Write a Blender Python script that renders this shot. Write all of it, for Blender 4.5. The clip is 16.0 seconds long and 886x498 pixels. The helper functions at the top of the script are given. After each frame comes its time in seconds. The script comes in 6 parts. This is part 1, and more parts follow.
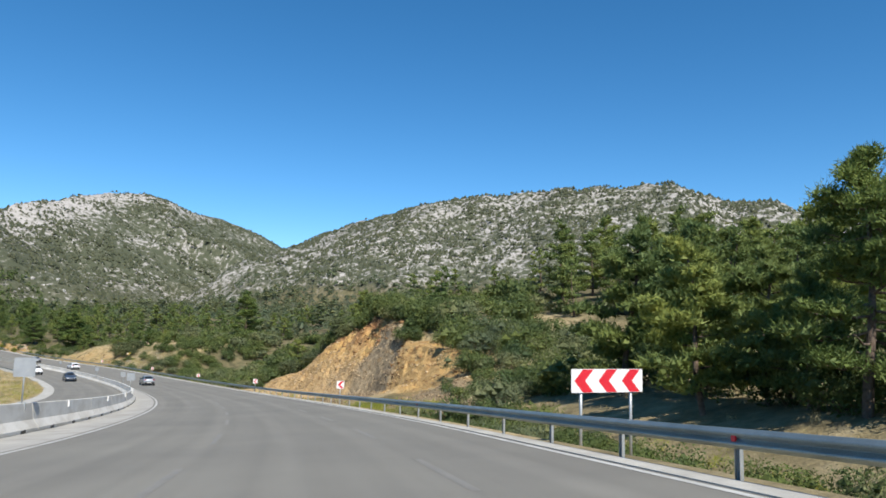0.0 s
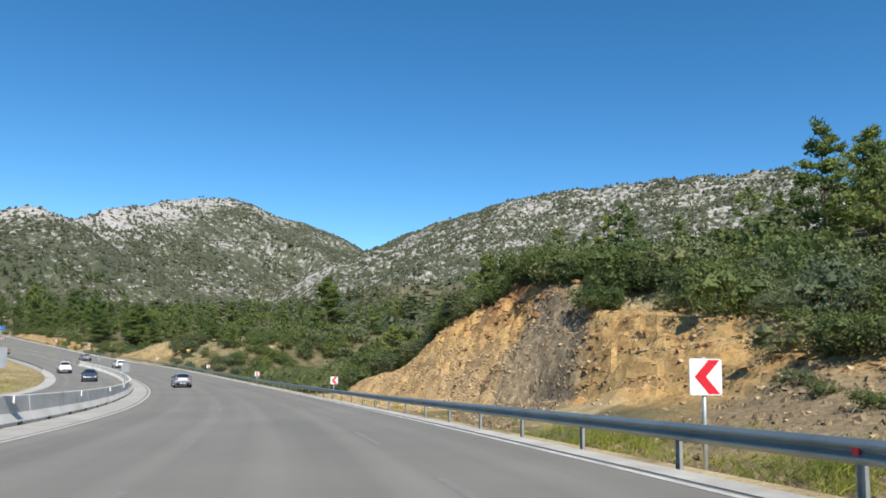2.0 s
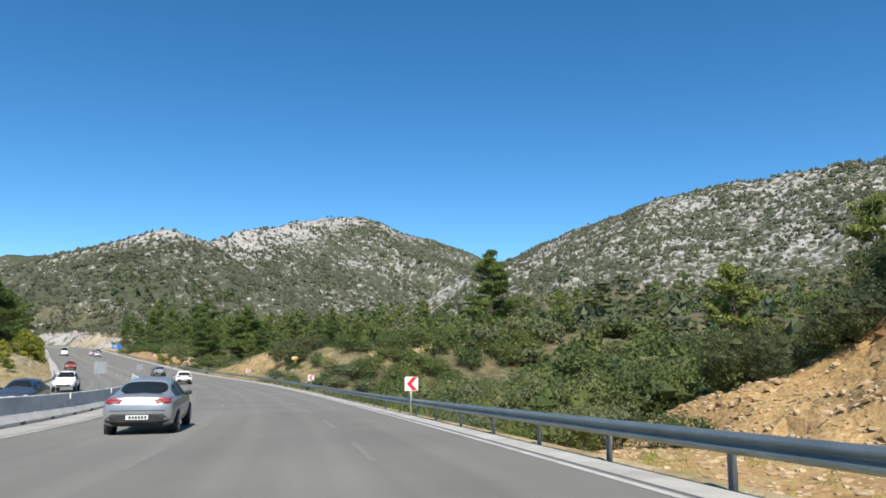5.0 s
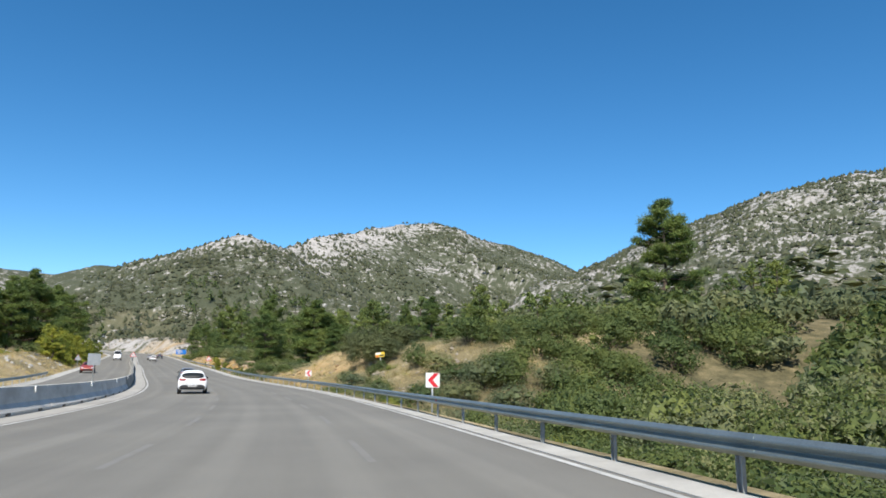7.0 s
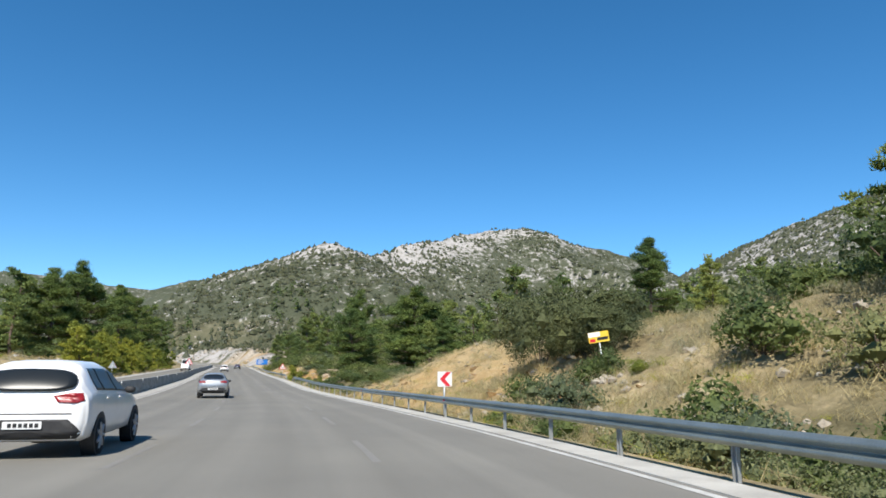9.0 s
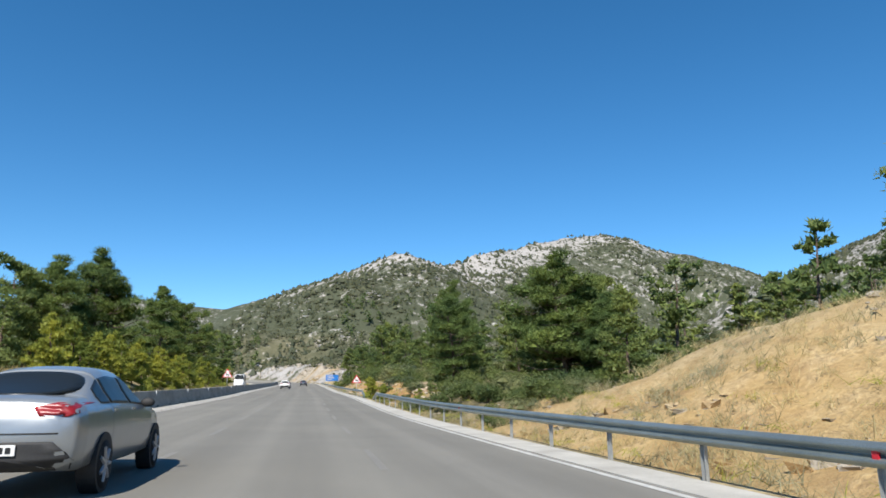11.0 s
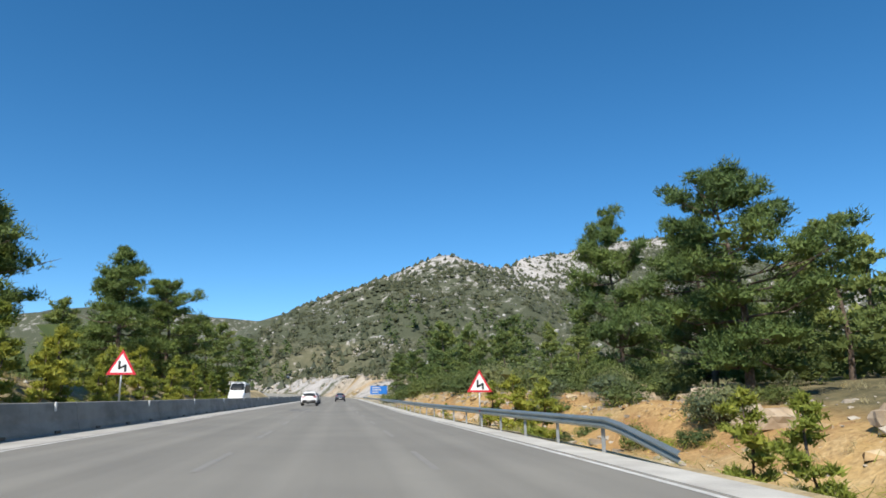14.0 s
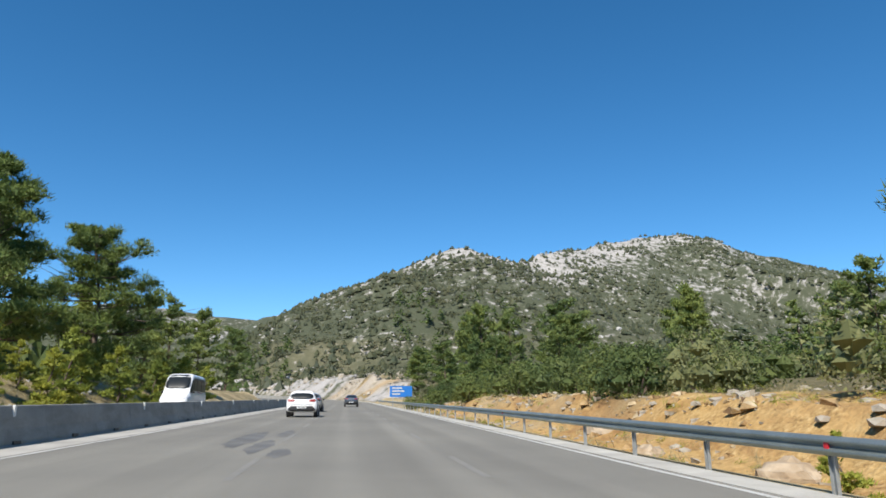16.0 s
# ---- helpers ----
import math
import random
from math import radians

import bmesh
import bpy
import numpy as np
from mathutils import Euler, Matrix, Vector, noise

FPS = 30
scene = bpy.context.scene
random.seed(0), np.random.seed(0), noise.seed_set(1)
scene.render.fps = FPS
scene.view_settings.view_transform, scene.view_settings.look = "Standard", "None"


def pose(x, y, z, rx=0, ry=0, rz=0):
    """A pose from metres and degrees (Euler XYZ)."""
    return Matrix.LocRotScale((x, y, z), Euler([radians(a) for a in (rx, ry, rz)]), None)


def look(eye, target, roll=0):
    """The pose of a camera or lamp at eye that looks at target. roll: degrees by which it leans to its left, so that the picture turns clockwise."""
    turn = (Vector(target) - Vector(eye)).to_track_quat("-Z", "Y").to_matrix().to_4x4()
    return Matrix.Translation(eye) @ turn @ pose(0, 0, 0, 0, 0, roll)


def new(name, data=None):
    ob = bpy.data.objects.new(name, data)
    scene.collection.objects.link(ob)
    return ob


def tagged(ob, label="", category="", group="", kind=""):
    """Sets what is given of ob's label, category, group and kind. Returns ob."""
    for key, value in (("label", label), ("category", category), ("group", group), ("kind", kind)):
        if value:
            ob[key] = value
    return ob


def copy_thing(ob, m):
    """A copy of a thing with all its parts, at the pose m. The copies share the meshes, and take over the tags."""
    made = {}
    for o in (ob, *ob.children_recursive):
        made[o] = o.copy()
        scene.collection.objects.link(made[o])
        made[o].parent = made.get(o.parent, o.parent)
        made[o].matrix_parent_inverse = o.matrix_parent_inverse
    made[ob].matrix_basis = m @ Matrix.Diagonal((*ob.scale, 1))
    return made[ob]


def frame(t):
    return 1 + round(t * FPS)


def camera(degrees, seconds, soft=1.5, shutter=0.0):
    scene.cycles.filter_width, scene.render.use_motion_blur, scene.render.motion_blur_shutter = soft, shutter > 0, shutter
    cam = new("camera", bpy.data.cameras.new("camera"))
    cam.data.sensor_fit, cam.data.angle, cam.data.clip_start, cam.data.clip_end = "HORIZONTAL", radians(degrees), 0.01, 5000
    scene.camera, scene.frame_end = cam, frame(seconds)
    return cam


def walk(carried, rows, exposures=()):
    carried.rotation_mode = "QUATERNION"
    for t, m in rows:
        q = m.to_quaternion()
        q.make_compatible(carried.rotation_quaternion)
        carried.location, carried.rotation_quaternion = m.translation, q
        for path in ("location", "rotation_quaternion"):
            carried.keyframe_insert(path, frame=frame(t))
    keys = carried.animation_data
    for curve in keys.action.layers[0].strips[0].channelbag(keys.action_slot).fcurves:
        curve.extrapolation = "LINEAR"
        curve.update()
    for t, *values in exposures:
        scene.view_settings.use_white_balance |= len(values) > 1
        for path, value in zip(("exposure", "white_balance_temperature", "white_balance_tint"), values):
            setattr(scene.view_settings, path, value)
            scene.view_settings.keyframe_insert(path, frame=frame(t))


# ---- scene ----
cam = camera(65.3, 16.0, soft=1.7)

# seconds, place, yaw to the left of +y, pitch, roll
PATH = [
    (0, 0.00, 0.00, 1.25, -48.10, 6.61, 1.30),
    (0.5, 6.47, 8.70, 0.24, -46.46, 6.65, 1.37),
    (1, 12.63, 17.59, -0.72, -44.71, 6.68, 1.32),
    (1.5, 18.51, 26.61, -1.65, -43.08, 6.84, 1.23),
    (2, 24.12, 35.74, -2.53, -41.45, 6.96, 1.20),
    (2.5, 29.47, 44.96, -3.39, -39.84, 7.08, 0.99),
    (3, 34.55, 54.27, -4.20, -38.29, 7.26, 0.94),
    (3.5, 39.32, 63.69, -4.96, -36.68, 7.55, 0.65),
    (4, 43.79, 73.23, -5.66, -34.61, 7.80, 0.39),
    (4.5, 47.95, 82.86, -6.30, -32.78, 8.04, 0.24),
    (5, 51.83, 92.54, -6.89, -31.08, 8.58, 0.21),
    (5.5, 55.41, 102.27, -7.42, -29.47, 8.99, 0.28),
    (6, 58.71, 112.04, -7.89, -27.93, 9.26, 0.39),
    (6.5, 61.74, 121.84, -8.30, -26.42, 9.40, 0.50),
    (7, 64.49, 131.66, -8.65, -24.93, 9.49, 0.52),
    (7.5, 66.95, 141.50, -8.93, -23.43, 9.73, 0.33),
    (8, 69.11, 151.36, -9.16, -21.69, 9.98, 0.29),
    (8.5, 70.97, 161.21, -9.34, -19.63, 10.19, 0.22),
    (9, 72.52, 171.06, -9.48, -17.85, 10.46, 0.25),
    (9.5, 73.75, 180.89, -9.58, -16.39, 10.83, 0.23),
    (10, 74.67, 190.73, -9.65, -14.75, 11.22, 0.05),
    (10.5, 75.32, 200.58, -9.71, -13.31, 11.55, -0.18),
    (11, 75.76, 210.43, -9.73, -12.21, 11.83, -0.43),
    (11.5, 76.04, 220.29, -9.73, -11.38, 12.07, -0.67),
    (12, 76.24, 230.16, -9.69, -10.75, 12.28, -0.86),
    (12.5, 76.40, 240.06, -9.60, -10.19, 12.46, -0.90),
    (13, 76.57, 249.99, -9.46, -9.71, 12.63, -0.65),
    (13.5, 76.71, 259.98, -9.27, -9.32, 12.87, -0.48),
    (14, 76.79, 270.06, -9.07, -9.24, 13.08, -0.36),
    (14.5, 76.79, 280.22, -8.87, -9.04, 13.20, -0.31),
    (15, 76.72, 290.46, -8.68, -9.07, 13.41, -0.35),
    (15.5, 76.58, 300.76, -8.47, -8.95, 13.36, -0.28),
    (16, 76.38, 311.11, -8.26, -8.88, 13.35, -0.07),
]
walk(cam, [(t, pose(x, y, z, 90 + p, 0, a) @ pose(0, 0, 0, 0, 0, r)) for t, x, y, z, a, p, r in PATH],
     [(0.0, 0.68), (4.5, 0.68), (9.0, 0.75), (12.0, 0.72), (16.0, 0.7)])

# ---- light ----
SUN_AZ, SUN_EL = 154.0, 47.0          # degrees to the left of +y, and above the horizon
world = bpy.data.worlds.new("sky")
scene.world = world
world.use_nodes = True
wn = world.node_tree
sky = wn.nodes.new("ShaderNodeTexSky")
sky.sky_type = "NISHITA"
sky.sun_disc = False
sky.sun_elevation = radians(SUN_EL)
sky.sun_rotation = radians(-SUN_AZ)
sky.altitude = 2600
sky.air_density, sky.dust_density, sky.ozone_density = 1.0, 0.0, 3.0
wn.nodes["Background"].inputs["Strength"].default_value = 0.104
deep = wn.nodes.new("ShaderNodeHueSaturation")
deep.inputs["Hue"].default_value = 0.494
deep.inputs["Saturation"].default_value = 1.27
wn.links.new(sky.outputs[0], deep.inputs["Color"])
wn.links.new(deep.outputs[0], wn.nodes["Background"].inputs["Color"])
sun = new("sun", bpy.data.lights.new("sun", "SUN"))
sun.data.energy, sun.data.angle, sun.data.color = 4.4, radians(0.55), (1.0, 0.95, 0.87)
to_sun = Vector((-math.sin(radians(SUN_AZ)) * math.cos(radians(SUN_EL)), math.cos(radians(SUN_AZ)) * math.cos(radians(SUN_EL)), math.sin(radians(SUN_EL))))
sun.matrix_world = look((0, 0, 80), Vector((0, 0, 80)) - to_sun)

# ---- small tools ----
rng = np.random.default_rng(7)


def smooth(a, b, x):
    u = np.clip((x - a) / (b - a), 0, 1)
    return u * u * (3 - 2 * u)


def lattice(ix, iy, seed):
    n = (ix.astype(np.int64) * 374761393 + iy.astype(np.int64) * 668265263 + seed * 974711) & 0x7FFFFFFF
    n = (n ^ (n >> 13)) * 1274126177 & 0x7FFFFFFF
    return ((n ^ (n >> 16)) & 0xFFFF) / 65535.0


def vnoise(x, y, seed=0):
    """Smooth noise from -1 to 1 at unit scale."""
    x, y = np.asarray(x, float), np.asarray(y, float)
    ix, iy = np.floor(x), np.floor(y)
    u, v = x - ix, y - iy
    u, v = u * u * (3 - 2 * u), v * v * (3 - 2 * v)
    a, b = lattice(ix, iy, seed), lattice(ix + 1, iy, seed)
    c, d = lattice(ix, iy + 1, seed), lattice(ix + 1, iy + 1, seed)
    return 2 * ((a * (1 - u) + b * u) * (1 - v) + (c * (1 - u) + d * u) * v) - 1


def fbm(x, y, octaves=4, seed=0, gain=0.5):
    total, amp = 0.0, 1.0
    for k in range(octaves):
        total = total + amp * vnoise(x * 2**k + 17.3 * k, y * 2**k - 9.1 * k, seed + k)
        amp *= gain
    return total


def mesh_from(name, verts, faces, material=None, shade=False):
    me = bpy.data.meshes.new(name)
    me.from_pydata([tuple(v) for v in np.asarray(verts, float).tolist()], [], [tuple(f) for f in faces])
    if material:
        me.materials.append(material)
    if shade:
        me.polygons.foreach_set("use_smooth", [True] * len(me.polygons))
    me.update()
    return me


def mesh_of(name, bm, material=None, shade=False):
    me = bpy.data.meshes.new(name)
    bm.to_mesh(me)
    bm.free()
    if material:
        me.materials.append(material)
    if shade:
        me.polygons.foreach_set("use_smooth", [True] * len(me.polygons))
    return me


def part(name, data, parent, label="", m=None):
    """One mesh object under a thing or a part."""
    ob = new(name, data)
    ob.parent = parent
    if m is not None:
        ob.matrix_basis = m
    if label:
        ob["label"] = label
    return ob


def box(bm, x0, x1, y0, y1, z0, z1, bevel=0.0):
    made = bmesh.ops.create_cube(bm, size=1, matrix=Matrix.Translation(((x0 + x1) / 2, (y0 + y1) / 2, (z0 + z1) / 2)) @ Matrix.Diagonal((x1 - x0, y1 - y0, z1 - z0, 1)))
    if bevel:
        edges = {e for v in made["verts"] for e in v.link_edges}
        bmesh.ops.bevel(bm, geom=list(edges), offset=bevel, segments=2, affect="EDGES", clamp_overlap=True)
    return made


def tube(bm, p, q, r0, r1=None, sides=8):
    p, q = Vector(p), Vector(q)
    m = Matrix.Translation((p + q) / 2) @ (q - p).to_track_quat("Z", "Y").to_matrix().to_4x4()
    return bmesh.ops.create_cone(bm, cap_ends=True, segments=sides, radius1=r0, radius2=r0 if r1 is None else r1, depth=(q - p).length, matrix=m)


# ---- materials ----
def material(name, rough=0.8, metal=0.0, spec=0.5):
    mat = bpy.data.materials.new(name)
    mat.use_nodes = True
    b = mat.node_tree.nodes["Principled BSDF"]
    b.inputs["Roughness"].default_value, b.inputs["Metallic"].default_value = rough, metal
    b.inputs["Specular IOR Level"].default_value = spec
    return mat, mat.node_tree, b


def node(nt, kind, **values):
    n = nt.nodes.new("ShaderNode" + kind)
    for key, value in values.items():
        n.inputs[key.replace("_", " ")].default_value = value
    return n


def ramp(nt, source, stops):
    n = nt.nodes.new("ShaderNodeValToRGB")
    while len(n.color_ramp.elements) < len(stops):
        n.color_ramp.elements.new(0.5)
    for e, (at, col) in zip(n.color_ramp.elements, stops):
        e.position, e.color = at, (*col, 1)
    nt.links.new(source, n.inputs[0])
    return n.outputs[0]


def mix(nt, fac, a, b, mode="MIX"):
    n = nt.nodes.new("ShaderNodeMix")
    n.data_type, n.blend_type = "RGBA", mode
    for at, value in ((0, fac), (6, a), (7, b)):
        if isinstance(value, bpy.types.NodeSocket):
            nt.links.new(value, n.inputs[at])
        elif at == 0:
            n.inputs[0].default_value = value
        else:
            n.inputs[at].default_value = (*value, 1)
    return n.outputs[2]


def noise_of(nt, scale, detail=4, rough=0.55, vector=None, out=0):
    n = node(nt, "TexNoise", Scale=scale, Detail=detail, Roughness=rough)
    if vector is not None:
        nt.links.new(vector, n.inputs["Vector"])
    return n.outputs[out]


def coords(nt, which="Object", scale=(1, 1, 1)):
    t = nt.nodes.new("ShaderNodeTexCoord")
    m = nt.nodes.new("ShaderNodeMapping")
    m.inputs["Scale"].default_value = scale
    nt.links.new(t.outputs[which], m.inputs[0])
    return m.outputs[0]


def bump(nt, b, height, strength=0.4, distance=0.05):
    n = node(nt, "Bump", Strength=strength, Distance=distance)
    nt.links.new(height, n.inputs["Height"])
    nt.links.new(n.outputs[0], b.inputs["Normal"])


def rough_paint(name, low, high, scale=3.0, rough=0.7, metal=0.0, relief=0.02, fine=40.0, spec=0.5):
    """A surface whose colour wanders between two tones, with fine grain."""
    mat, nt, b = material(name, rough, metal, spec)
    at = coords(nt)
    big, small = noise_of(nt, scale, 5, 0.6, at), noise_of(nt, fine, 3, 0.6, at)
    col = ramp(nt, big, [(0.32, low), (0.68, high)])
    grain = ramp(nt, small, [(0.3, (0.82, 0.82, 0.82)), (0.7, (1.0, 1.0, 1.0))])
    nt.links.new(mix(nt, 1.0, col, grain, "MULTIPLY"), b.inputs["Base Color"])
    if relief:
        bump(nt, b, small, 0.5, relief)
    return mat


def asphalt_material():
    mat, nt, b = material("worn_asphalt", 0.88, 0, 0.3)
    uv = nt.nodes.new("ShaderNodeUVMap")
    sep = nt.nodes.new("ShaderNodeSeparateXYZ")
    nt.links.new(uv.outputs[0], sep.inputs[0])
    long = nt.nodes.new("ShaderNodeMapping")
    long.inputs["Scale"].default_value = (0.02, 0.9, 1)
    nt.links.new(uv.outputs[0], long.inputs[0])
    streak = noise_of(nt, 1.0, 4, 0.55, long.outputs[0])
    patch = noise_of(nt, 0.16, 4, 0.6, uv.outputs[0])
    grain = noise_of(nt, 60, 3, 0.7, uv.outputs[0])
    col = ramp(nt, streak, [(0.3, (0.197, 0.186, 0.158)), (0.7, (0.232, 0.22, 0.188))])
    # wheel tracks, two to a lane
    wave = nt.nodes.new("ShaderNodeMath")
    wave.operation = "MULTIPLY"
    wave.inputs[1].default_value = 2 * math.pi / 1.95
    nt.links.new(sep.outputs[1], wave.inputs[0])
    sine = nt.nodes.new("ShaderNodeMath")
    sine.operation = "SINE"
    nt.links.new(wave.outputs[0], sine.inputs[0])
    track = ramp(nt, sine.outputs[0], [(0.25, (0.93, 0.93, 0.93)), (0.9, (1.02, 1.02, 1.02))])
    col = mix(nt, 1.0, col, track, "MULTIPLY")
    col = mix(nt, 1.0, col, ramp(nt, patch, [(0.35, (0.86, 0.86, 0.87)), (0.65, (1, 1, 1))]), "MULTIPLY")
    col = mix(nt, 1.0, col, ramp(nt, grain, [(0.3, (0.8, 0.8, 0.8)), (0.7, (1.1, 1.1, 1.1))]), "MULTIPLY")
    nt.links.new(col, b.inputs["Base Color"])
    bump(nt, b, grain, 0.35, 0.01)
    return mat


def ground_material():
    """Dry grass, forest floor, ochre cut rock and limestone, blended by the mask on the sheet."""
    mat, nt, b = material("hillside_ground", 0.95, 0, 0.2)
    at = coords(nt)
    mask = nt.nodes.new("ShaderNodeAttribute")
    mask.attribute_name = "zone"
    sep = nt.nodes.new("ShaderNodeSeparateColor")
    nt.links.new(mask.outputs["Color"], sep.inputs[0])
    big, mid, fine = noise_of(nt, 0.09, 5, 0.6, at), noise_of(nt, 0.7, 5, 0.65, at), noise_of(nt, 5.0, 4, 0.7, at)
    dry = ramp(nt, mid, [(0.3, (0.25, 0.19, 0.1)), (0.5, (0.41, 0.32, 0.175)), (0.72, (0.52, 0.43, 0.27))])
    floor = ramp(nt, mid, [(0.35, (0.08, 0.074, 0.038)), (0.58, (0.16, 0.135, 0.07)), (0.75, (0.28, 0.22, 0.125))])
    # bedded ochre rock: bands that lean across the face
    band = nt.nodes.new("ShaderNodeMapping")
    band.inputs["Rotation"].default_value = (0.5, 0.35, 0.3)
    band.inputs["Scale"].default_value = (0.3, 0.3, 0.9)
    nt.links.new(nt.nodes["Mapping"].outputs[0], band.inputs[0])
    beds = noise_of(nt, 1.3, 6, 0.7, band.outputs[0])
    ochre = ramp(nt, beds, [(0.27, (0.14, 0.075, 0.032)), (0.38, (0.3, 0.165, 0.06)), (0.5, (0.44, 0.275, 0.1)), (0.6, (0.5, 0.335, 0.135)), (0.72, (0.56, 0.43, 0.22))])
    ochre = mix(nt, ramp(nt, big, [(0.45, (0, 0, 0)), (0.62, (0.45, 0.45, 0.45))]), ochre, (0.4, 0.25, 0.11))
    scree = ramp(nt, fine, [(0.3, (0.2, 0.115, 0.045)), (0.5, (0.4, 0.255, 0.1)), (0.72, (0.54, 0.4, 0.2))])
    ochre = mix(nt, ramp(nt, mid, [(0.45, (0, 0, 0)), (0.6, (0.8, 0.8, 0.8))]), ochre, scree)
    tall = nt.nodes.new("ShaderNodeMapping")
    tall.inputs["Scale"].default_value = (0.05, 0.05, 0.032)
    nt.links.new(nt.nodes["Mapping"].outputs[0], tall.inputs[0])
    crag = noise_of(nt, 3.2, 8, 0.7, tall.outputs[0])
    crest = nt.nodes.new("ShaderNodeAttribute")
    crest.attribute_name = "bare"
    bare = nt.nodes.new("ShaderNodeSeparateColor")
    nt.links.new(crest.outputs["Color"], bare.inputs[0])
    lift = nt.nodes.new("ShaderNodeMath")
    lift.operation = "MULTIPLY_ADD"
    lift.inputs[1].default_value = 0.2
    nt.links.new(bare.outputs[2], lift.inputs[0])
    nt.links.new(crag, lift.inputs[2])
    patch = node(nt, "Math")
    patch.operation = "MULTIPLY_ADD"
    patch.inputs[1].default_value = 0.34
    nt.links.new(noise_of(nt, 0.017, 4, 0.6, at), patch.inputs[0])
    nt.links.new(lift.outputs[0], patch.inputs[2])
    # scrub and rock tones of the hills, with distance haze mixed into the greys
    lime = ramp(nt, patch.outputs[0], [(0.68, (0.068, 0.076, 0.046)), (0.77, (0.108, 0.112, 0.074)), (0.8, (0.27, 0.255, 0.23)), (0.9, (0.385, 0.362, 0.335))])
    # broken grey-brown rock and pale spoil in the cutting
    shard = nt.nodes.new("ShaderNodeMapping")
    shard.inputs["Rotation"].default_value = (0.3, 0.8, 0.2)
    shard.inputs["Scale"].default_value = (1.6, 1.6, 0.6)
    nt.links.new(nt.nodes["Mapping"].outputs[0], shard.inputs[0])
    chips = noise_of(nt, 1.5, 7, 0.75, shard.outputs[0])
    dark = ramp(nt, chips, [(0.33, (0.085, 0.066, 0.043)), (0.5, (0.21, 0.165, 0.105)), (0.68, (0.35, 0.28, 0.18))])
    spoil = ramp(nt, fine, [(0.3, (0.17, 0.11, 0.055)), (0.5, (0.36, 0.25, 0.13)), (0.72, (0.5, 0.41, 0.27))])
    ochre = mix(nt, bare.outputs[1], ochre, spoil)
    rust = ramp(nt, chips, [(0.33, (0.09, 0.045, 0.025)), (0.5, (0.24, 0.12, 0.055)), (0.68, (0.38, 0.22, 0.1))])
    ochre = mix(nt, crest.outputs["Alpha"], ochre, rust)
    ochre = mix(nt, bare.outputs[0], ochre, dark)
    col = mix(nt, sep.outputs[1], dry, floor)
    col = mix(nt, sep.outputs[0], col, ochre)
    col = mix(nt, sep.outputs[2], col, lime)
    col = mix(nt, 1.0, col, ramp(nt, fine, [(0.25, (0.72, 0.72, 0.72)), (0.7, (1.08, 1.08, 1.08))]), "MULTIPLY")
    nt.links.new(col, b.inputs["Base Color"])
    rise = nt.nodes.new("ShaderNodeMath")
    rise.operation = "ADD"
    nt.links.new(mid, rise.inputs[0])
    nt.links.new(fine, rise.inputs[1])
    bump(nt, b, rise.outputs[0], 0.55, 0.2)
    return mat


def leaf_material(name, dark, light, thin_part=0.42):
    """Leaves that differ one by one, bush by bush and from patch to patch; light shines through them."""
    mat, nt, b = material(name, 0.6, 0, 0.25)
    geo = nt.nodes.new("ShaderNodeNewGeometry")
    info = nt.nodes.new("ShaderNodeObjectInfo")
    col = ramp(nt, geo.outputs["Random Per Island"], [(0.0, tuple(0.6 * a + 0.4 * c for a, c in zip(dark, light))), (1.0, light)])
    tone = ramp(nt, info.outputs["Random"], [(0.0, (0.68, 0.76, 0.8)), (0.5, (0.95, 0.95, 0.92)), (1.0, (1.16, 1.1, 0.98))])
    col = mix(nt, 1.0, col, tone, "MULTIPLY")
    spread = noise_of(nt, 0.28, 2, 0.5, geo.outputs["Position"])
    col = mix(nt, 1.0, col, ramp(nt, spread, [(0.35, (0.72, 0.78, 0.82)), (0.65, (1.22, 1.14, 0.98))]), "MULTIPLY")
    nt.links.new(col, b.inputs["Base Color"])
    thin = node(nt, "BsdfTranslucent")
    nt.links.new(col, thin.inputs[0])
    blend = node(nt, "MixShader", Fac=thin_part)
    nt.links.new(b.outputs[0], blend.inputs[1])
    nt.links.new(thin.outputs[0], blend.inputs[2])
    nt.links.new(blend.outputs[0], nt.nodes["Material Output"].inputs[0])
    return mat


def broken_rock(name, stops):
    mat, nt, b = material(name, 0.95, 0, 0.2)
    geo = nt.nodes.new("ShaderNodeNewGeometry")
    col = ramp(nt, geo.outputs["Random Per Island"], stops)
    grain = noise_of(nt, 3.5, 6, 0.7, coords(nt))
    nt.links.new(mix(nt, 1.0, col, ramp(nt, grain, [(0.3, (0.6, 0.58, 0.55)), (0.65, (1.08, 1.05, 1.0))]), "MULTIPLY"), b.inputs["Base Color"])
    bump(nt, b, grain, 0.8, 0.12)
    return mat


def concrete_material(name, low, high, grime):
    """Cast concrete with rain streaks and grimy smears."""
    mat, nt, b = material(name, 0.9, 0, 0.3)
    at = coords(nt)
    run = noise_of(nt, 1.6, 5, 0.65, coords(nt, "Object", (0.3, 0.3, 0.9)))
    big, fine = noise_of(nt, 0.5, 5, 0.6, at), noise_of(nt, 30, 3, 0.6, at)
    col = ramp(nt, big, [(0.3, low), (0.7, high)])
    col = mix(nt, 1.0, col, ramp(nt, run, [(0.36, grime), (0.54, (1, 1, 1))]), "MULTIPLY")
    col = mix(nt, 1.0, col, ramp(nt, fine, [(0.3, (0.85, 0.85, 0.85)), (0.7, (1, 1, 1))]), "MULTIPLY")
    nt.links.new(col, b.inputs["Base Color"])
    bump(nt, b, fine, 0.4, 0.02)
    return mat


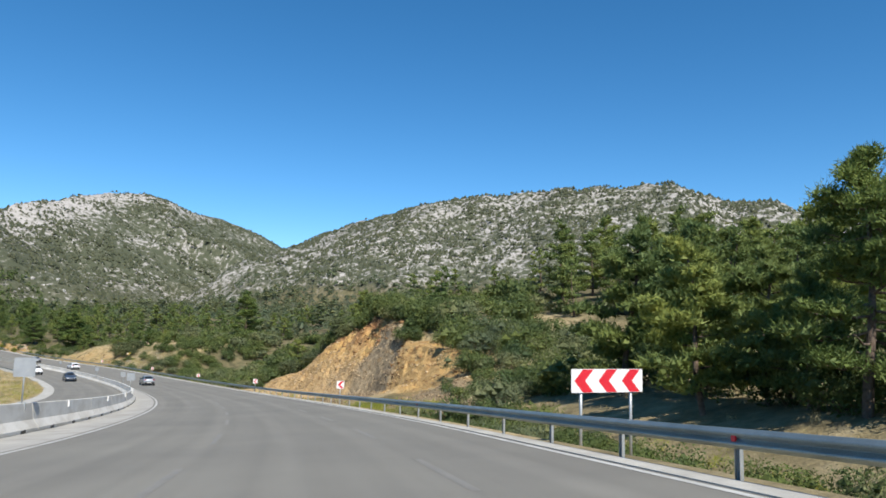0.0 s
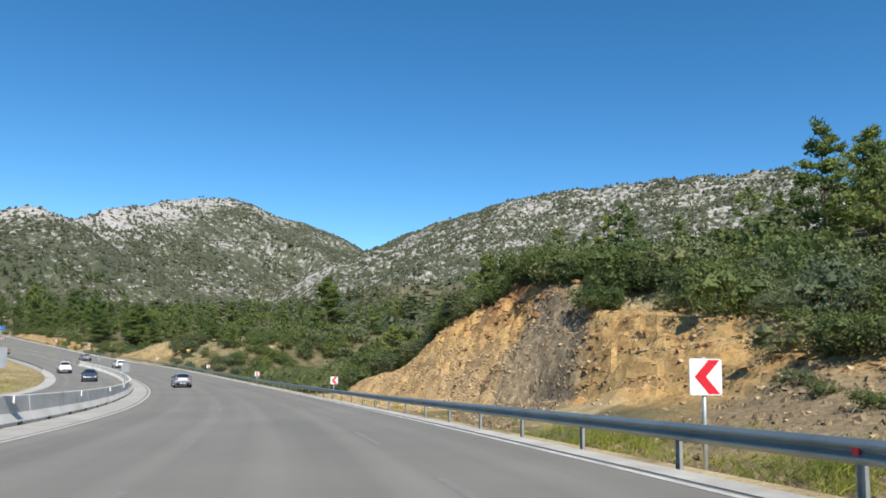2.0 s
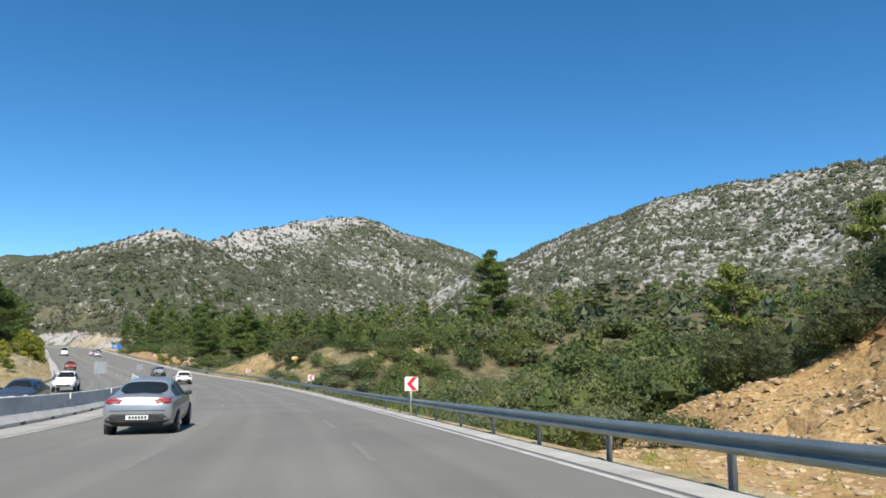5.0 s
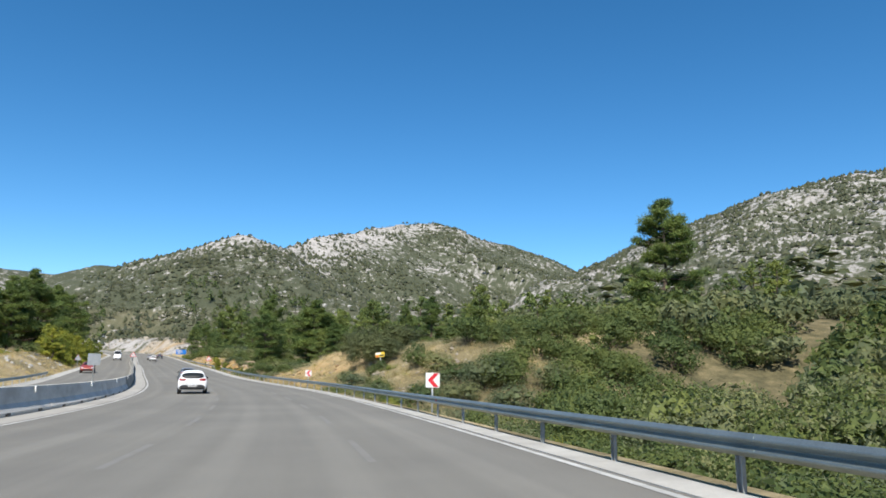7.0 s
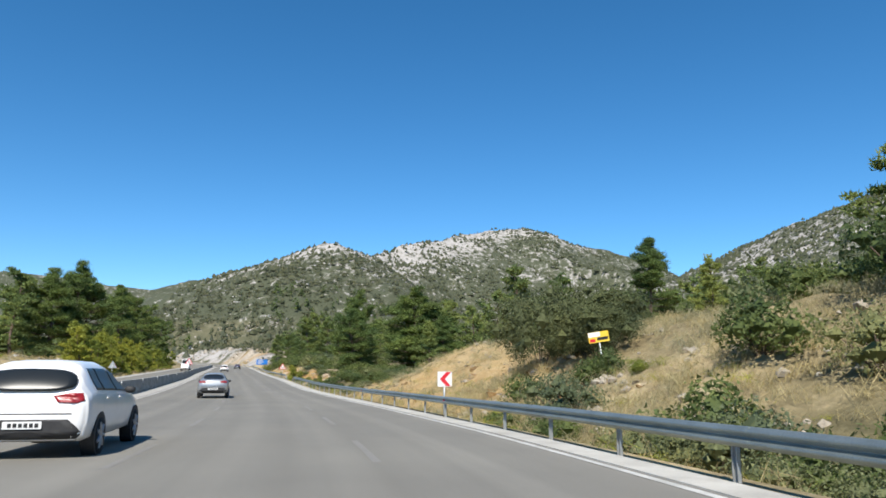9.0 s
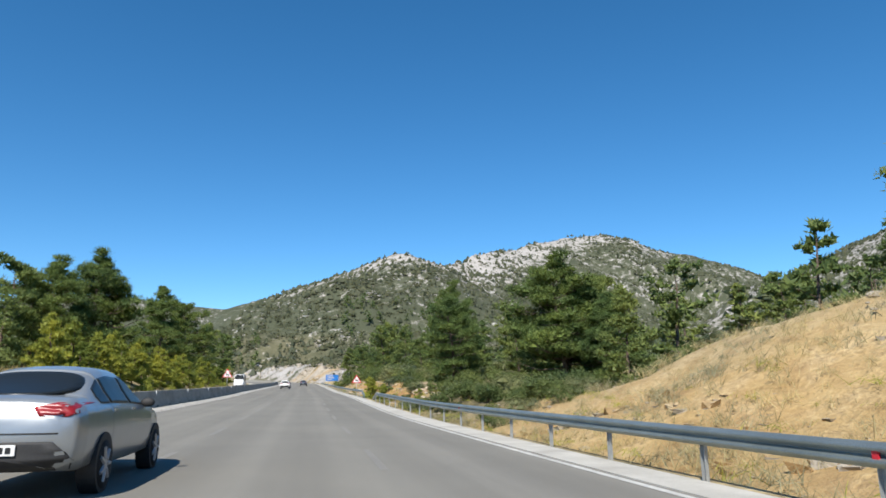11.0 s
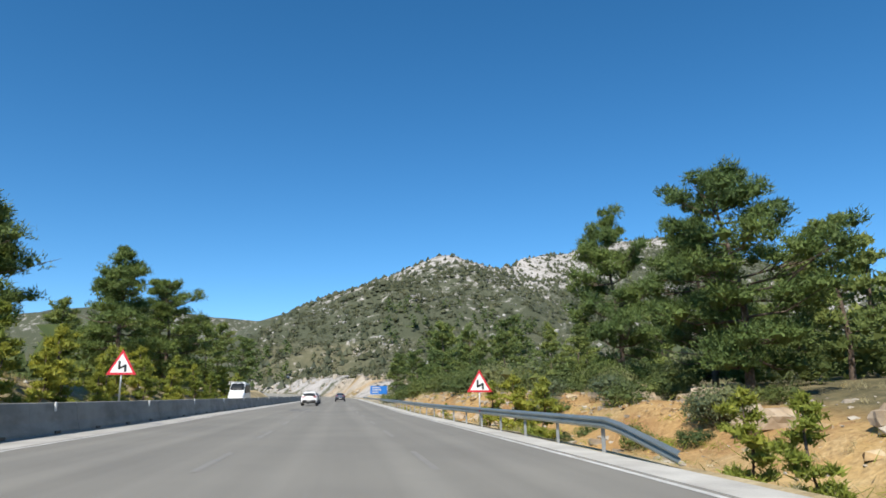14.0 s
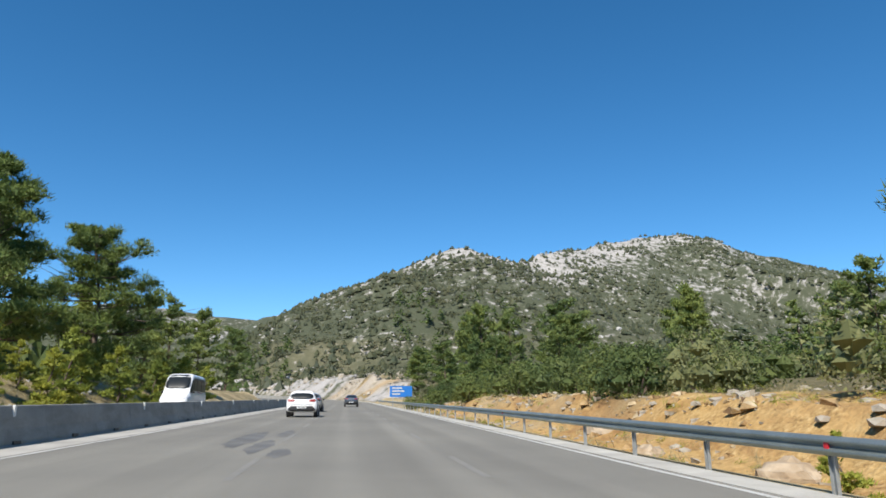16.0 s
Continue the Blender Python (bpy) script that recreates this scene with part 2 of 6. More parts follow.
ASPHALT = asphalt_material()
GROUND = ground_material()
PAINT = rough_paint("road_marking_paint", (0.4, 0.39, 0.355), (0.6, 0.585, 0.54), 1.4, 0.7, 0, 0.004)
FADED = rough_paint("faded_marking_paint", (0.193, 0.183, 0.16), (0.225, 0.214, 0.188), 1.6, 0.8, 0, 0.004)
CONCRETE = concrete_material("weathered_concrete", (0.56, 0.54, 0.49), (0.7, 0.675, 0.62), (0.82, 0.8, 0.77))
# barrier past s = 212: grime, plus the wall's shade put into a darker base
SHADED_GRIMY = concrete_material("shaded_grimy_concrete", (0.26, 0.255, 0.23), (0.36, 0.35, 0.31), (0.76, 0.75, 0.73))
GUTTER = rough_paint("shoulder_concrete", (0.36, 0.34, 0.3), (0.52, 0.5, 0.445), 0.9, 0.9, 0, 0.02)
SHOULDER = rough_paint("dusty_shoulder", (0.31, 0.295, 0.26), (0.45, 0.43, 0.385), 0.7, 0.92, 0, 0.02)
ZINC = rough_paint("galvanised_steel", (0.27, 0.31, 0.295), (0.37, 0.41, 0.39), 1.2, 0.48, 0.75, 0.002, 40.0, 0.4)
ZINC_POST = rough_paint("galvanised_post", (0.36, 0.38, 0.38), (0.52, 0.53, 0.52), 2.0, 0.5, 0.6, 0.002)
BARK = rough_paint("pine_bark", (0.06, 0.042, 0.03), (0.18, 0.13, 0.095), 5.0, 0.95, 0, 0.05, 18)
PINE = leaf_material("pine_needles", (0.09, 0.135, 0.042), (0.235, 0.285, 0.09))
DARK_PINE = leaf_material("dark_pine_needles", (0.045, 0.082, 0.024), (0.16, 0.215, 0.06), 0.26)
# distant leaves, lightened and greyed in their colour for the haze
HAZY_WOOD = leaf_material("hazy_tree_leaves", (0.085, 0.105, 0.06), (0.19, 0.215, 0.115))
# hill scrub, its green greyed because the air's haze is painted in
HAZY_SCRUB = leaf_material("hazy_scrub_leaves", (0.06, 0.072, 0.045), (0.118, 0.132, 0.082))
BROKEN = broken_rock("broken_ochre_rock", [(0.0, (0.17, 0.105, 0.055)), (0.3, (0.32, 0.21, 0.1)), (0.65, (0.43, 0.31, 0.165)), (1.0, (0.5, 0.42, 0.29))])
RUSTY = broken_rock("rusty_rock", [(0.0, (0.16, 0.08, 0.04)), (0.4, (0.3, 0.165, 0.075)), (1.0, (0.46, 0.31, 0.15))])
SHARDS = broken_rock("fractured_dark_rock", [(0.0, (0.12, 0.09, 0.058)), (0.5, (0.22, 0.165, 0.105)), (1.0, (0.36, 0.28, 0.18))])
SCRUB = leaf_material("maquis_leaves", (0.052, 0.085, 0.028), (0.15, 0.19, 0.065))
OLIVE = leaf_material("grey_green_leaves", (0.085, 0.11, 0.055), (0.215, 0.24, 0.125))
OAK_LEAF = leaf_material("oak_leaves", (0.035, 0.052, 0.024), (0.1, 0.12, 0.058), 0.25)
BRIGHT = leaf_material("fresh_green_leaves", (0.13, 0.17, 0.025), (0.35, 0.37, 0.07))
STRAW = leaf_material("dry_straw", (0.3, 0.24, 0.12), (0.54, 0.46, 0.27))
ROCK = rough_paint("ochre_rubble", (0.3, 0.19, 0.09), (0.58, 0.45, 0.29), 1.3, 0.95, 0, 0.05, 9)
LIMESTONE = rough_paint("limestone", (0.3, 0.285, 0.255), (0.5, 0.48, 0.44), 0.35, 0.95, 0, 0.1, 4)
EARTHY = rough_paint("earthy_limestone", (0.24, 0.2, 0.15), (0.43, 0.385, 0.31), 0.9, 0.95, 0, 0.08, 6)
WHITE_SHEET = rough_paint("white_sign_sheet", (0.68, 0.68, 0.66), (0.78, 0.78, 0.76), 3, 0.45, 0, 0)
RED_SHEET = rough_paint("red_sign_sheet", (0.55, 0.015, 0.03), (0.64, 0.03, 0.045), 3, 0.4, 0, 0)
BLACK_SHEET = rough_paint("black_sign_sheet", (0.012, 0.012, 0.012), (0.02, 0.02, 0.02), 3, 0.5, 0, 0)
BLUE_SHEET = rough_paint("blue_sign_sheet", (0.01, 0.13, 0.45), (0.015, 0.17, 0.52), 3, 0.45, 0, 0)
YELLOW_SHEET = rough_paint("yellow_sign_sheet", (0.7, 0.48, 0.03), (0.76, 0.55, 0.06), 3, 0.5, 0, 0)
SIGN_BACK = rough_paint("bare_sign_back", (0.3, 0.32, 0.33), (0.4, 0.42, 0.43), 2, 0.5, 0.4, 0)

# ---- the road's line: centre of our carriageway, every 20 m ----
LINE = np.array([
    (0.17, 1.23, -0.11),
    (11.53, 17.03, -1.89),
    (22.32, 34.33, -3.63),
    (31.63, 51.03, -5.15),
    (40.40, 69.01, -6.58),
    (48.05, 87.32, -7.80),
    (55.17, 106.72, -8.87),
    (60.93, 125.26, -9.68),
    (65.90, 144.85, -10.27),
    (69.71, 164.46, -10.65),
    (72.33, 184.02, -10.86),
    (73.79, 203.61, -10.96),
    (74.47, 223.29, -10.95),
    (74.88, 244.05, -10.77),
    (75.32, 264.01, -10.43),
    (75.80, 283.28, -10.06),
    (76.00, 303.85, -9.66),
    (76.02, 323.52, -9.25),
])
AHEAD = np.array([0.02, 1.0])


def _spline(points, step):
    out = []
    for k in range(len(points) - 1):
        p0, p1, p2, p3 = (points[min(max(i, 0), len(points) - 1)] for i in (k - 1, k, k + 1, k + 2))
        if k == 0:
            p0 = 2 * p1 - p2
        if k == len(points) - 2:
            p3 = 2 * p2 - p1
        for u in np.arange(0, 1, step):
            out.append(p1 + 0.5 * u * (p2 - p0 + u * (2 * p0 - 5 * p1 + 4 * p2 - p3 + u * (3 * (p1 - p2) + p3 - p0))))
    out.append(points[-1])
    return np.array(out)


core = _spline(LINE, 0.05)
lead = core[0] + np.outer(np.arange(200, 0, -1), (core[0] - core[20]) / np.linalg.norm((core[0] - core[20])[:2]))
tail = core[-1] + np.outer(np.arange(1, 1500), np.array([AHEAD[0], AHEAD[1], 0.021]))
track = np.vstack([lead, core, tail])
track_s = np.r_[0, np.cumsum(np.linalg.norm(np.diff(track[:, :2], axis=0), axis=1))]
track_s -= track_s[len(lead)]
tang = np.gradient(track[:, :2], axis=0)
tang /= np.linalg.norm(tang, axis=1)[:, None]


def line(s):
    """Centre (x, y, z) and the direction of the road at s metres."""
    p = np.stack([np.interp(s, track_s, track[:, k]) for k in range(3)], -1)
    t = np.stack([np.interp(s, track_s, tang[:, k]) for k in range(2)], -1)
    return p, t / np.linalg.norm(t, axis=-1, keepdims=True)


def bank(s):
    return np.tan(np.radians(np.interp(s, [0, 40, 80, 150, 200, 260, 300, 360], [1.3, 1.2, 0.5, 0.35, 0.2, -0.8, -0.35, 0])))


def at(s, d):
    """World x and y of a place s metres along the road and d to the right of its centre."""
    p, t = line(np.asarray(s, float))
    return p[..., 0] + t[..., 1] * d, p[..., 1] - t[..., 0] * d


def road_z(s, d):
    p, _ = line(np.asarray(s, float))
    return p[..., 2] + np.asarray(d) * bank(s) * (1 - smooth(12, 40, np.abs(d)))


def heading(s):
    _, t = line(np.asarray(s, float))
    return np.degrees(np.arctan2(-t[..., 0], t[..., 1]))


def left_line(s):
    return np.interp(s, [-40, 25, 100, 178, 240, 295, 700], [-5.65, -5.65, -6.1, -6.5, -6.45, -6.4, -6.3])


def right_line(s):
    return np.interp(s, [-40, 8, 82, 154, 204, 235, 265, 326, 700], [5.7, 5.72, 5.76, 5.9, 6.35, 6.25, 6.08, 6.12, 6.1])


def right_edge(s):
    """Outer rim of the concrete strip under the guard rail."""
    return np.interp(s, [-40, 8, 82, 154, 204, 235, 265, 326, 700], [6.3, 6.32, 6.46, 6.66, 7.14, 7.26, 7.3, 7.02, 7.0])


# ---- the lie of the land ----
RIDGE_LEFT = np.array([(-160, 1300, 88), (-37, 1204, 93), (57, 1031, 98), (108, 910, 103), (133, 868, 108), (156, 835, 115), (173, 823, 117), (189, 839, 113), (209, 865, 112), (246, 908, 126), (292, 956, 149), (340, 1000, 163), (393, 1046, 184), (440, 1070, 200), (501, 1082, 206), (541, 1094, 196), (630, 1108, 187), (697, 1108, 176), (760, 1100, 150), (900, 1080, 110)], float)
RIDGE_RIGHT = np.array([(575, 920, 85), (606, 856, 115), (635, 772, 142), (647, 668, 158), (663, 561, 168), (705, 438, 172), (734, 317, 170), (757, 258, 146), (769, 221, 144), (778, 186, 130), (782, 60, 99), (790, -120, 80)], float)


RIDGE_FAR = np.array([(-600, 1150, 60), (-420, 1230, 105), (-195, 1290, 143), (-60, 1330, 122), (20, 1390, 146), (120, 1390, 150), (220, 1380, 130)], float)


def dist_to(x, y, ridge):
    best = np.full(x.shape, 1e9)
    for a, b in zip(ridge[:-1], ridge[1:]):
        ab = b[:2] - a[:2]
        u = np.clip(((x - a[0]) * ab[0] + (y - a[1]) * ab[1]) / (ab @ ab), 0, 1)
        best = np.minimum(best, np.hypot(x - a[0] - u * ab[0], y - a[1] - u * ab[1]))
    return best


def massif(x, y, ridge, reach, seed):
    """Height of a hill that falls away on both sides of its ridge."""
    best, zr = np.full(x.shape, 1e9), np.zeros(x.shape)
    for a, b in zip(ridge[:-1], ridge[1:]):
        ab = b[:2] - a[:2]
        u = np.clip(((x - a[0]) * ab[0] + (y - a[1]) * ab[1]) / (ab @ ab), 0, 1)
        d = np.hypot(x - a[0] - u * ab[0], y - a[1] - u * ab[1])
        m = d < best
        best, zr = np.where(m, d, best), np.where(m, a[2] + u * (b[2] - a[2]), zr)
    wide = reach * (zr + 25)
    fall = np.clip(1 - best / wide, 0, 1)
    crag = fbm(x / 90, y / 90, 5, seed) * 11 * smooth(0, 60, best) + fbm(x / 22, y / 22, 3, seed + 9) * 2.6
    return -18 + (zr + 18) * fall**1.12 + crag * smooth(0.0, 0.12, fall)


BEND, TURN = 480.0, 230.0


def bend_of(x, y):
    """Place along and across the left-hand bend far ahead."""
    p, t = line(BEND)
    side = np.array([-t[1], t[0]])
    c = p[:2] + side * TURN
    u, v = (x - c[0]) * t[0] + (y - c[1]) * t[1], -((x - c[0]) * side[0] + (y - c[1]) * side[1])
    return BEND + TURN * np.arctan2(u, v), np.hypot(u, v) - TURN, p[2]


def land(s, d):
    """Ground height: the verges, banks, cuttings and gullies along the road, then the hills."""
    s, d = np.asarray(s, float), np.asarray(d, float)
    x, y = at(s, d)
    z = road_z(s, d)
    d = np.where(d > 5, d - (right_edge(s) - 7.25) * (1 - smooth(12, 30, d)), d)
    # right side
    cut = smooth(50, 104, s) * (1 - smooth(122, 152, s))
    lip = 27.3 + 4 * smooth(95, 106, s) + 1.6 * vnoise(s / 9, 0 * s, 3)
    foot = 21.2 - 1.6 * smooth(97, 105, s) + 1.4 * vnoise(s / 5, 0 * s, 13)
    face = np.clip((d - foot) / (lip - foot), 0, 1)
    ribs = 1 - 2 * np.abs(vnoise(s / 6.5 + 0.13 * d, d / 26, 17))
    rough = fbm(s / 6.0, d / 5.0, 4, 21) * 0.9 + ribs * 0.2 + (0.5 - np.abs(fbm(s / 2.6 + 0.2 * d, d / 1.7, 3, 31))) * 0.8
    hill_cut = (8.6 + 1.6 * smooth(95, 108, s)) * (1 - 0.36 * smooth(118, 136, s)) * face ** (0.9 + 0.25 * smooth(95, 105, s)) + 0.2 * np.clip(d - lip, 0, 60) - 1.0 * smooth(7.6, 10, d) * (1 - smooth(19, 21.5, d)) + rough * smooth(18, 22, d) * (1 - smooth(34, 44, d))
    hill_cut = hill_cut + (0.6 - np.abs(fbm(s / 2.4, d / 2.4, 3, 87))) * 1.3 * smooth(25, 28, d) * (1 - smooth(33, 36, d)) * smooth(91, 96, s)
    bed = hill_cut / 1.7 + 0.06 * s + 0.6 * vnoise(s / 6, d / 5, 51)
    bed = bed - np.floor(bed)
    hill_cut = hill_cut + (smooth(0.45, 1.0, bed) - bed) * 0.75 * (0.25 + 0.75 * (1 - smooth(84, 90, s))) * smooth(20, 22, d) * (1 - smooth(30, 34, d))
    wood = (1 - smooth(50, 104, s))
    hill_wood = -1.8 * smooth(7.6, 10, d) * (1 - smooth(12, 20, d)) + 4.6 * smooth(15, 46, d) + 0.14 * np.clip(d - 46, 0, 60)
    gully = smooth(122, 152, s) * (1 - smooth(184, 206, s))
    low = -2.6 * smooth(7.6, 12, d) * (1 - smooth(22, 60, d)) + 0.09 * np.clip(d - 30, 0, 90)
    knoll = smooth(184, 206, s) * (1 - smooth(250, 268, s))
    mound = -0.7 * smooth(7.6, 9, d) * (1 - smooth(9, 12, d)) + 4.4 * smooth(10.5, 22, d) + 0.08 * np.clip(d - 22, 0, 80) + 0.5 * rough * smooth(10, 14, d) * (1 - smooth(26, 40, d))
    flat = smooth(250, 268, s)
    shelf = -0.9 * smooth(7.6, 9.5, d) * (1 - smooth(12, 15, d)) + (0.5 + 0.75 * smooth(300, 330, s) - 0.9 * smooth(392, 420, s)) * (0.35 * smooth(9.5, 12.4, d) + 0.65 * smooth(12.4, 13.8, d + 0.7 * vnoise(s / 3, 0 * s, 37))) + 0.07 * np.clip(d - 18, 0, 110) + 0.3 * rough * smooth(9, 13, d) * (1 - smooth(26, 40, d))
    right = cut * hill_cut + wood * hill_wood + gully * low + knoll * mound + flat * shelf
    right = right + 0.05 * np.clip(d - 60, 0, 500) + fbm(x / 14, y / 14, 3, 5) * 0.5 * smooth(14, 30, d)
    # left side, beyond the far carriageway
    e = np.clip(-d - 18.4, 0, None)
    left = 0.25 * smooth(0, 3, e) + 2.3 * smooth(0.5, 7, e) * smooth(205, 260, s) + 0.045 * np.clip(e - 10, 0, 400) + fbm(x / 11, y / 11, 3, 8) * 0.5 * smooth(2, 10, e)
    z = z + np.where(d > 7.6, right, 0) + np.where(d < -18.4, left, 0)
    # a bed for the carriageways
    z = z - 0.12 * (1 - smooth(7.0, 7.6, d)) * (1 - smooth(17.8, 18.4, -d))
    hills = np.maximum(massif(x, y, RIDGE_LEFT, 2.1, 40), massif(x, y, RIDGE_RIGHT, 2.3, 60))
    hills = np.maximum(hills, massif(x, y, RIDGE_FAR, 1.8, 80))
    clear = np.maximum(smooth(55, 160, np.abs(d)), smooth(520, 600, s))
    over = hills - z
    z = z + np.where(over > 60, over, np.log1p(np.exp(np.clip(over / 3, -10, 25))) * 3 * (over > -6)) * clear
    # the bend is cut into the foot of the hill, with a rock face on its outer side
    bs, bd, bz = bend_of(x, y)
    zr = bz + 0.03 * (bs - BEND)
    tall = 7.5 * smooth(505, 535, bs) * (1 - smooth(650, 690, bs)) * (0.85 + 0.35 * vnoise(bs / 17, 0 * bs, 23))
    face_z = zr + tall * smooth(8.5, 19, bd) + 1.3 * fbm(x / 6, y / 6, 3, 29) * smooth(9, 12, bd) + 0.1 * np.clip(bd - 19, 0, 60)
    rise = np.clip(bd - 8.0, 0, None) + np.clip(-18.5 - bd, 0, None)
    cut_z = np.where(bd > 8.5, np.maximum(np.minimum(z, zr + 1.3 * rise), face_z - 0.25 * np.clip(bd - 24, 0, None)), np.clip(z, zr - 0.12 - 0.7 * rise, zr - 0.12 + 0.7 * rise))
    return np.where((bs > 482) & (bs < 760) & (np.abs(bd + 5) < 90), z + (cut_z - z) * smooth(482, 500, bs) * (1 - smooth(60, 90, np.abs(bd + 5))), z)


def place(s, d, lift=0.0):
    x, y = at(s, d)
    return float(x), float(y), float(land(np.array([s]), np.array([d]))[0]) + lift


def ground_sheet():
    ss = np.r_[np.arange(-150, -40, 6), np.arange(-40, 40, 2.0), np.arange(40, 62, 1.2), np.arange(62, 150, 0.6), np.arange(150, 160, 1.2), np.arange(160, 380, 1.8), np.arange(380, 490, 5), np.arange(490, 690, 3), np.arange(690, 1420, 11)]
    dr = np.r_[6.15, 6.5, 6.85, 7.2, np.arange(7.6, 12, 0.7), np.arange(12, 20, 1.0), np.arange(20, 34, 0.45), np.arange(34, 42, 1.1), np.arange(42, 90, 3), np.arange(90, 240, 7), np.arange(240, 1000, 12)]
    dl = -np.r_[np.arange(-6, 17, 4.5), 17.8, np.arange(18.4, 40, 1.4), np.arange(40, 100, 3.4), np.arange(100, 270, 14)][::-1]
    ds = np.r_[dl[dl < 6.9], dr]
    s, d = np.meshgrid(ss, ds, indexing="ij")
    # past the bend the sheet widens to the left
    d = np.where(d < -100, -100 + (d + 100) * (1 + 4.2 * smooth(380, 800, s)), d)
    x, y = at(s, d)
    z = land(s, d)
    n, m = s.shape
    idx = np.arange(n * m).reshape(n, m)
    quads = np.stack([idx[:-1, :-1], idx[:-1, 1:], idx[1:, 1:], idx[1:, :-1]], -1).reshape(-1, 4)
    me = mesh_from("ground", np.stack([x, y, z], -1).reshape(-1, 3), quads.tolist(), GROUND, True)
    flatten = ((s > 62) & (s < 142) & (d > 10.5) & (d < 37))[:-1, :-1].ravel()
    me.polygons.foreach_set("use_smooth", (~flatten).tolist())
    # zones: red cut rock, green forest floor, blue limestone
    cut = smooth(60, 72, s + 3 * vnoise(d / 5, s / 5, 2)) * (1 - smooth(132, 150, s)) * smooth(18 - 9 * smooth(88, 96, s), 21 - 9 * smooth(88, 96, s), d) * (1 - smooth(27, 30, d - 4 * smooth(95, 106, s) + 2 * vnoise(s / 4, d / 9, 1)))
    cut = np.maximum(cut, 0.9 * smooth(46, 50, s) * (1 - smooth(66, 72, s)) * smooth(10, 14, d) * (1 - smooth(22, 25, d + 2 * vnoise(s / 4, d / 5, 2))))
    knoll = smooth(212, 222, s) * (1 - smooth(262, 275, s)) * smooth(8, 10, d) * (1 - smooth(13, 24, d + 4 * vnoise(s / 6, d / 6, 4))) * 0.55
    bankr = smooth(292, 304, s) * (1 - smooth(420, 440, s)) * smooth(8, 9.5, d) * (1 - smooth(14, 18, d + 3 * vnoise(s / 6, d / 6, 4))) * (0.45 + 0.55 * smooth(-0.3, 0.2, fbm(s / 9, d / 5, 3, 66)))
    bs, bd, _ = bend_of(x, y)
    outer = smooth(8, 10, bd) * (1 - smooth(20, 27, bd + 4 * vnoise(x / 8, y / 8, 6))) * smooth(500, 515, bs) * (1 - smooth(670, 690, bs))
    far = outer * smooth(522, 530, bs) * (1 - smooth(556, 566, bs + 6 * vnoise(x / 9, y / 9, 61))) * (0.35 + 0.4 * smooth(-0.3, 0.3, fbm(x / 7, y / 7, 3, 63)))
    cut = np.maximum(cut, smooth(45, 48, s) * (1 - smooth(60, 64, s)) * smooth(8, 9.5, d) * (1 - smooth(11, 14, d + 2 * vnoise(s / 4, d / 6, 9))))
    red = np.clip(cut + knoll + bankr + far, 0, 1)
    hills = smooth(8, 26, z - road_z(s, d) - 0.06 * np.abs(d) - 6) * np.maximum(smooth(110, 190, np.abs(d)), smooth(560, 600, s))
    hills = np.maximum(hills, 0.85 * smooth(515, 555, s + 12 * vnoise(d / 15, s / 15, 19)))
    hills = np.maximum(hills * (1 - far), outer * (1 - far))
    # the verge at s 255-300 gets floor brown for its soil and the pines' shade
    green = np.clip(smooth(40, 75, d) + smooth(262, 280, s) * smooth(13, 18, d) + 0.75 * smooth(255, 268, s) * (1 - smooth(284, 300, s)) * smooth(7.6, 9, d) + smooth(34, 60, -d) + 0.35 * smooth(16, 26, d) * (1 - smooth(90, 130, s)) * (1 - cut) + 0.9 * smooth(9, 13, d) * smooth(132, 146, s) * (1 - smooth(194, 204, s)) + 0.6 * smooth(8.5, 12, d) * (1 - smooth(40, 56, s)) + 0.7 * smooth(44, 52, s) * (1 - smooth(92, 98, s)) * smooth(8, 9.5, d) * (1 - smooth(19, 22, d)) + smooth(-0.1, 0.35, fbm(x / 9, y / 9, 3, 12)) * 0.6, 0, 1)
    green = green * (1 - 0.9 * smooth(0.05, 0.3, fbm(x / 9, y / 9, 3, 47)) * smooth(20, 34, s) * (1 - smooth(92, 104, s)) * smooth(13, 17, d) * (1 - smooth(42, 52, d)))
    col = np.stack([red, green, hills, np.ones_like(red)], -1).reshape(-1, 4)
    layer = me.attributes.new("zone", "FLOAT_COLOR", "POINT")
    layer.data.foreach_set("color", col.ravel().astype(np.float32))
    wob = 2.5 * vnoise(d / 6, s / 9, 14)
    lean = s + wob * 0.5 - 1.05 * (d - 15)
    shards = smooth(77, 79, lean) * (1 - smooth(87.5, 89, lean))
    shards = np.maximum(shards, 0.85 * smooth(46, 50, s + wob) * (1 - smooth(66, 70, s + wob)) * smooth(10, 14, d) * (1 - smooth(22, 25, d)))
    loose = (0.75 - 0.4 * smooth(104, 112, s)) * (1 - smooth(22, 27, d + wob)) * smooth(90, 95, s) * (1 - smooth(128, 140, s))
    rim = smooth(26, 29, d + wob) * smooth(93, 98, s) * (1 - smooth(126, 140, s)) * smooth(-0.35, 0.25, fbm(s / 4, d / 4, 3, 58))
    rim = np.maximum(rim, 0.5 * smooth(302, 308, s) * (1 - smooth(420, 440, s)) * smooth(10.5, 13, d) * (1 - smooth(15, 17, d)) * smooth(0.0, 0.4, fbm(s / 5, d / 3, 3, 59)))
    top = np.maximum(smooth(85, 18, dist_to(x, y, RIDGE_LEFT)) * (1 - smooth(560, 650, x)), 0.6 * smooth(620, 60, dist_to(x, y, RIDGE_RIGHT)) * (1 - 0.7 * smooth(760, 860, y)))
    top = np.maximum(top, 0.35 * smooth(170, 60, np.hypot(x - 500, y - 980)))
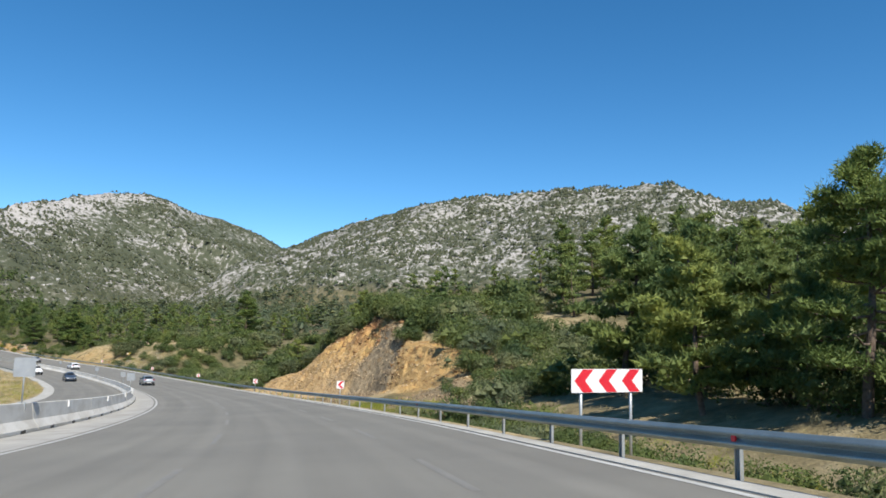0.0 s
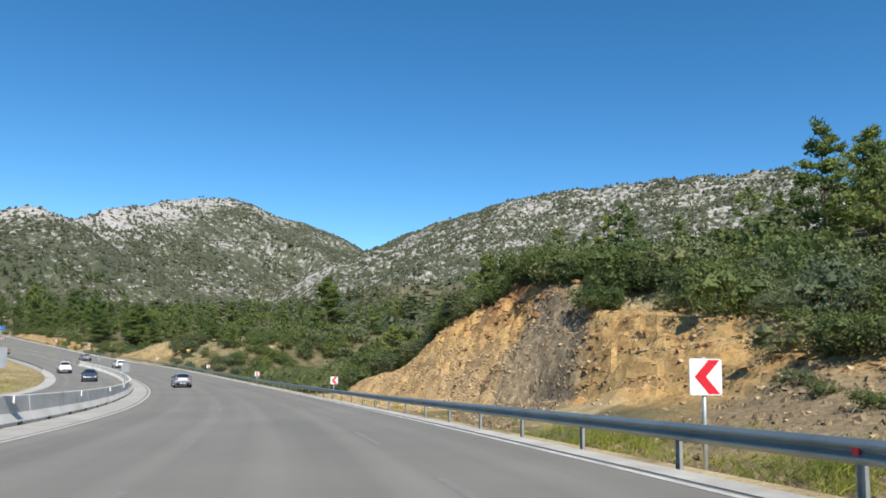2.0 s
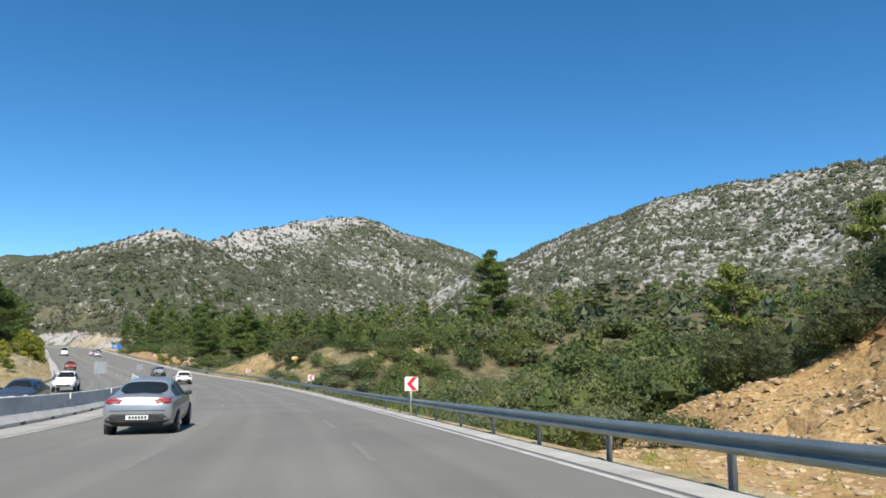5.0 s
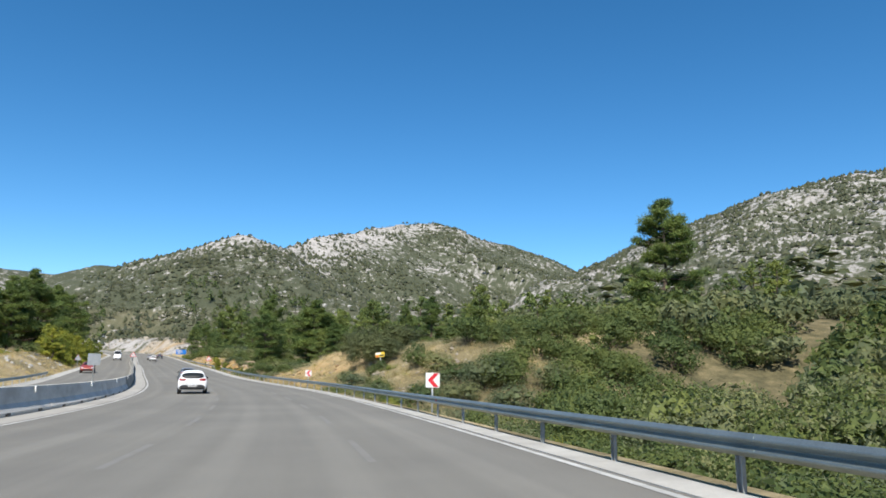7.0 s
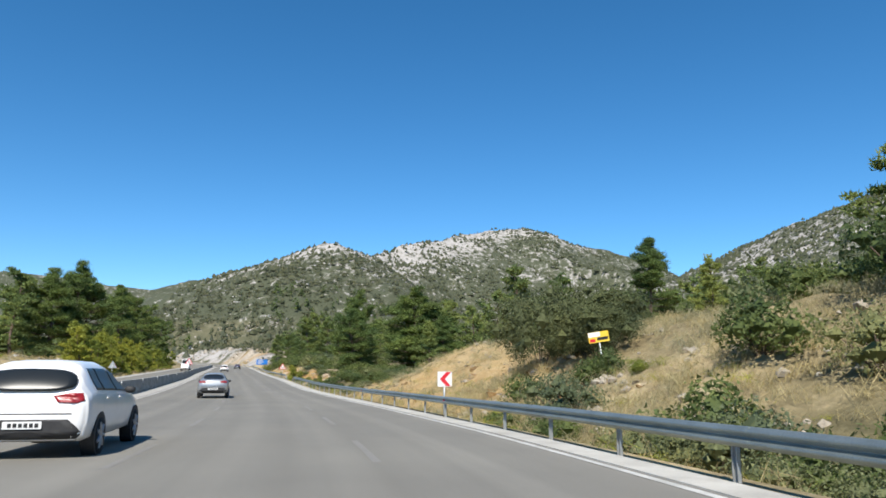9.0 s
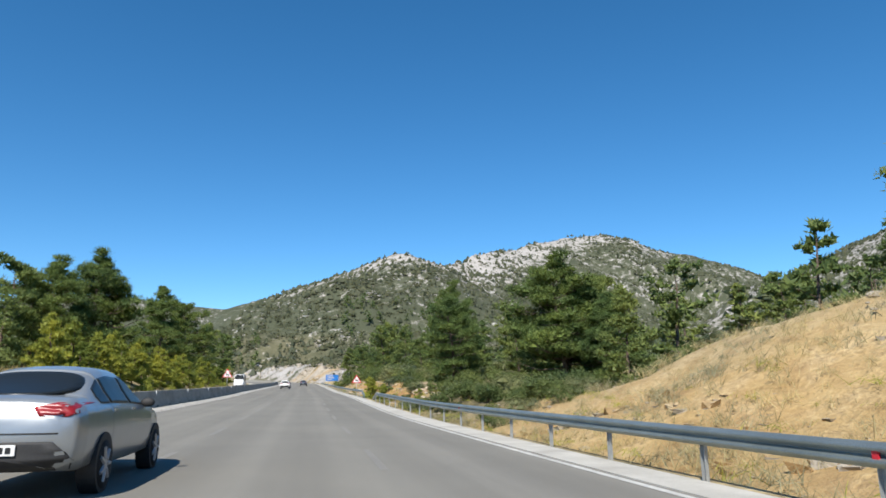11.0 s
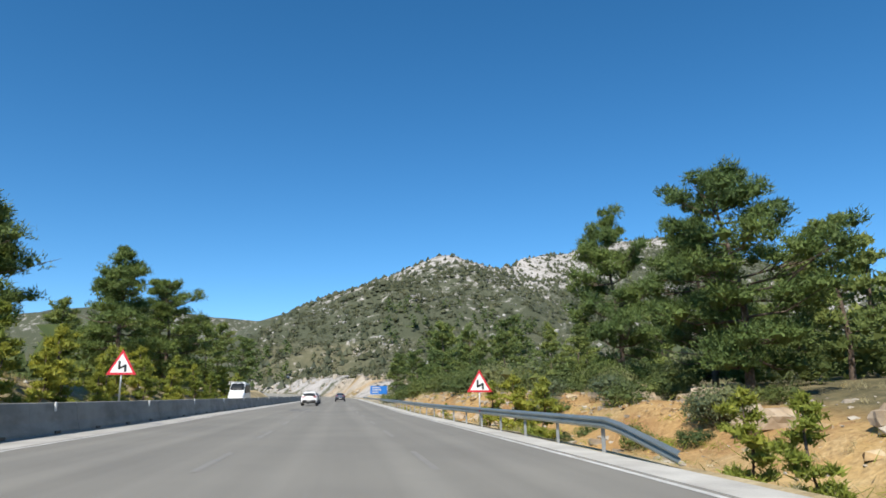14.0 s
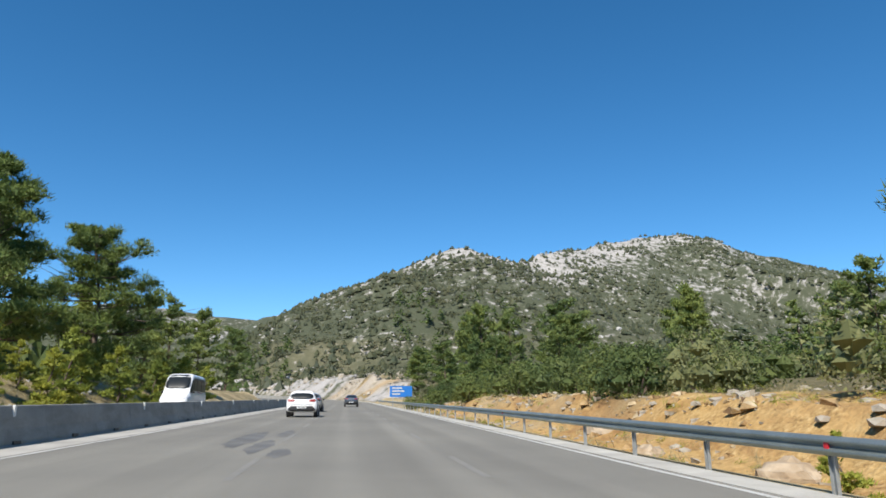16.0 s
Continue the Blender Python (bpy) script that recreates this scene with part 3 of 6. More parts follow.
    top = np.maximum(top * (0.35 + 0.65 * smooth(40, 150, x)), outer)
    layer = me.attributes.new("bare", "FLOAT_COLOR", "POINT")
    layer.data.foreach_set("color", np.stack([shards, loose, top, rim], -1).ravel().astype(np.float32))
    return tagged(new("ground", me), "dry grassy hillside with ochre cutting and limestone hills", "ground", kind="structure")


ground = ground_sheet()


# ---- carriageways ----
def road_line_at(s):
    """Our road bends away to the left past s = 480."""
    if s <= BEND:
        p, t = line(s)
        return p, t
    p, t = line(BEND)
    radius, a = TURN, (s - BEND) / TURN
    side = np.array([-t[1], t[0]])
    q = p[:2] + t * radius * math.sin(a) + side * radius * (1 - math.cos(a))
    return np.array([q[0], q[1], p[2] + 0.03 * (s - BEND)]), t * math.cos(a) + side * math.sin(a)


def ribbon(name, s0, s1, d0, d1, lift, mat, step=2.0, thick=0.0, across=1):
    """A strip along the road between two offsets, with real edges."""
    count = max(2, int(round((s1 - s0) / step)) + 1)
    verts, uvs, faces = [], [], []
    for s in np.linspace(s0, s1, count):
        p, t = road_line_at(float(s))
        a = d0(s) if callable(d0) else d0
        b = d1(s) if callable(d1) else d1
        for k in range(across + 1):
            d = a + (b - a) * k / across
            z = p[2] + d * float(bank(s)) + lift
            verts.append((p[0] + t[1] * d, p[1] - t[0] * d, z))
            uvs.append((s, d))
    w = across + 1
    for i in range(count - 1):
        for k in range(across):
            a = i * w + k
            faces.append((a, a + 1, a + 1 + w, a + w))
    if thick:
        n = len(verts)
        verts += [(x, y, z - thick) for x, y, z in verts]
        uvs += uvs
        for i in range(count - 1):
            a, b = i * w, i * w + across
            faces += [(a, a + w, a + w + n, a + n), (b, b + n, b + w + n, b + w)]
        a, b = 0, (count - 1) * w
        faces += [(a, a + n, a + across + n, a + across), (b, b + across, b + across + n, b + n)]
    me = mesh_from(name, verts, faces, mat)
    lay = me.uv_layers.new(name="UVMap")
    lay.data.foreach_set("uv", [c for l in me.loops for c in uvs[l.vertex_index]])
    return me


road = tagged(new("road", ribbon("road", -150, 700, lambda s: left_line(s) - 0.22, lambda s: right_line(s) + 0.16, 0.0, ASPHALT, 2.0, 0.3, 8)), "worn grey asphalt carriageway of three lanes", "road", kind="structure")
tagged(new("road_far", ribbon("road_far", -150, 700, -16.6, -8.6, 0.06, ASPHALT, 2.0, 0.3, 6)), "worn grey asphalt carriageway beyond the barrier", "road", kind="structure")
tagged(new("shoulder_left", ribbon("shoulder_left", -150, 700, -7.8, lambda s: left_line(s) - 0.22, 0.0, SHOULDER, 2.0, 0.3, 2)), "dusty concrete shoulder along the median barrier", "shoulder", kind="structure")
tagged(new("median_base", ribbon("median_base", -150, 700, -8.6, -7.8, 0.03, SHOULDER, 2.0, 0.3, 1)), "concrete footing of the median barrier", "footing", kind="structure")
tagged(new("shoulder_right", ribbon("shoulder_right", -150, 700, lambda s: right_line(s) + 0.16, right_edge, 0.02, GUTTER, 2.0, 0.4, 2)), "pale concrete edge strip under the guard rail", "shoulder", kind="structure")
tagged(new("shoulder_far", ribbon("shoulder_far", -150, 700, -18.0, -16.6, 0.08, GUTTER, 2.0, 0.4, 2)), "pale concrete kerb strip of the far carriageway", "shoulder", kind="structure")
part("edge_line", ribbon("edge_line", -150, 700, lambda s: right_line(s) - 0.07, lambda s: right_line(s) + 0.07, 0.006, PAINT, 2.0), road)
part("edge_line", ribbon("edge_line", -150, 700, lambda s: left_line(s) - 0.07, lambda s: left_line(s) + 0.07, 0.006, PAINT, 2.0), road)
for d in (-1.2, 2.9):
    for s in np.arange(-102.5, 470, 10.0):
        part("lane_dash", ribbon("lane_dash", s, s + 4.2, d - 0.07, d + 0.07, 0.003, FADED, 1.4), road)


# ---- guard rail on the right ----
def sweep(name, s0, s1, profile, lift, mat, step=2.0, drop=None, shade=False):
    """A closed profile of (offset, height) pairs carried along the road."""
    count = max(2, int(round((s1 - s0) / step)) + 1)
    verts, faces, n = [], [], len(profile)
    for s in np.linspace(s0, s1, count):
        p, t = road_line_at(float(s))
        low, out = drop(s) if drop else (0.0, 0.0)
        for d, h in profile:
            d = d + out
            verts.append((p[0] + t[1] * d, p[1] - t[0] * d, p[2] + d * float(bank(s)) + lift + h - low))
    for i in range(count - 1):
        for k in range(n):
            a, b = i * n + k, i * n + (k + 1) % n
            faces.append((a, b, b + n, a + n))
    faces += [tuple(range(n - 1, -1, -1)), tuple(range((count - 1) * n, count * n))]
    return mesh_from(name, verts, faces, mat, shade)


RAIL_D = 6.95
# outline of a W-beam seen end on: towards the road is negative
WAVE = [(0.0, 0.135), (-0.012, 0.133), (-0.066, 0.088), (-0.074, 0.074), (-0.072, 0.056), (-0.018, 0.012), (-0.012, 0.0), (-0.018, -0.01), (-0.07, -0.052), (-0.074, -0.066), (-0.07, -0.082), (-0.014, -0.128), (0.0, -0.135)]
BEAM = [(RAIL_D + d, 0.565 + h) for d, h in WAVE] + [(RAIL_D + d + 0.006, 0.565 + h) for d, h in WAVE[::-1]]


def rail_lie(s):
    """How far the rail stands lower and further out than its outline says."""
    top = np.interp(s, [0, 82, 154, 204, 240, 265, 300, 326], [0.66, 0.69, 0.68, 0.72, 0.78, 0.82, 0.8, 0.77])
    return 0.7 - float(top), float(right_edge(s)) + 0.14 - RAIL_D


def rail_post():
    bm = bmesh.new()
    for a in ((-0.06, 0.06, -0.025, -0.017), (-0.06, -0.052, -0.025, 0.03), (0.052, 0.06, -0.025, 0.03)):
        box(bm, a[0], a[1], a[2], a[3], -0.7, 0.67)
    box(bm, -0.05, 0.05, -0.016, 0.026, 0.46, 0.66)
    return mesh_of("post", bm, ZINC_POST)


def reflector(red=True):
    bm = bmesh.new()
    box(bm, -0.012, 0.012, -0.05, 0.05, -0.06, 0.06, 0.006)
    return mesh_of("reflector", bm, RED_SHEET if red else PAINT)


def guard_rail(s0, s1, drop, label):
    rail = tagged(new("guard_rail"), label, "guard rail")
    posts, refl = POST_MESH, REFL_MESH

    def lie(s):
        low, out = rail_lie(s)
        return low + drop(s)[0], out + drop(s)[1]

    s = s0
    while s < s1 - 0.5:
        e = min(s + 3.4, s1) if s1 - s - 3.4 > 1.5 else s1
        part("beam", sweep("beam", s, e + 0.12 if e < s1 else e, BEAM if int(s / 3.4) % 2 else [(d + 0.003, h) for d, h in BEAM], 0.0, ZINC, 0.85, lie), rail)
        low, out = lie(s + 0.4)
        if drop(s + 0.4)[0] < 0.42:
            p, t = line(s + 0.4)
            d = RAIL_D + 0.035 + out
            z = float(road_z(s + 0.4, d)) - low
            part("post", posts, rail, m=pose(p[0] + t[1] * d, p[1] - t[0] * d, z, 0, 0, float(heading(s + 0.4)) + 90))
            if int(s / 3.4) % 6 == 2:
                part("reflector", refl, rail, "red plastic reflector", m=pose(p[0] + t[1] * (d - 0.075), p[1] - t[0] * (d - 0.075), z + 0.565, 0, 0, float(heading(s + 0.4))))
        s = e
    return rail


POST_MESH, REFL_MESH = rail_post(), reflector()
guard_rail(-44.0, 288.4, lambda s: (0.5 * min(1.0, max(0.0, (s - 285.6) / 2.8)), 0.0), "galvanised steel guard rail with its end bent down to the ground")
guard_rail(297.2, 478.0, lambda s: (0.5 * min(1.0, max(0.0, (300.4 - s) / 3.2)), 0.0), "galvanised steel guard rail that starts bent down at the ground")

# ---- concrete barrier in the median ----
JERSEY = [(-8.54, 0.0), (-8.54, 0.1), (-8.34, 0.4), (-8.26, 0.98), (-8.24, 1.0), (-8.1, 1.0), (-8.08, 0.98), (-8.0, 0.4), (-7.8, 0.1), (-7.8, 0.0)]
WALL = [(-8.46, 0.0), (-8.45, 0.1), (-8.36, 0.4), (-8.27, 0.98), (-8.25, 1.0), (-8.09, 1.0), (-8.07, 0.98), (-7.98, 0.4), (-7.89, 0.1), (-7.88, 0.0)]
barrier = tagged(new("concrete_barrier"), "weathered grey concrete median barrier in short cast segments", "barrier")
def hole_mesh():
    bm = bmesh.new()
    box(bm, -0.02, 0.05, -0.22, 0.22, 0.0, 0.1, 0.01)
    return mesh_of("drain_slot", bm, BLACK_SHEET)
def marker_mesh():
    bm = bmesh.new()
    box(bm, -0.03, 0.03, -0.06, 0.06, -0.15, 0.15, 0.012)
    return mesh_of("delineator", bm, WHITE_SHEET)
HOLE, MARK = hole_mesh(), marker_mesh()
seg = 0
for s in np.arange(-40, 640, 4.0):
    jit = 0.005 * math.sin(seg * 2.3)
    b = part("barrier_segment", sweep("barrier_segment", s + 0.01, s + 3.99, [(d + jit, h) for d, h in (JERSEY if s < 212 else WALL)], 0.03, CONCRETE if s < 212 else SHADED_GRIMY, 1.3), barrier)
    if s < 480:
        p, t = line(s + 2.0)
        z = float(road_z(s + 2.0, -8.4)) + 0.03
        part("drain_slot", HOLE, b, "dark drainage slot", m=pose(p[0] - t[1] * (7.81 if s < 212 else 7.9), p[1] + t[0] * (7.81 if s < 212 else 7.9), z, 0, 0, float(heading(s + 2))))
        if seg % 3 == 0:
            part("delineator", MARK, b, "white plastic delineator", m=pose(p[0] - t[1] * 8.03, p[1] + t[0] * 8.03, z + 0.86, 0, 0, float(heading(s + 2))))
    seg += 1


# ---- plants ----
def slivers(centre, outward, size, wide, r):
    """Leaf triangles: centres, preferred directions, lengths and widths, as vertices."""
    n = len(centre)
    d = outward + r.normal(0, 0.55, (n, 3))
    d /= np.linalg.norm(d, axis=1)[:, None] + 1e-9
    side = np.cross(d, r.normal(0, 1, (n, 3)))
    side /= np.linalg.norm(side, axis=1)[:, None] + 1e-9
    size, wide = np.asarray(size)[:, None], np.asarray(wide)[:, None]
    return np.stack([centre - 0.5 * d * size + side * wide * 0.5, centre - 0.35 * d * size - side * wide * 0.5, centre + 0.6 * d * size], 1).reshape(-1, 3)


def tris(n):
    return np.arange(3 * n).reshape(-1, 3)


def clump(centre, radius, flat, count, size, wide, r, turn=0.5, core=True, under=False):
    """A cushion of leaves that lie along its skin, round a small solid heart."""
    v = r.normal(0, 1, (count, 3))
    v /= np.linalg.norm(v, axis=1)[:, None]
    if not under:
        v[:, 2] = np.where(v[:, 2] < -0.35, -v[:, 2], v[:, 2])
    form = np.array([1, 1, flat])
    c = np.asarray(centre) + v * form * radius * r.uniform(0.55, 1.05, (count, 1))
    n = v / form + r.normal(0, turn, (count, 3))
    n /= np.linalg.norm(n, axis=1)[:, None]
    a = np.cross(n, r.normal(0, 1, (count, 3)))
    a /= np.linalg.norm(a, axis=1)[:, None] + 1e-9
    b = np.cross(n, a)
    size, wide = size * r.uniform(0.6, 1.3, (count, 1)), wide * r.uniform(0.6, 1.3, (count, 1))
    out = np.stack([c - 0.4 * a * size + b * wide * 0.5, c - 0.4 * a * size - b * wide * 0.5, c + 0.6 * a * size], 1).reshape(-1, 3)
    if not core:
        return out
    tip = np.array([(1, 0, 0), (0, 1, 0), (-1, 0, 0), (0, -1, 0), (0, 0, 1), (0, 0, -1)]) * r.uniform(0.4, 0.62, (6, 1)) * radius * form + np.asarray(centre)
    if core == "dome":
        tip[:4, 2] -= 0.3 * radius
        return np.concatenate([out, tip[[0, 1, 4, 1, 2, 4, 2, 3, 4, 3, 0, 4]]])
    heart = tip[[0, 1, 4, 1, 2, 4, 2, 3, 4, 3, 0, 4, 1, 0, 5, 2, 1, 5, 3, 2, 5, 0, 3, 5]]
    return np.concatenate([out, heart])


def limb_tube(points, r0, r1, sides=6):
    verts, faces = [], []
    pts = np.asarray(points, float)
    for i, p in enumerate(pts):
        t = pts[min(i + 1, len(pts) - 1)] - pts[max(i - 1, 0)]
        q = Vector(t).to_track_quat("Z", "Y").to_matrix()
        rad = r0 + (r1 - r0) * i / (len(pts) - 1)
        for k in range(sides):
            a = 2 * math.pi * k / sides
            v = q @ Vector((math.cos(a) * rad, math.sin(a) * rad, 0))
            verts.append((p[0] + v.x, p[1] + v.y, p[2] + v.z))
    for i in range(len(pts) - 1):
        for k in range(sides):
            a, b = i * sides + k, i * sides + (k + 1) % sides
            faces.append((a, b, b + sides, a + sides))
    return verts, faces


def join(pieces):
    verts, faces = [], []
    for v, f in pieces:
        n = len(verts)
        verts += [tuple(x) for x in v]
        faces += [tuple(i + n for i in q) for q in f]
    return verts, faces


def needles(centre, radius, flat, count, size, wide, r):
    """A pad of needle tufts that bristle outwards and up, over a few broader ones that close it."""
    v = r.normal(0, 1, (count, 3))
    v /= np.linalg.norm(v, axis=1)[:, None]
    v[:, 2] = np.where(v[:, 2] < -0.25, -v[:, 2], v[:, 2])
    form = np.array([1, 1, flat])
    rough = 1 + 0.22 * np.sin(5 * np.arctan2(v[:, 1], v[:, 0]) + centre[0] * 9)[:, None]
    c = np.asarray(centre) + v * form * radius * rough * r.uniform(0.5, 1.0, (count, 1)) ** 0.6
    out = slivers(c, v * np.array([1, 1, 0.8]) + np.array([0, 0, 0.45]), size * r.uniform(0.6, 1.35, count), wide * r.uniform(0.6, 1.4, count), r)
    return np.concatenate([out, clump(centre, radius * 0.72, flat, max(3, count // 4), min(0.3, size) * 0.95 if count > 100 else size * 1.1, min(0.3, size) * 0.45 if count > 100 else size * 0.8, r, 0.5, True)])


def pine(seed, tall=12.0, spread=0.26, bare=0.25, lean=0.5, limbs=30, count=11, size=0.55, wide=0.36, fine=False, peak=0.3, flat_top=1.9):
    """A Turkish pine: bent tapered trunk, uneven limbs that sweep up at their ends, and a lumpy, rounded crown."""
    r = np.random.default_rng(seed)
    wood, leaf = [], []
    steps = np.linspace(0, 1, 9)
    bend = np.stack([lean * (steps**1.6) * math.cos(seed) + 0.16 * np.sin(steps * 7 + seed), lean * (steps**1.6) * math.sin(seed) + 0.16 * np.cos(steps * 6 + seed), steps * tall * 0.95], -1)
    wood.append(limb_tube(bend if fine else bend[::2], 0.021 * tall, 0.03, 8 if fine else 6))
    lobes = r.uniform(0, 6.28, 3)
    for k in range(limbs):
        u = bare + (0.97 - bare) * (k + r.uniform(0, 0.9)) / limbs
        base = np.array([np.interp(u, steps, bend[:, j]) for j in range(3)])
        v = (u - bare) / (1 - bare)
        a = k * 2.4 + r.normal(0, 0.5)
        lump = 1 + 0.25 * math.sin(2 * a + lobes[0] + 4 * v) + 0.18 * math.sin(3 * a + lobes[1] - 9 * v)
        reach = tall * spread * (0.55 + 0.45 * min(1.0, v / peak)) * max(0.05, 1 - v**flat_top) ** 0.8 * lump * r.uniform(0.7, 1.12) + 0.02 * tall
        rise = (-0.04 + 0.55 * v) * reach + r.normal(0, 0.035 * tall)
        tip = base + np.array([math.cos(a) * reach, math.sin(a) * reach, rise])
        mid = base + (tip - base) * 0.55 + np.array([0, 0, -0.1 * reach])
        wood.append(limb_tube([base, mid, tip] if fine else [base, tip], 0.0075 * tall * (1 - 0.6 * v), 0.012, 5 if fine else 3))
        if fine and k % 9 == 4:
            # a dead limb, bare and forked
            fork = base + (tip - base) * 0.6
            wood.append(limb_tube([fork, fork + np.array([math.cos(a + 0.7), math.sin(a + 0.7), 0.35]) * reach * 0.3], 0.03, 0.008, 4))
            wood.append(limb_tube([tip, tip + np.array([math.cos(a - 0.3), math.sin(a - 0.3), 0.25]) * reach * 0.25], 0.02, 0.006, 4))
            continue
        pads = [(1.0, 0.0, 0.9), (0.74, r.uniform(-0.2, 0.2), 1.1), (0.42, r.uniform(-0.2, 0.2), 1.0)]
        if reach > 0.13 * tall:
            pads += [(r.uniform(0.6, 0.9), 0.3, 0.95), (r.uniform(0.6, 0.9), -0.3, 0.95)]
        for along, side, f in pads:
            c = base + (mid - base) * min(1, along / 0.55) + (tip - mid) * max(0, (along - 0.55) / 0.45)
            c = c + np.array([-math.sin(a), math.cos(a), 0]) * side * reach + np.array([0, 0, 0.012 * tall])
            if fine and side:
                wood.append(limb_tube([base + (mid - base) * along * 0.8, c], 0.003 * tall, 0.008, 4))
            rad = f * (0.075 * tall + 0.12) * r.uniform(0.7, 1.3) * (1 - 0.3 * v)
            leaf.append(needles(c, rad, r.uniform(0.62, 0.9), int(count * f), size, wide, r))
    for k in range(3):
        leaf.append(needles(bend[-1] + r.normal(0, 0.018 * tall, 3), 0.05 * tall, 0.8, count, size, wide, r))
    wv, wf = join(wood)
    lv = np.concatenate(leaf)
    return mesh_from("trunk", wv, wf, BARK, True), mesh_from("crown", lv, tris(len(lv) // 3).tolist(), DARK_PINE if fine else PINE)


def shrub(seed, wide=2.0, tall=2.0, lobes=9, leaves=1500, mat=None, size=0.16, small=0.26, large=0.46):
    """A rounded maquis bush: a few stems and lobes of small leaves with gaps between."""
    r = np.random.default_rng(seed)
    wood, leaf, balls = [], [], []
    for k in range(lobes):
        a, q = r.uniform(0, 6.28), r.uniform(0.1, 1) ** 0.6
        c = np.array([math.cos(a) * wide * 0.55 * q, math.sin(a) * wide * 0.55 * q, tall * r.uniform(0.25, 0.72) * (1.1 - 0.35 * q)])
        balls.append((c, r.uniform(small, large) * min(wide, tall)))
        if k < (12 if lobes < 20 else 5):
            wood.append(limb_tube([(0.05 * math.cos(a), 0.05 * math.sin(a), -0.3), c * 0.5 + np.array([0, 0, 0.05]), c], 0.05, 0.012, 3))
    for c, rad in balls:
        v = clump(c, rad, 0.85, int(2.0 * leaves / lobes), size, size * 0.7, r, 0.6, False, True).reshape(-1, 3, 3)
        mid = v.mean(1)
        buried = np.zeros(len(v), bool)
        for c2, rad2 in balls:
            if rad2 != rad:
                buried |= np.linalg.norm((mid - c2) / np.array([1, 1, 0.85]), axis=1) < 0.7 * rad2
        leaf.append(v[~buried].reshape(-1, 3))
        leaf.append(clump(c, rad * 0.8, 0.85, 0, size, size, r))
    wv, wf = join(wood)
    lv = np.concatenate(leaf)
    return mesh_from("stem", wv, wf, BARK, True), mesh_from("foliage", lv, tris(len(lv) // 3).tolist(), mat or SCRUB)


def sd_of(x, y):
    near = np.hypot(track[:, 0] - x, track[:, 1] - y).argmin()
    o = np.array([x, y]) - track[near, :2]
    return float(track_s[near] + o @ tang[near]), float(o[0] * tang[near, 1] - o[1] * tang[near, 0])


def plant(name, meshes, label, category, names, group):
    ob = tagged(new(name), label, category, group)
    for n, me in zip(names, meshes):
        part(n, me, ob)
    return ob


PLACED = {}


def put(ob, x, y, scale, turn, sink=0.15, stretch=1.0):
    s, d = sd_of(x, y)
    z = float(land(np.array([s]), np.array([d]))[0]) - sink * scale
    m = pose(x, y, z, 0, 0, turn)
    target = ob if not PLACED.get(ob.name) else copy_thing(ob, m)
    PLACED[ob.name] = True
    target.matrix_basis = m
    target.scale = (scale, scale, scale * stretch)
    return target


PINES = [
    plant("pine_tree", pine(1, 12, 0.27, 0.12, 0.6, 26, 29, 0.44, 0.17), "tall green pine tree with clumped needles on the hillside", "pine tree", ("trunk", "crown"), "pines along the road"),
    plant("pine_tree", pine(2, 12, 0.31, 0.15, 0.9, 26, 29, 0.44, 0.17), "broad green pine tree with open limbs", "pine tree", ("trunk", "crown"), "pines along the road"),
    plant("pine_tree", pine(3, 12, 0.24, 0.08, 0.4, 28, 29, 0.44, 0.17), "slender green pine tree with branches down its trunk", "pine tree", ("trunk", "crown"), "pines along the road"),
    plant("pine_tree", pine(4, 12, 0.38, 0.16, 1.0, 36, 165, 0.3, 0.062, True, 0.4, 2.6), "old spreading green pine tree near the guard rail", "pine tree", ("trunk", "crown"), "pines along the road"),
    plant("pine_tree", pine(6, 12, 0.29, 0.17, 0.5, 34, 165, 0.3, 0.062, True, 0.22, 1.5), "tall green pine tree with a pale trunk and open top", "pine tree", ("trunk", "crown"), "pines along the road"),
    plant("pine_tree", pine(8, 12, 0.33, 0.08, 0.7, 40, 155, 0.3, 0.062, True, 0.25, 1.8), "dense green pine tree with branches to the ground", "pine tree", ("trunk", "crown"), "pines along the road"),
    plant("pine_tree", pine(31, 8, 0.34, 0.14, 0.5, 24, 62, 0.34, 0.085), "light green pine tree with feathery drooping boughs", "pine tree", ("trunk", "crown"), "pines along the road"),
    plant("pine_tree", pine(33, 8, 0.3, 0.16, 0.7, 24, 62, 0.34, 0.085), "light green pine tree with a bare lower trunk", "pine tree", ("trunk", "crown"), "pines along the road"),
]
FAR_PINES = [plant("pine_tree", pine(20 + k, 12, (0.26, 0.31, 0.23)[k], 0.1, 0.6, 16, 9, 0.66, 0.32), "green pine tree standing among others up the slope", "pine tree", ("trunk", "crown"), "pines up the slope") for k in range(3)]
SAPLING = plant("young_pine", pine(5, 4.0, 0.26, 0.04, 0.1, 15, 19, 0.28, 0.07), "young bright green pine beside the road", "pine tree", ("trunk", "crown"), "young pines")
next(p for p in SAPLING.children if p.name.startswith("crown")).data.materials[0] = BRIGHT
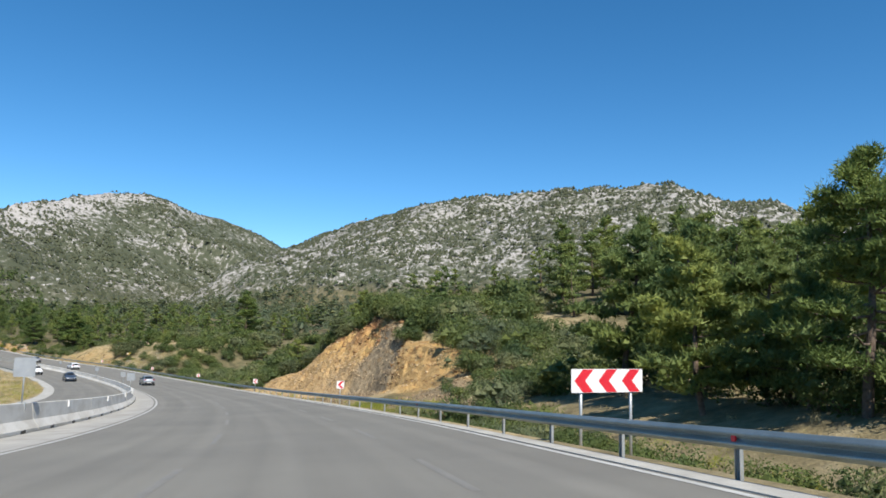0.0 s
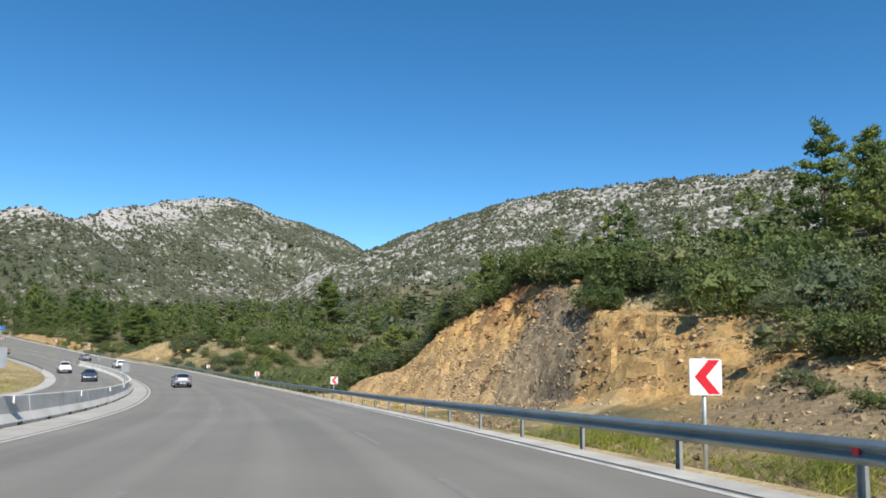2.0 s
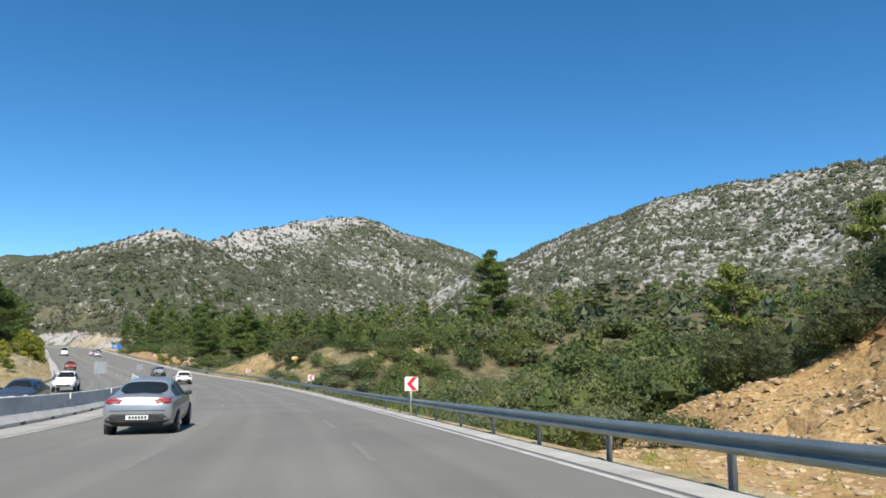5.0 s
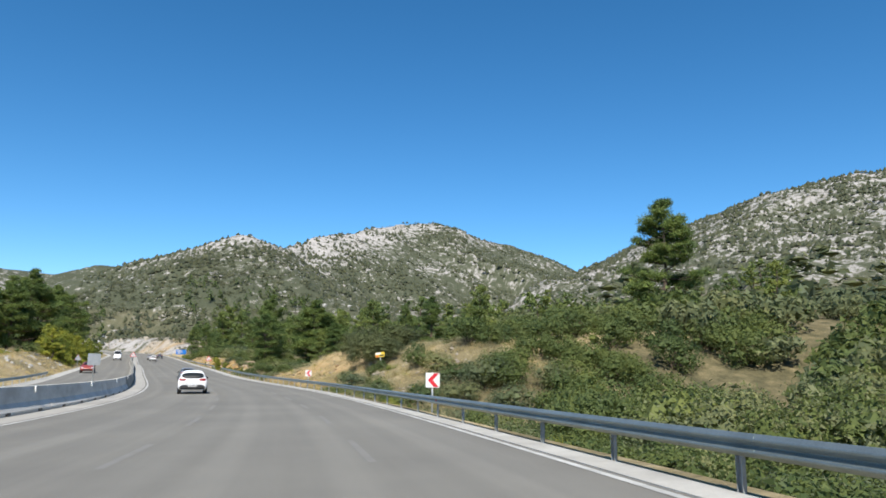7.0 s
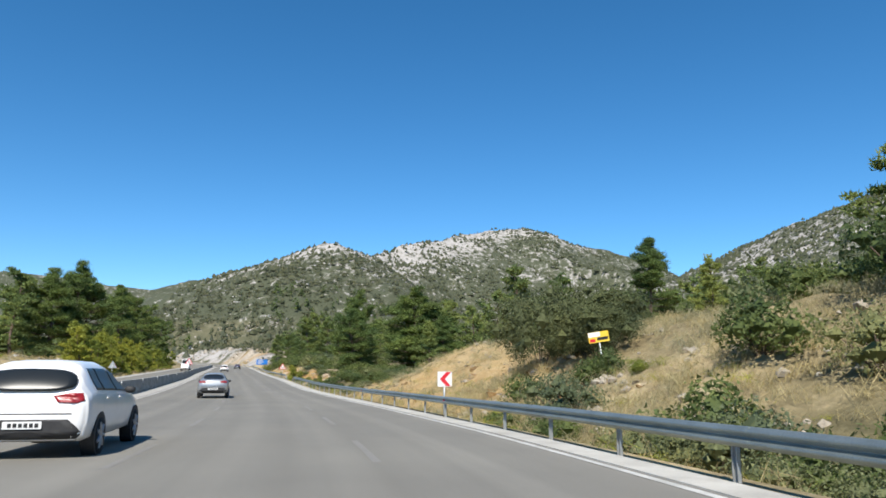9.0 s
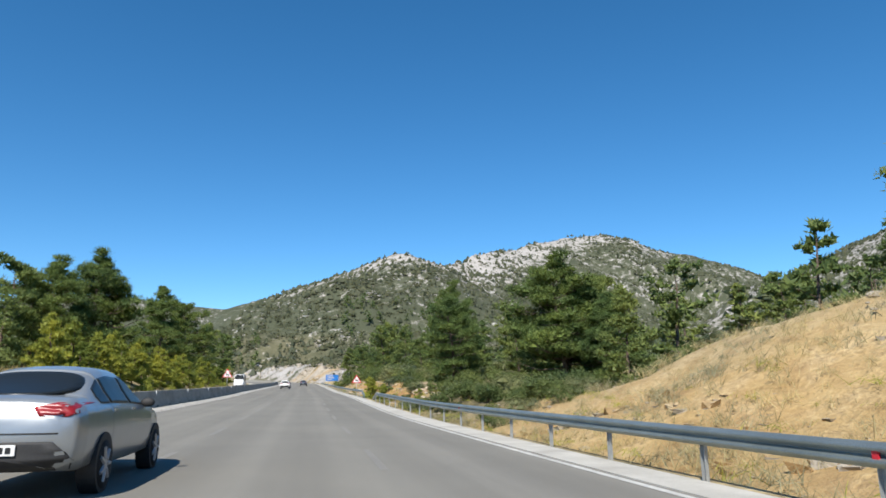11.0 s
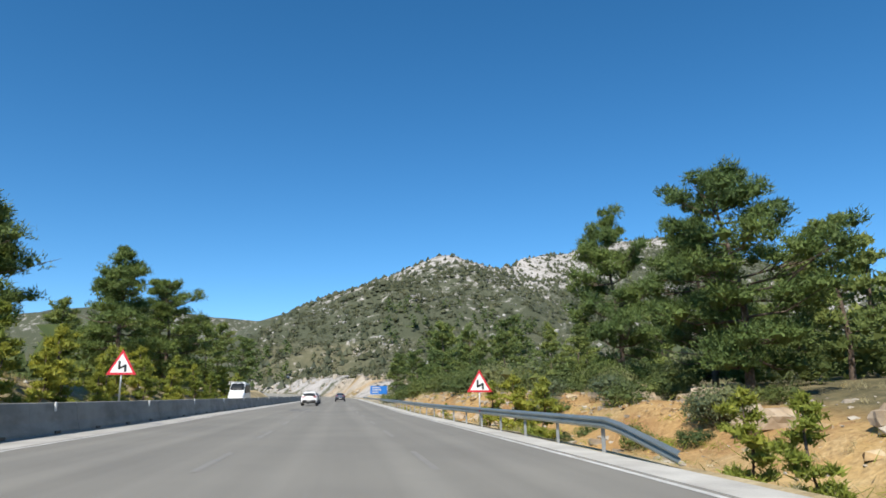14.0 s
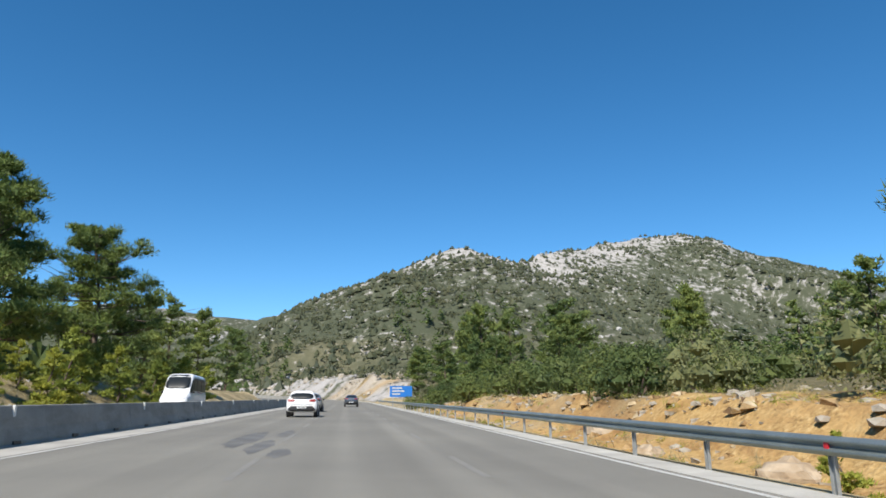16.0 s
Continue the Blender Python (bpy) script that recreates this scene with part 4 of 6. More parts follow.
BUSHES = [
    plant("maquis_bush", shrub(11, 2.2, 2.1, 14, 1750, None, 0.135), "dense dark green maquis bush", "bush", ("stem", "foliage"), "bushes on the slope"),
    plant("maquis_bush", shrub(12, 2.4, 1.8, 15, 1750, None, 0.135), "low spreading dark green bush", "bush", ("stem", "foliage"), "bushes on the slope"),
    plant("maquis_bush", shrub(13, 1.9, 2.5, 14, 1750, None, 0.135), "upright dark green evergreen bush", "bush", ("stem", "foliage"), "bushes on the slope"),
    plant("olive_bush", shrub(14, 2.3, 2.2, 14, 1750, OLIVE, 0.13), "grey-green wild olive bush", "bush", ("stem", "foliage"), "bushes on the slope"),
    plant("green_bush", shrub(15, 1.5, 1.3, 10, 1700, BRIGHT, 0.1), "fresh yellow-green bush at the road's edge", "bush", ("stem", "foliage"), "bushes at the road's edge"),
    None, None, None,
    plant("maquis_bush", shrub(18, 2.2, 1.9, 16, 2300, None, 0.105), "dense dark green bush close to the guard rail", "bush", ("stem", "foliage"), "bushes on the slope"),
    plant("olive_bush", shrub(19, 2.3, 2.0, 16, 2300, OLIVE, 0.1), "grey-green bush close to the guard rail", "bush", ("stem", "foliage"), "bushes on the slope"),
]

OAK = plant("evergreen_oak", shrub(21, 5.6, 5.2, 60, 17000, OAK_LEAF, 0.115, 0.13, 0.25), "dense rounded evergreen oak at the road's edge", "tree", ("trunk", "foliage"), "evergreen oaks")
# single pines that stand out: place, height
for k, (x, y, tall, kind) in enumerate([
    (102, 58, 10.8, 0), (96, 50, 9.8, 2), (113, 62, 13, 0), (90, 42, 13, 2), (84, 34, 13, 1), (78, 27, 12.5, 0), (72, 18, 12, 2), (63, 10, 12, 0), (54, 2, 12.5, 1),
    (52, 14, 8.5, 1), (50, 8, 9, 0), (64, 22, 10, 2), (58, 14, 11, 0), (25.2, 4.6, 8.6, 4), (28.9, 11.4, 7.2, 6), (29.4, 9.0, 6.6, 7), (27.6, 6.9, 5.2, 6), (37.1, 18.9, 9.6, 7), (38.3, 16.6, 9.0, 6), (33.5, 13.2, 7.6, 7), (92, 30, 12.5, 0), (100, 38, 12.5, 1), (108, 46, 13, 2), (116, 52, 8.6, 0), (86, 18, 12, 1), (76, 8, 12, 2), (66, -2, 12, 0), (122, 76, 7, 2), (118, 88, 5, 1), (99, 62, 13, 2),
    (139, 116, 15, 0), (143, 120, 17, 2), (132, 104, 9, 1), (128, 122, 11, 2), (148, 134, 14, 1), (150, 108, 14, 0), (136, 132, 11, 0),
    (125, 197, 16.2, 4), (91, 103, 8, 1), (93, 113, 8.5, 0), (88.5, 119, 8, 0), (95, 106, 9, 2), (99.3, 210, 6.6, 4), (94.6, 188.4, 5.0, 1), (106, 212, 5, 2), (99, 230, 7.5, 0), (108, 240, 8, 2), (97, 252, 7, 2),
    (105, 271.5, 8.5, 5), (96.5, 300.5, 11.7, 3), (99.5, 309, 10.5, 5), (109, 283, 12, 1), (113, 294, 11, 2), (108, 308, 10, 1), (115, 322, 11, 0), (120, 340, 12, 2),
    (106, 448, 19, 0), (117, 470, 20, 2), (130, 466, 21, 1), (117, 516, 24, 0), (100, 425, 11, 2), (112, 408, 12, 1), (103, 392, 10, 0), (124, 398, 13, 2), (134, 420, 15, 0), (118, 432, 14, 1), (102, 470, 13, 1), (98, 492, 14, 0), (110, 372, 9.5, 2), (126, 368, 11, 0), (98, 405, 9, 1),
    (44.5, 331.7, 19.5, 5), (41, 324, 17, 5), (36, 318, 16, 1), (34, 335, 17, 0), (47, 376, 20, 4), (49, 397, 19, 3), (42, 385, 17, 2), (44, 410, 17, 0), (50, 430, 15, 2), (42, 445, 16, 1), (42, 497, 21, 0), (36, 470, 17, 2), (46, 520, 18, 1), (30, 400, 15, 0), (28, 350, 16, 2), (30, 300, 15, 1), (36, 290, 13, 0), (38, 268, 12, 1),
]):
    put(PINES[kind], x, y, tall / (8.0 if kind > 5 else 12.0), k * 137.5, 0.1, 1.0)
put(PINES[5], 104.6, 334.0, 1.14, 75, 0.1, 1.28)
put(PINES[5], 102.6, 277.0, 1.42, 40, 0.1, 0.8)
put(PINES[5], 103.7, 278.2, 1.25, 205, 0.1, 0.78)
put(PINES[4], 45.6, 333.4, 1.45, 120, 0.1)
for x, y, size, turn in ((90.0, 201.0, 0.72, 130), (93.5, 206.5, 0.9, 250), (86.0, 101.5, 0.9, 60), (88, 106, 0.95, 170), (86.3, 110.5, 0.85, 290), (84, 115, 0.75, 20), (90.5, 110, 0.95, 80), (83.2, 97.5, 0.7, 200)):
    put(OAK, x, y, size, turn, 0.35)
x, y = at(221, 15.3)
put(OAK, float(x), float(y), 0.8, 0, 0.35, 1.42)
r = np.random.default_rng(3)
for s0, s1, d0, d1, count, lo, hi in ((-30, 70, 44, 95, 34, 9, 12.5), (102, 150, 33, 50, 16, 6, 9), (70, 150, 48, 100, 26, 5, 9), (150, 260, 56, 110, 26, 7, 10), (260, 420, 34, 100, 46, 8, 14), (240, 460, -84, -48, 24, 12, 16), (60, 240, -90, -45, 22, 8, 12)):
    for _ in range(count):
        s, d = r.uniform(s0, s1), r.uniform(d0, d1)
        x, y = at(s, d)
        put(FAR_PINES[r.integers(0, 3)], float(x), float(y), r.uniform(lo, hi) / 12.0, r.uniform(0, 360), 0.1)

UPHILL, NEARBY = [], []
# single bushes that stand out: place, size, kind
for k, (x, y, size, kind) in enumerate([
    (84, 60, 2.1, 0), (80, 56, 1.6, 2), (75, 61, 1.4, 0), (72, 62, 1.3, 3), (69.5, 68.5, 1.3, 1), (73, 70, 1.4, 0), (76.5, 74, 1.5, 2), (78, 80, 1.4, 1), (66, 46, 1.7, 0), (62, 49, 1.5, 3), (70, 46, 1.7, 2), (72, 50, 1.6, 1), (64, 41, 1.3, 0), (60, 43, 1.4, 0), (57, 46, 1.3, 1), (61, 33, 1.5, 1), (56, 36, 1.2, 3), (52, 32, 1.3, 0), (46, 26, 1.2, 1), (41, 20, 1.3, 0), (49, 22, 1.6, 2), (54, 26, 1.5, 0), (36, 14, 1.2, 3), (30, 8, 1.1, 0), (25, 2, 1.3, 1),
    (82, 90, 1.5, 0), (84, 94, 1.6, 2), (86, 99, 1.5, 0), (85.5, 103.5, 1.4, 1), (87, 107, 1.3, 3), (86, 111, 1.3, 0), (90, 96, 1.8, 2), (93, 104, 1.8, 0), (92, 112, 1.6, 1), (84, 116, 1.2, 0), (88, 120, 1.3, 2),
    (112.5, 178.1, 1.6, 0), (106.5, 176.4, 1.5, 2), (118.2, 181, 1.7, 1), (118, 177, 1.7, 0), (112.6, 174.6, 1.6, 2), (109, 180, 1.5, 0), (115, 185, 1.6, 1), (122, 184, 1.7, 0), (101, 176, 1.4, 1), (94.8, 187.1, 1.1, 0), (100.7, 186.1, 1.5, 2), (99.4, 180.4, 1.5, 1), (104.6, 182.3, 1.6, 0), (93.6, 180.5, 1.2, 0), (98, 184, 1.4, 1), (104, 187, 1.6, 2), (108, 184, 1.6, 0), (98, 190.5, 1.2, 0), (102, 192, 1.5, 1), (107, 192, 1.6, 2), (111, 189, 1.7, 0), (110, 197, 1.6, 1), (105, 198, 1.4, 2), (116, 193, 1.7, 0), (94.5, 176, 1.2, 3), (88.6, 306, 0.55, 8), (89.5, 309.5, 0.65, 3), (90.5, 313, 0.7, 8), (91.8, 317, 0.7, 3), (88.9, 188.9, 1.1, 0), (88.5, 194.9, 0.5, 4), (92.5, 186.5, 1.3, 2), (88.9, 184.8, 0.9, 3), (94.5, 192, 1.2, 1), (86.0, 200.8, 0.8, 0), (87.9, 197.6, 0.62, 0), (84.2, 193.6, 0.9, 3), (83.6, 198, 0.6, 4),
    (102, 225, 1.2, 2), (104, 240, 1.3, 0), (90.5, 262, 0.8, 1), (96, 266, 1.1, 2), (100, 268, 1.3, 0),
    (88.5, 308, 0.7, 3), (94.5, 313, 0.9, 0), (97, 318, 1.0, 3), (99, 323, 1.2, 0), (100.5, 328, 1.4, 2), (91, 283, 0.9, 1), (95.5, 288, 1.2, 0),
    (92, 346, 1.5, 0), (94, 352, 1.7, 2), (97, 348, 1.8, 0), (98, 356, 1.9, 1), (94, 362, 1.8, 0), (97, 368, 2.0, 2), (100, 362, 2.1, 3), (93, 374, 1.8, 0), (96, 382, 2.0, 1), (92, 390, 1.7, 0), (94, 398, 1.9, 2), (91, 410, 1.6, 0), (93, 420, 1.7, 2), (90, 432, 1.4, 0),
]):
    put(BUSHES[kind], x, y, size, k * 97.3)
for s0, s1, d0, d1, count, lo, hi, kinds in ((258, 291, 9.2, 17, 16, 0.4, 0.75, (8, 9, 8, 8, 9)), (298, 330, 12.5, 20, 9, 0.5, 0.9, (3, 0, 0, 1, 3)), (330, 440, 16, 26, 40, 0.9, 1.7, (0, 6, 7, 3, 5)), (40, 73, 11.5, 24, 13, 0.9, 1.5, (0, 1, 2, 3, 0)), (92, 128, 33, 42, 16, 1.5, 2.4, (0, 2, 2, 0, 3)), (-20, 60, 46, 64, 14, 1.2, 2.2, (5, 6, 5, 6, 7)), (78, 260, 46, 66, 44, 1.2, 2.4, (5, 6, 5, 6, 7)), (260, 440, 30, 64, 50, 1.1, 2.2, (5, 6, 5, 6, 7)), (44, 78, 24, 40, 12, 1.2, 1.9, (6, 5, 7, 0, 3)), (128, 188, 8.8, 17, 46, 0.75, 1.3, (8, 8, 9, 9, 8)), (140, 184, 17, 46, 110, 1.2, 2.2, (5, 6, 6, 7, 5)), (130, 200, 42, 75, 60, 1.2, 2.4, (5, 6, 5, 7, 5)), (182, 200, 18, 34, 20, 1.0, 1.5, (0, 2, 1, 0, 3)), (184, 256, 34, 66, 80, 1.2, 2.2, (5, 6, 5, 7, 5)), (306, 321, 9.5, 14, 6, 0.35, 0.6, (3, 0, 4, 0, 1)), (136, 186, 11, 22, 26, 1.0, 1.6, (8, 8, 9, 8, 8)), (186, 214, 8.7, 10.2, 14, 0.45, 0.75, (8, 9, 8, 9, 8)), (182, 201, 9.5, 17, 16, 0.6, 1.1, (8, 9, 0, 9, 3)), (78, 104, 30.5, 35, 13, 1.4, 2.3, (0, 2, 1, 0, 3)), (102, 150, 28.5, 42, 56, 1.2, 2.0, (5, 2, 6, 0, 7)), (0, 50, 8.9, 13, 42, 0.6, 1.05, (8, 8, 9, 8, 8)), (264, 286, 12, 20, 10, 0.5, 0.9, (0, 1, 2, 0, 1)), (274, 292, 14, 22, 16, 0.7, 1.3, (8, 0, 9, 2, 8)), (-10, 58, 9.5, 20, 16, 0.7, 1.2, (0, 1, 2, 3, 1)), (-10, 70, 20, 46, 30, 1.1, 1.8, (5, 6, 5, 6, 7)), (78, 150, 34, 50, 34, 1.0, 1.8, (5, 6, 5, 6, 7)), (255, 330, 18, 40, 20, 0.9, 1.6, (5, 6, 5, 7, 6)), (225, 440, -40, -26, 34, 0.7, 1.5, (5, 6, 4, 7, 4)), (120, 225, -42, -25, 26, 0.9, 1.7, (5, 6, 7, 4, 5))):
    for _ in range(count):
        s, d = r.uniform(s0, s1), r.uniform(d0, d1)
        x, y = at(s, d)
        kind, size = kinds[r.integers(0, 5)], r.uniform(lo, hi)
        if 56 < s < 128 and d < (24 if s < 82 else 22):
            continue
        if kind in (5, 6, 7):
            (NEARBY if abs(d) < 36 else UPHILL).append((float(x), float(y), float(land(np.array([s]), np.array([d]))[0]) - 0.15, size, size * r.uniform(0.85, 1.2)))
        else:
            put(BUSHES[kind], float(x), float(y), size, r.uniform(0, 360))
# bushes along the top of the cutting and round its end
for k, (s, d, size) in enumerate(((89.5, 27.6, 0.95), (91.5, 29, 1.0), (84, 28.8, 0.9), (82, 29.5, 1.0), (80, 28.6, 0.7), (73, 27.5, 0.9), (70, 26.5, 0.95), (67, 26.2, 0.9), (65, 24.8, 0.95), (62.5, 24, 0.9), (60, 22.8, 0.8), (75, 30, 1.0), (71.5, 30, 1.1), (67.5, 29.5, 1.0), (63.5, 27.5, 1.0), (58, 24.5, 0.9), (77.5, 31.5, 1.1), (61, 27, 1.0), (63.8, 20.6, 0.45), (60.5, 19.5, 0.5), (57.5, 18.5, 0.55), (55, 20, 0.7), (53, 17.5, 0.6), (66.2, 21.8, 0.5), (57, 28, 1.1), (73, 34, 1.2), (66, 33, 1.2), (79, 34.5, 1.2), (54, 23.5, 0.9), (69, 37, 1.3), (60, 31.5, 1.2))):
    x, y = at(s, d)
    put(BUSHES[(8, 8, 9, 8, 2, 9)[k % 6]], float(x), float(y), size, k * 83)
# fresh growth by the rail
for s, d, size in ((55, 9.3, 0.6), (57, 9.6, 0.7), (59.5, 9.2, 0.6), (62, 9.8, 0.5), (56.5, 11, 0.7), (60, 11.5, 0.6), (133, 9.2, 0.6), (205, 9, 0.5), (200, 9.2, 0.6), (209, 9.0, 0.55), (313, 8.9, 0.85), (315, 9.3, 0.95), (317, 9.0, 0.7), (334, 9.2, 0.7), (345, 9.4, 0.6), (371, 9.2, 0.8)):
    x, y = at(s, d)
    put(BUSHES[4], float(x), float(y), size, s * 40)
for k in range(16):
    x, y = at(300 + 7.6 * k, -19.4 - 0.6 * (k % 3))
    put(BUSHES[4], float(x), float(y), 0.8 + 0.5 * ((k * 5) % 4) / 3, k * 61)
for s, d, size in ((313.5, 9.6, 0.75), (319.4, 9.9, 0.8), (320.4, 10.6, 0.6), (296, 9.0, 0.55), (298.5, 9.4, 0.6), (316, 10.0, 0.6), (327, 10.5, 0.75), (338, 9.6, 0.4), (285, 11, 0.5), (298, -22.5, 1.5), (301, -24, 1.6), (307, -23.5, 1.6), (311, -24.5, 1.5), (319, -22.5, 1.5), (325, -23.2, 1.6), (334, -22.6, 1.4), (340, -23.4, 1.6), (350, -22.8, 1.5), (366, -22.4, 1.3), (374, -22.6, 1.4), (304, -21.5, 1.2), (309, -21.2, 1.0), (314, -22, 1.3), (322, -21.5, 1.1), (329, -21.8, 1.3), (337, -21.4, 1.0), (345, -21.6, 1.2), (357, -21.5, 1.1), (300, -23.5, 0.9), (306, -24.5, 1.0), (318, -24, 0.8), (326, -25, 1.05), (333, -23.5, 0.9), (341, -25, 1.1), (352, -24, 0.8), (362, -23.5, 0.9), (236, -25, 1.1), (229, -24, 0.9), (120, -27, 1.1), (126, -28, 1.2), (113, -29, 1.0), (380, -22.8, 0.9), (395, -22.8, 0.7)) + tuple((298 + 5.3 * k, -19.6 - 1.9 * ((k * 7) % 5) / 4, 0.75 + 0.8 * ((k * 3) % 7) / 6) for k in range(26)):
    x, y = at(s, d)
    put(SAPLING, float(x), float(y), size, s * 53)


# ---- far woods and scrub, uncounted ----
def scatter(name, template, places, mat, label, category):
    """Many turned and scaled copies of one small leaf shape, joined into one mesh."""
    tv, count = template, len(places)
    a = np.random.default_rng(len(places)).uniform(0, 6.28, count)
    c, s = np.cos(a)[:, None], np.sin(a)[:, None]
    x = (tv[None, :, 0] * c - tv[None, :, 1] * s) * places[:, 3:4] + places[:, 0:1]
    y = (tv[None, :, 0] * s + tv[None, :, 1] * c) * places[:, 3:4] + places[:, 1:2]
    z = tv[None, :, 2] * places[:, 4:5] + places[:, 2:3]
    v = np.stack([x, y, z], -1).reshape(-1, 3)
    me = bpy.data.meshes.new(name)
    n = len(v) // 3
    me.vertices.add(len(v))
    me.vertices.foreach_set("co", v.ravel())
    me.loops.add(3 * n)
    me.loops.foreach_set("vertex_index", np.arange(3 * n))
    me.polygons.add(n)
    me.polygons.foreach_set("loop_start", np.arange(0, 3 * n, 3))
    me.materials.append(mat)
    me.update(calc_edges=True)
    me.validate()
    return tagged(new(name, me), label, category, kind="stuff")


def blob(seed, count, size, flat=0.8):
    r = np.random.default_rng(seed)
    return np.concatenate([clump((r.normal(0, 0.4), r.normal(0, 0.4), 0.45 + r.uniform(0, 0.35)), r.uniform(0.45, 0.7), flat, count // 4, size, size * 0.8, r, 0.5, "dome") for _ in range(4)])


def lump(seed):
    r = np.random.default_rng(seed)
    return clump((0, 0, 0.4), 1.5, 0.75, 0, 1, 1, r, 0.5, "dome")


def cone_tree(seed, count):
    r = np.random.default_rng(seed)
    out = []
    for k in range(12):
        u = 0.15 + 0.8 * k / 11
        a, q = r.uniform(0, 6.28), 0.34 * (1 - u) ** 0.5 * r.uniform(0.2, 1.2)
        out.append(clump((math.cos(a) * q, math.sin(a) * q, u), 0.16 * (1.25 - 0.6 * u) * r.uniform(0.7, 1.3), 0.7, count // 12, 0.11, 0.08, r))
    return np.concatenate(out)


def leaf_points(made):
    """The leaf triangles of a shrub as points; its meshes are dropped."""
    wood, leaf = made
    out = np.empty(len(leaf.vertices) * 3)
    leaf.vertices.foreach_get("co", out)
    bpy.data.meshes.remove(wood)
    bpy.data.meshes.remove(leaf)
    return out.reshape(-1, 3)


def spots(count, s0, s1, d0, d1, seed, keep):
    r = np.random.default_rng(seed)
    s, d = r.uniform(s0, s1, count), r.uniform(d0, d1, count)
    x, y = at(s, d)
    z = land(s, d)
    m = keep(s, d, x, y, z) > r.uniform(0, 1, count)
    return np.stack([x, y, z], -1)[m], r


for k in range(3):
    pts, q = spots(330, -40, 640, 60, 330, 5 + k, lambda s, d, x, y, z: (1 - smooth(150, 330, d)) * (0.35 + 0.65 * smooth(-0.3, 0.3, fbm(x / 40, y / 40, 3, 77))))
    sz = 3.0 + 9 * q.uniform(0, 1, len(pts)) ** 2.2
    scatter("far_woods", cone_tree(1 + k, 84), np.c_[pts, sz * q.uniform(1.3, 2.3, len(pts)), sz], HAZY_WOOD, "distant green pine woods below the hills", "woods")
near = np.array(NEARBY)
for k in range(3):
    scatter("hillside_scrub", leaf_points(shrub(26 + k, 2.2, 2.1, 12, 1500, None, 0.112)), near[k::3], (SCRUB, OLIVE, SCRUB)[k], "mixed evergreen scrub filling the slope beside the road", "scrub")
up = np.array(UPHILL)
for k in range(3):
    scatter("hillside_scrub", leaf_points(shrub(16 + k, 2.2, 2.1, 8, 330, None, 0.33)), up[k::3], OLIVE if k == 2 else SCRUB, "evergreen scrub between the trees up the slope", "scrub")
pts, q = spots(900, 470, 700, -60, 130, 15, lambda s, d, x, y, z: 0.8 * (np.abs(d - 0) > 26) * smooth(24, 32, np.abs(d + 7 + np.clip(s - 480, 0, 200) ** 2 / 460)))
sz = 3.5 + 6 * q.uniform(0, 1, len(pts)) ** 1.5
scatter("far_woods", cone_tree(4, 84), np.c_[pts, sz * 1.2, sz], PINE, "distant green pines at the foot of the hill", "woods")
pts, q = spots(4200, -40, 640, 62, 320, 6, lambda s, d, x, y, z: 0.75 + 0 * s)
sz = 1.3 + 3.2 * q.uniform(0, 1, len(pts)) ** 2
scatter("far_scrub", blob(2, 12, 0.5), np.c_[pts, sz, sz * q.uniform(0.8, 1.3, len(pts))], HAZY_WOOD, "distant evergreen scrub between the pines", "scrub")
pts, q = spots(3200, 480, 780, -70, 120, 26, lambda s, d, x, y, z: 0.8 * smooth(20, 26, np.abs(d + 7 + np.clip(s - 480, 0, 200) ** 2 / 460)))
sz = 0.8 + 2.2 * q.uniform(0, 1, len(pts)) ** 2
scatter("far_scrub", blob(5, 16, 0.45), np.c_[pts, sz, sz], HAZY_SCRUB, "distant scrub on the rocky slope past the bend", "scrub")
pts, q = spots(1500, 40, 620, -250, -40, 16, lambda s, d, x, y, z: 0.8 + 0 * s)
sz = q.uniform(2.0, 5.0, len(pts))
scatter("far_scrub", blob(3, 12, 0.5), np.c_[pts, sz, sz * q.uniform(0.9, 1.5, len(pts))], SCRUB, "distant evergreen scrub beyond the far carriageway", "scrub")
pts, q = spots(80000, -60, 1120, -60, 800, 7, lambda s, d, x, y, z: np.maximum(smooth(180, 260, d), smooth(600, 640, s)) * (0.25 + 0.75 * smooth(-0.6, 0.25, fbm(x / 60, y / 60, 4, 91))) * (1 - 0.5 * smooth(70, 0, dist_to(x, y, RIDGE_LEFT))))
sz = 1.1 + 2.3 * q.uniform(0, 1, len(pts)) ** 1.5
scatter("mountain_scrub", lump(4), np.c_[pts, sz, sz * q.uniform(0.7, 1.25, len(pts))], HAZY_SCRUB, "dark green scrub dotted over limestone hills", "scrub")


# ---- stones and grass, uncounted ----
def stone(seed):
    bm = bmesh.new()
    bmesh.ops.create_icosphere(bm, subdivisions=1, radius=0.5)
    r = random.Random(seed)
    for v in bm.verts:
        v.co.x *= r.uniform(0.6, 1.4)
        v.co.y *= r.uniform(0.6, 1.4)
        v.co.z *= r.uniform(0.45, 0.95)
    bmesh.ops.triangulate(bm, faces=bm.faces[:])
    out = np.array([v.co[:] for f in bm.faces for v in f.verts])
    bm.free()
    return out


def block(seed):
    """An angular block."""
    bm = bmesh.new()
    bmesh.ops.create_cube(bm, size=1.0)
    r = random.Random(seed)
    for v in bm.verts:
        v.co = Vector((v.co.x * r.uniform(0.5, 1.3), v.co.y * r.uniform(0.5, 1.3), v.co.z * r.uniform(0.4, 1.1))) + Vector((r.uniform(-0.15, 0.15), r.uniform(-0.15, 0.15), r.uniform(-0.2, 0.2)))
    bmesh.ops.triangulate(bm, faces=bm.faces[:])
    out = np.array([v.co[:] for f in bm.faces for v in f.verts])
    bm.free()
    return out


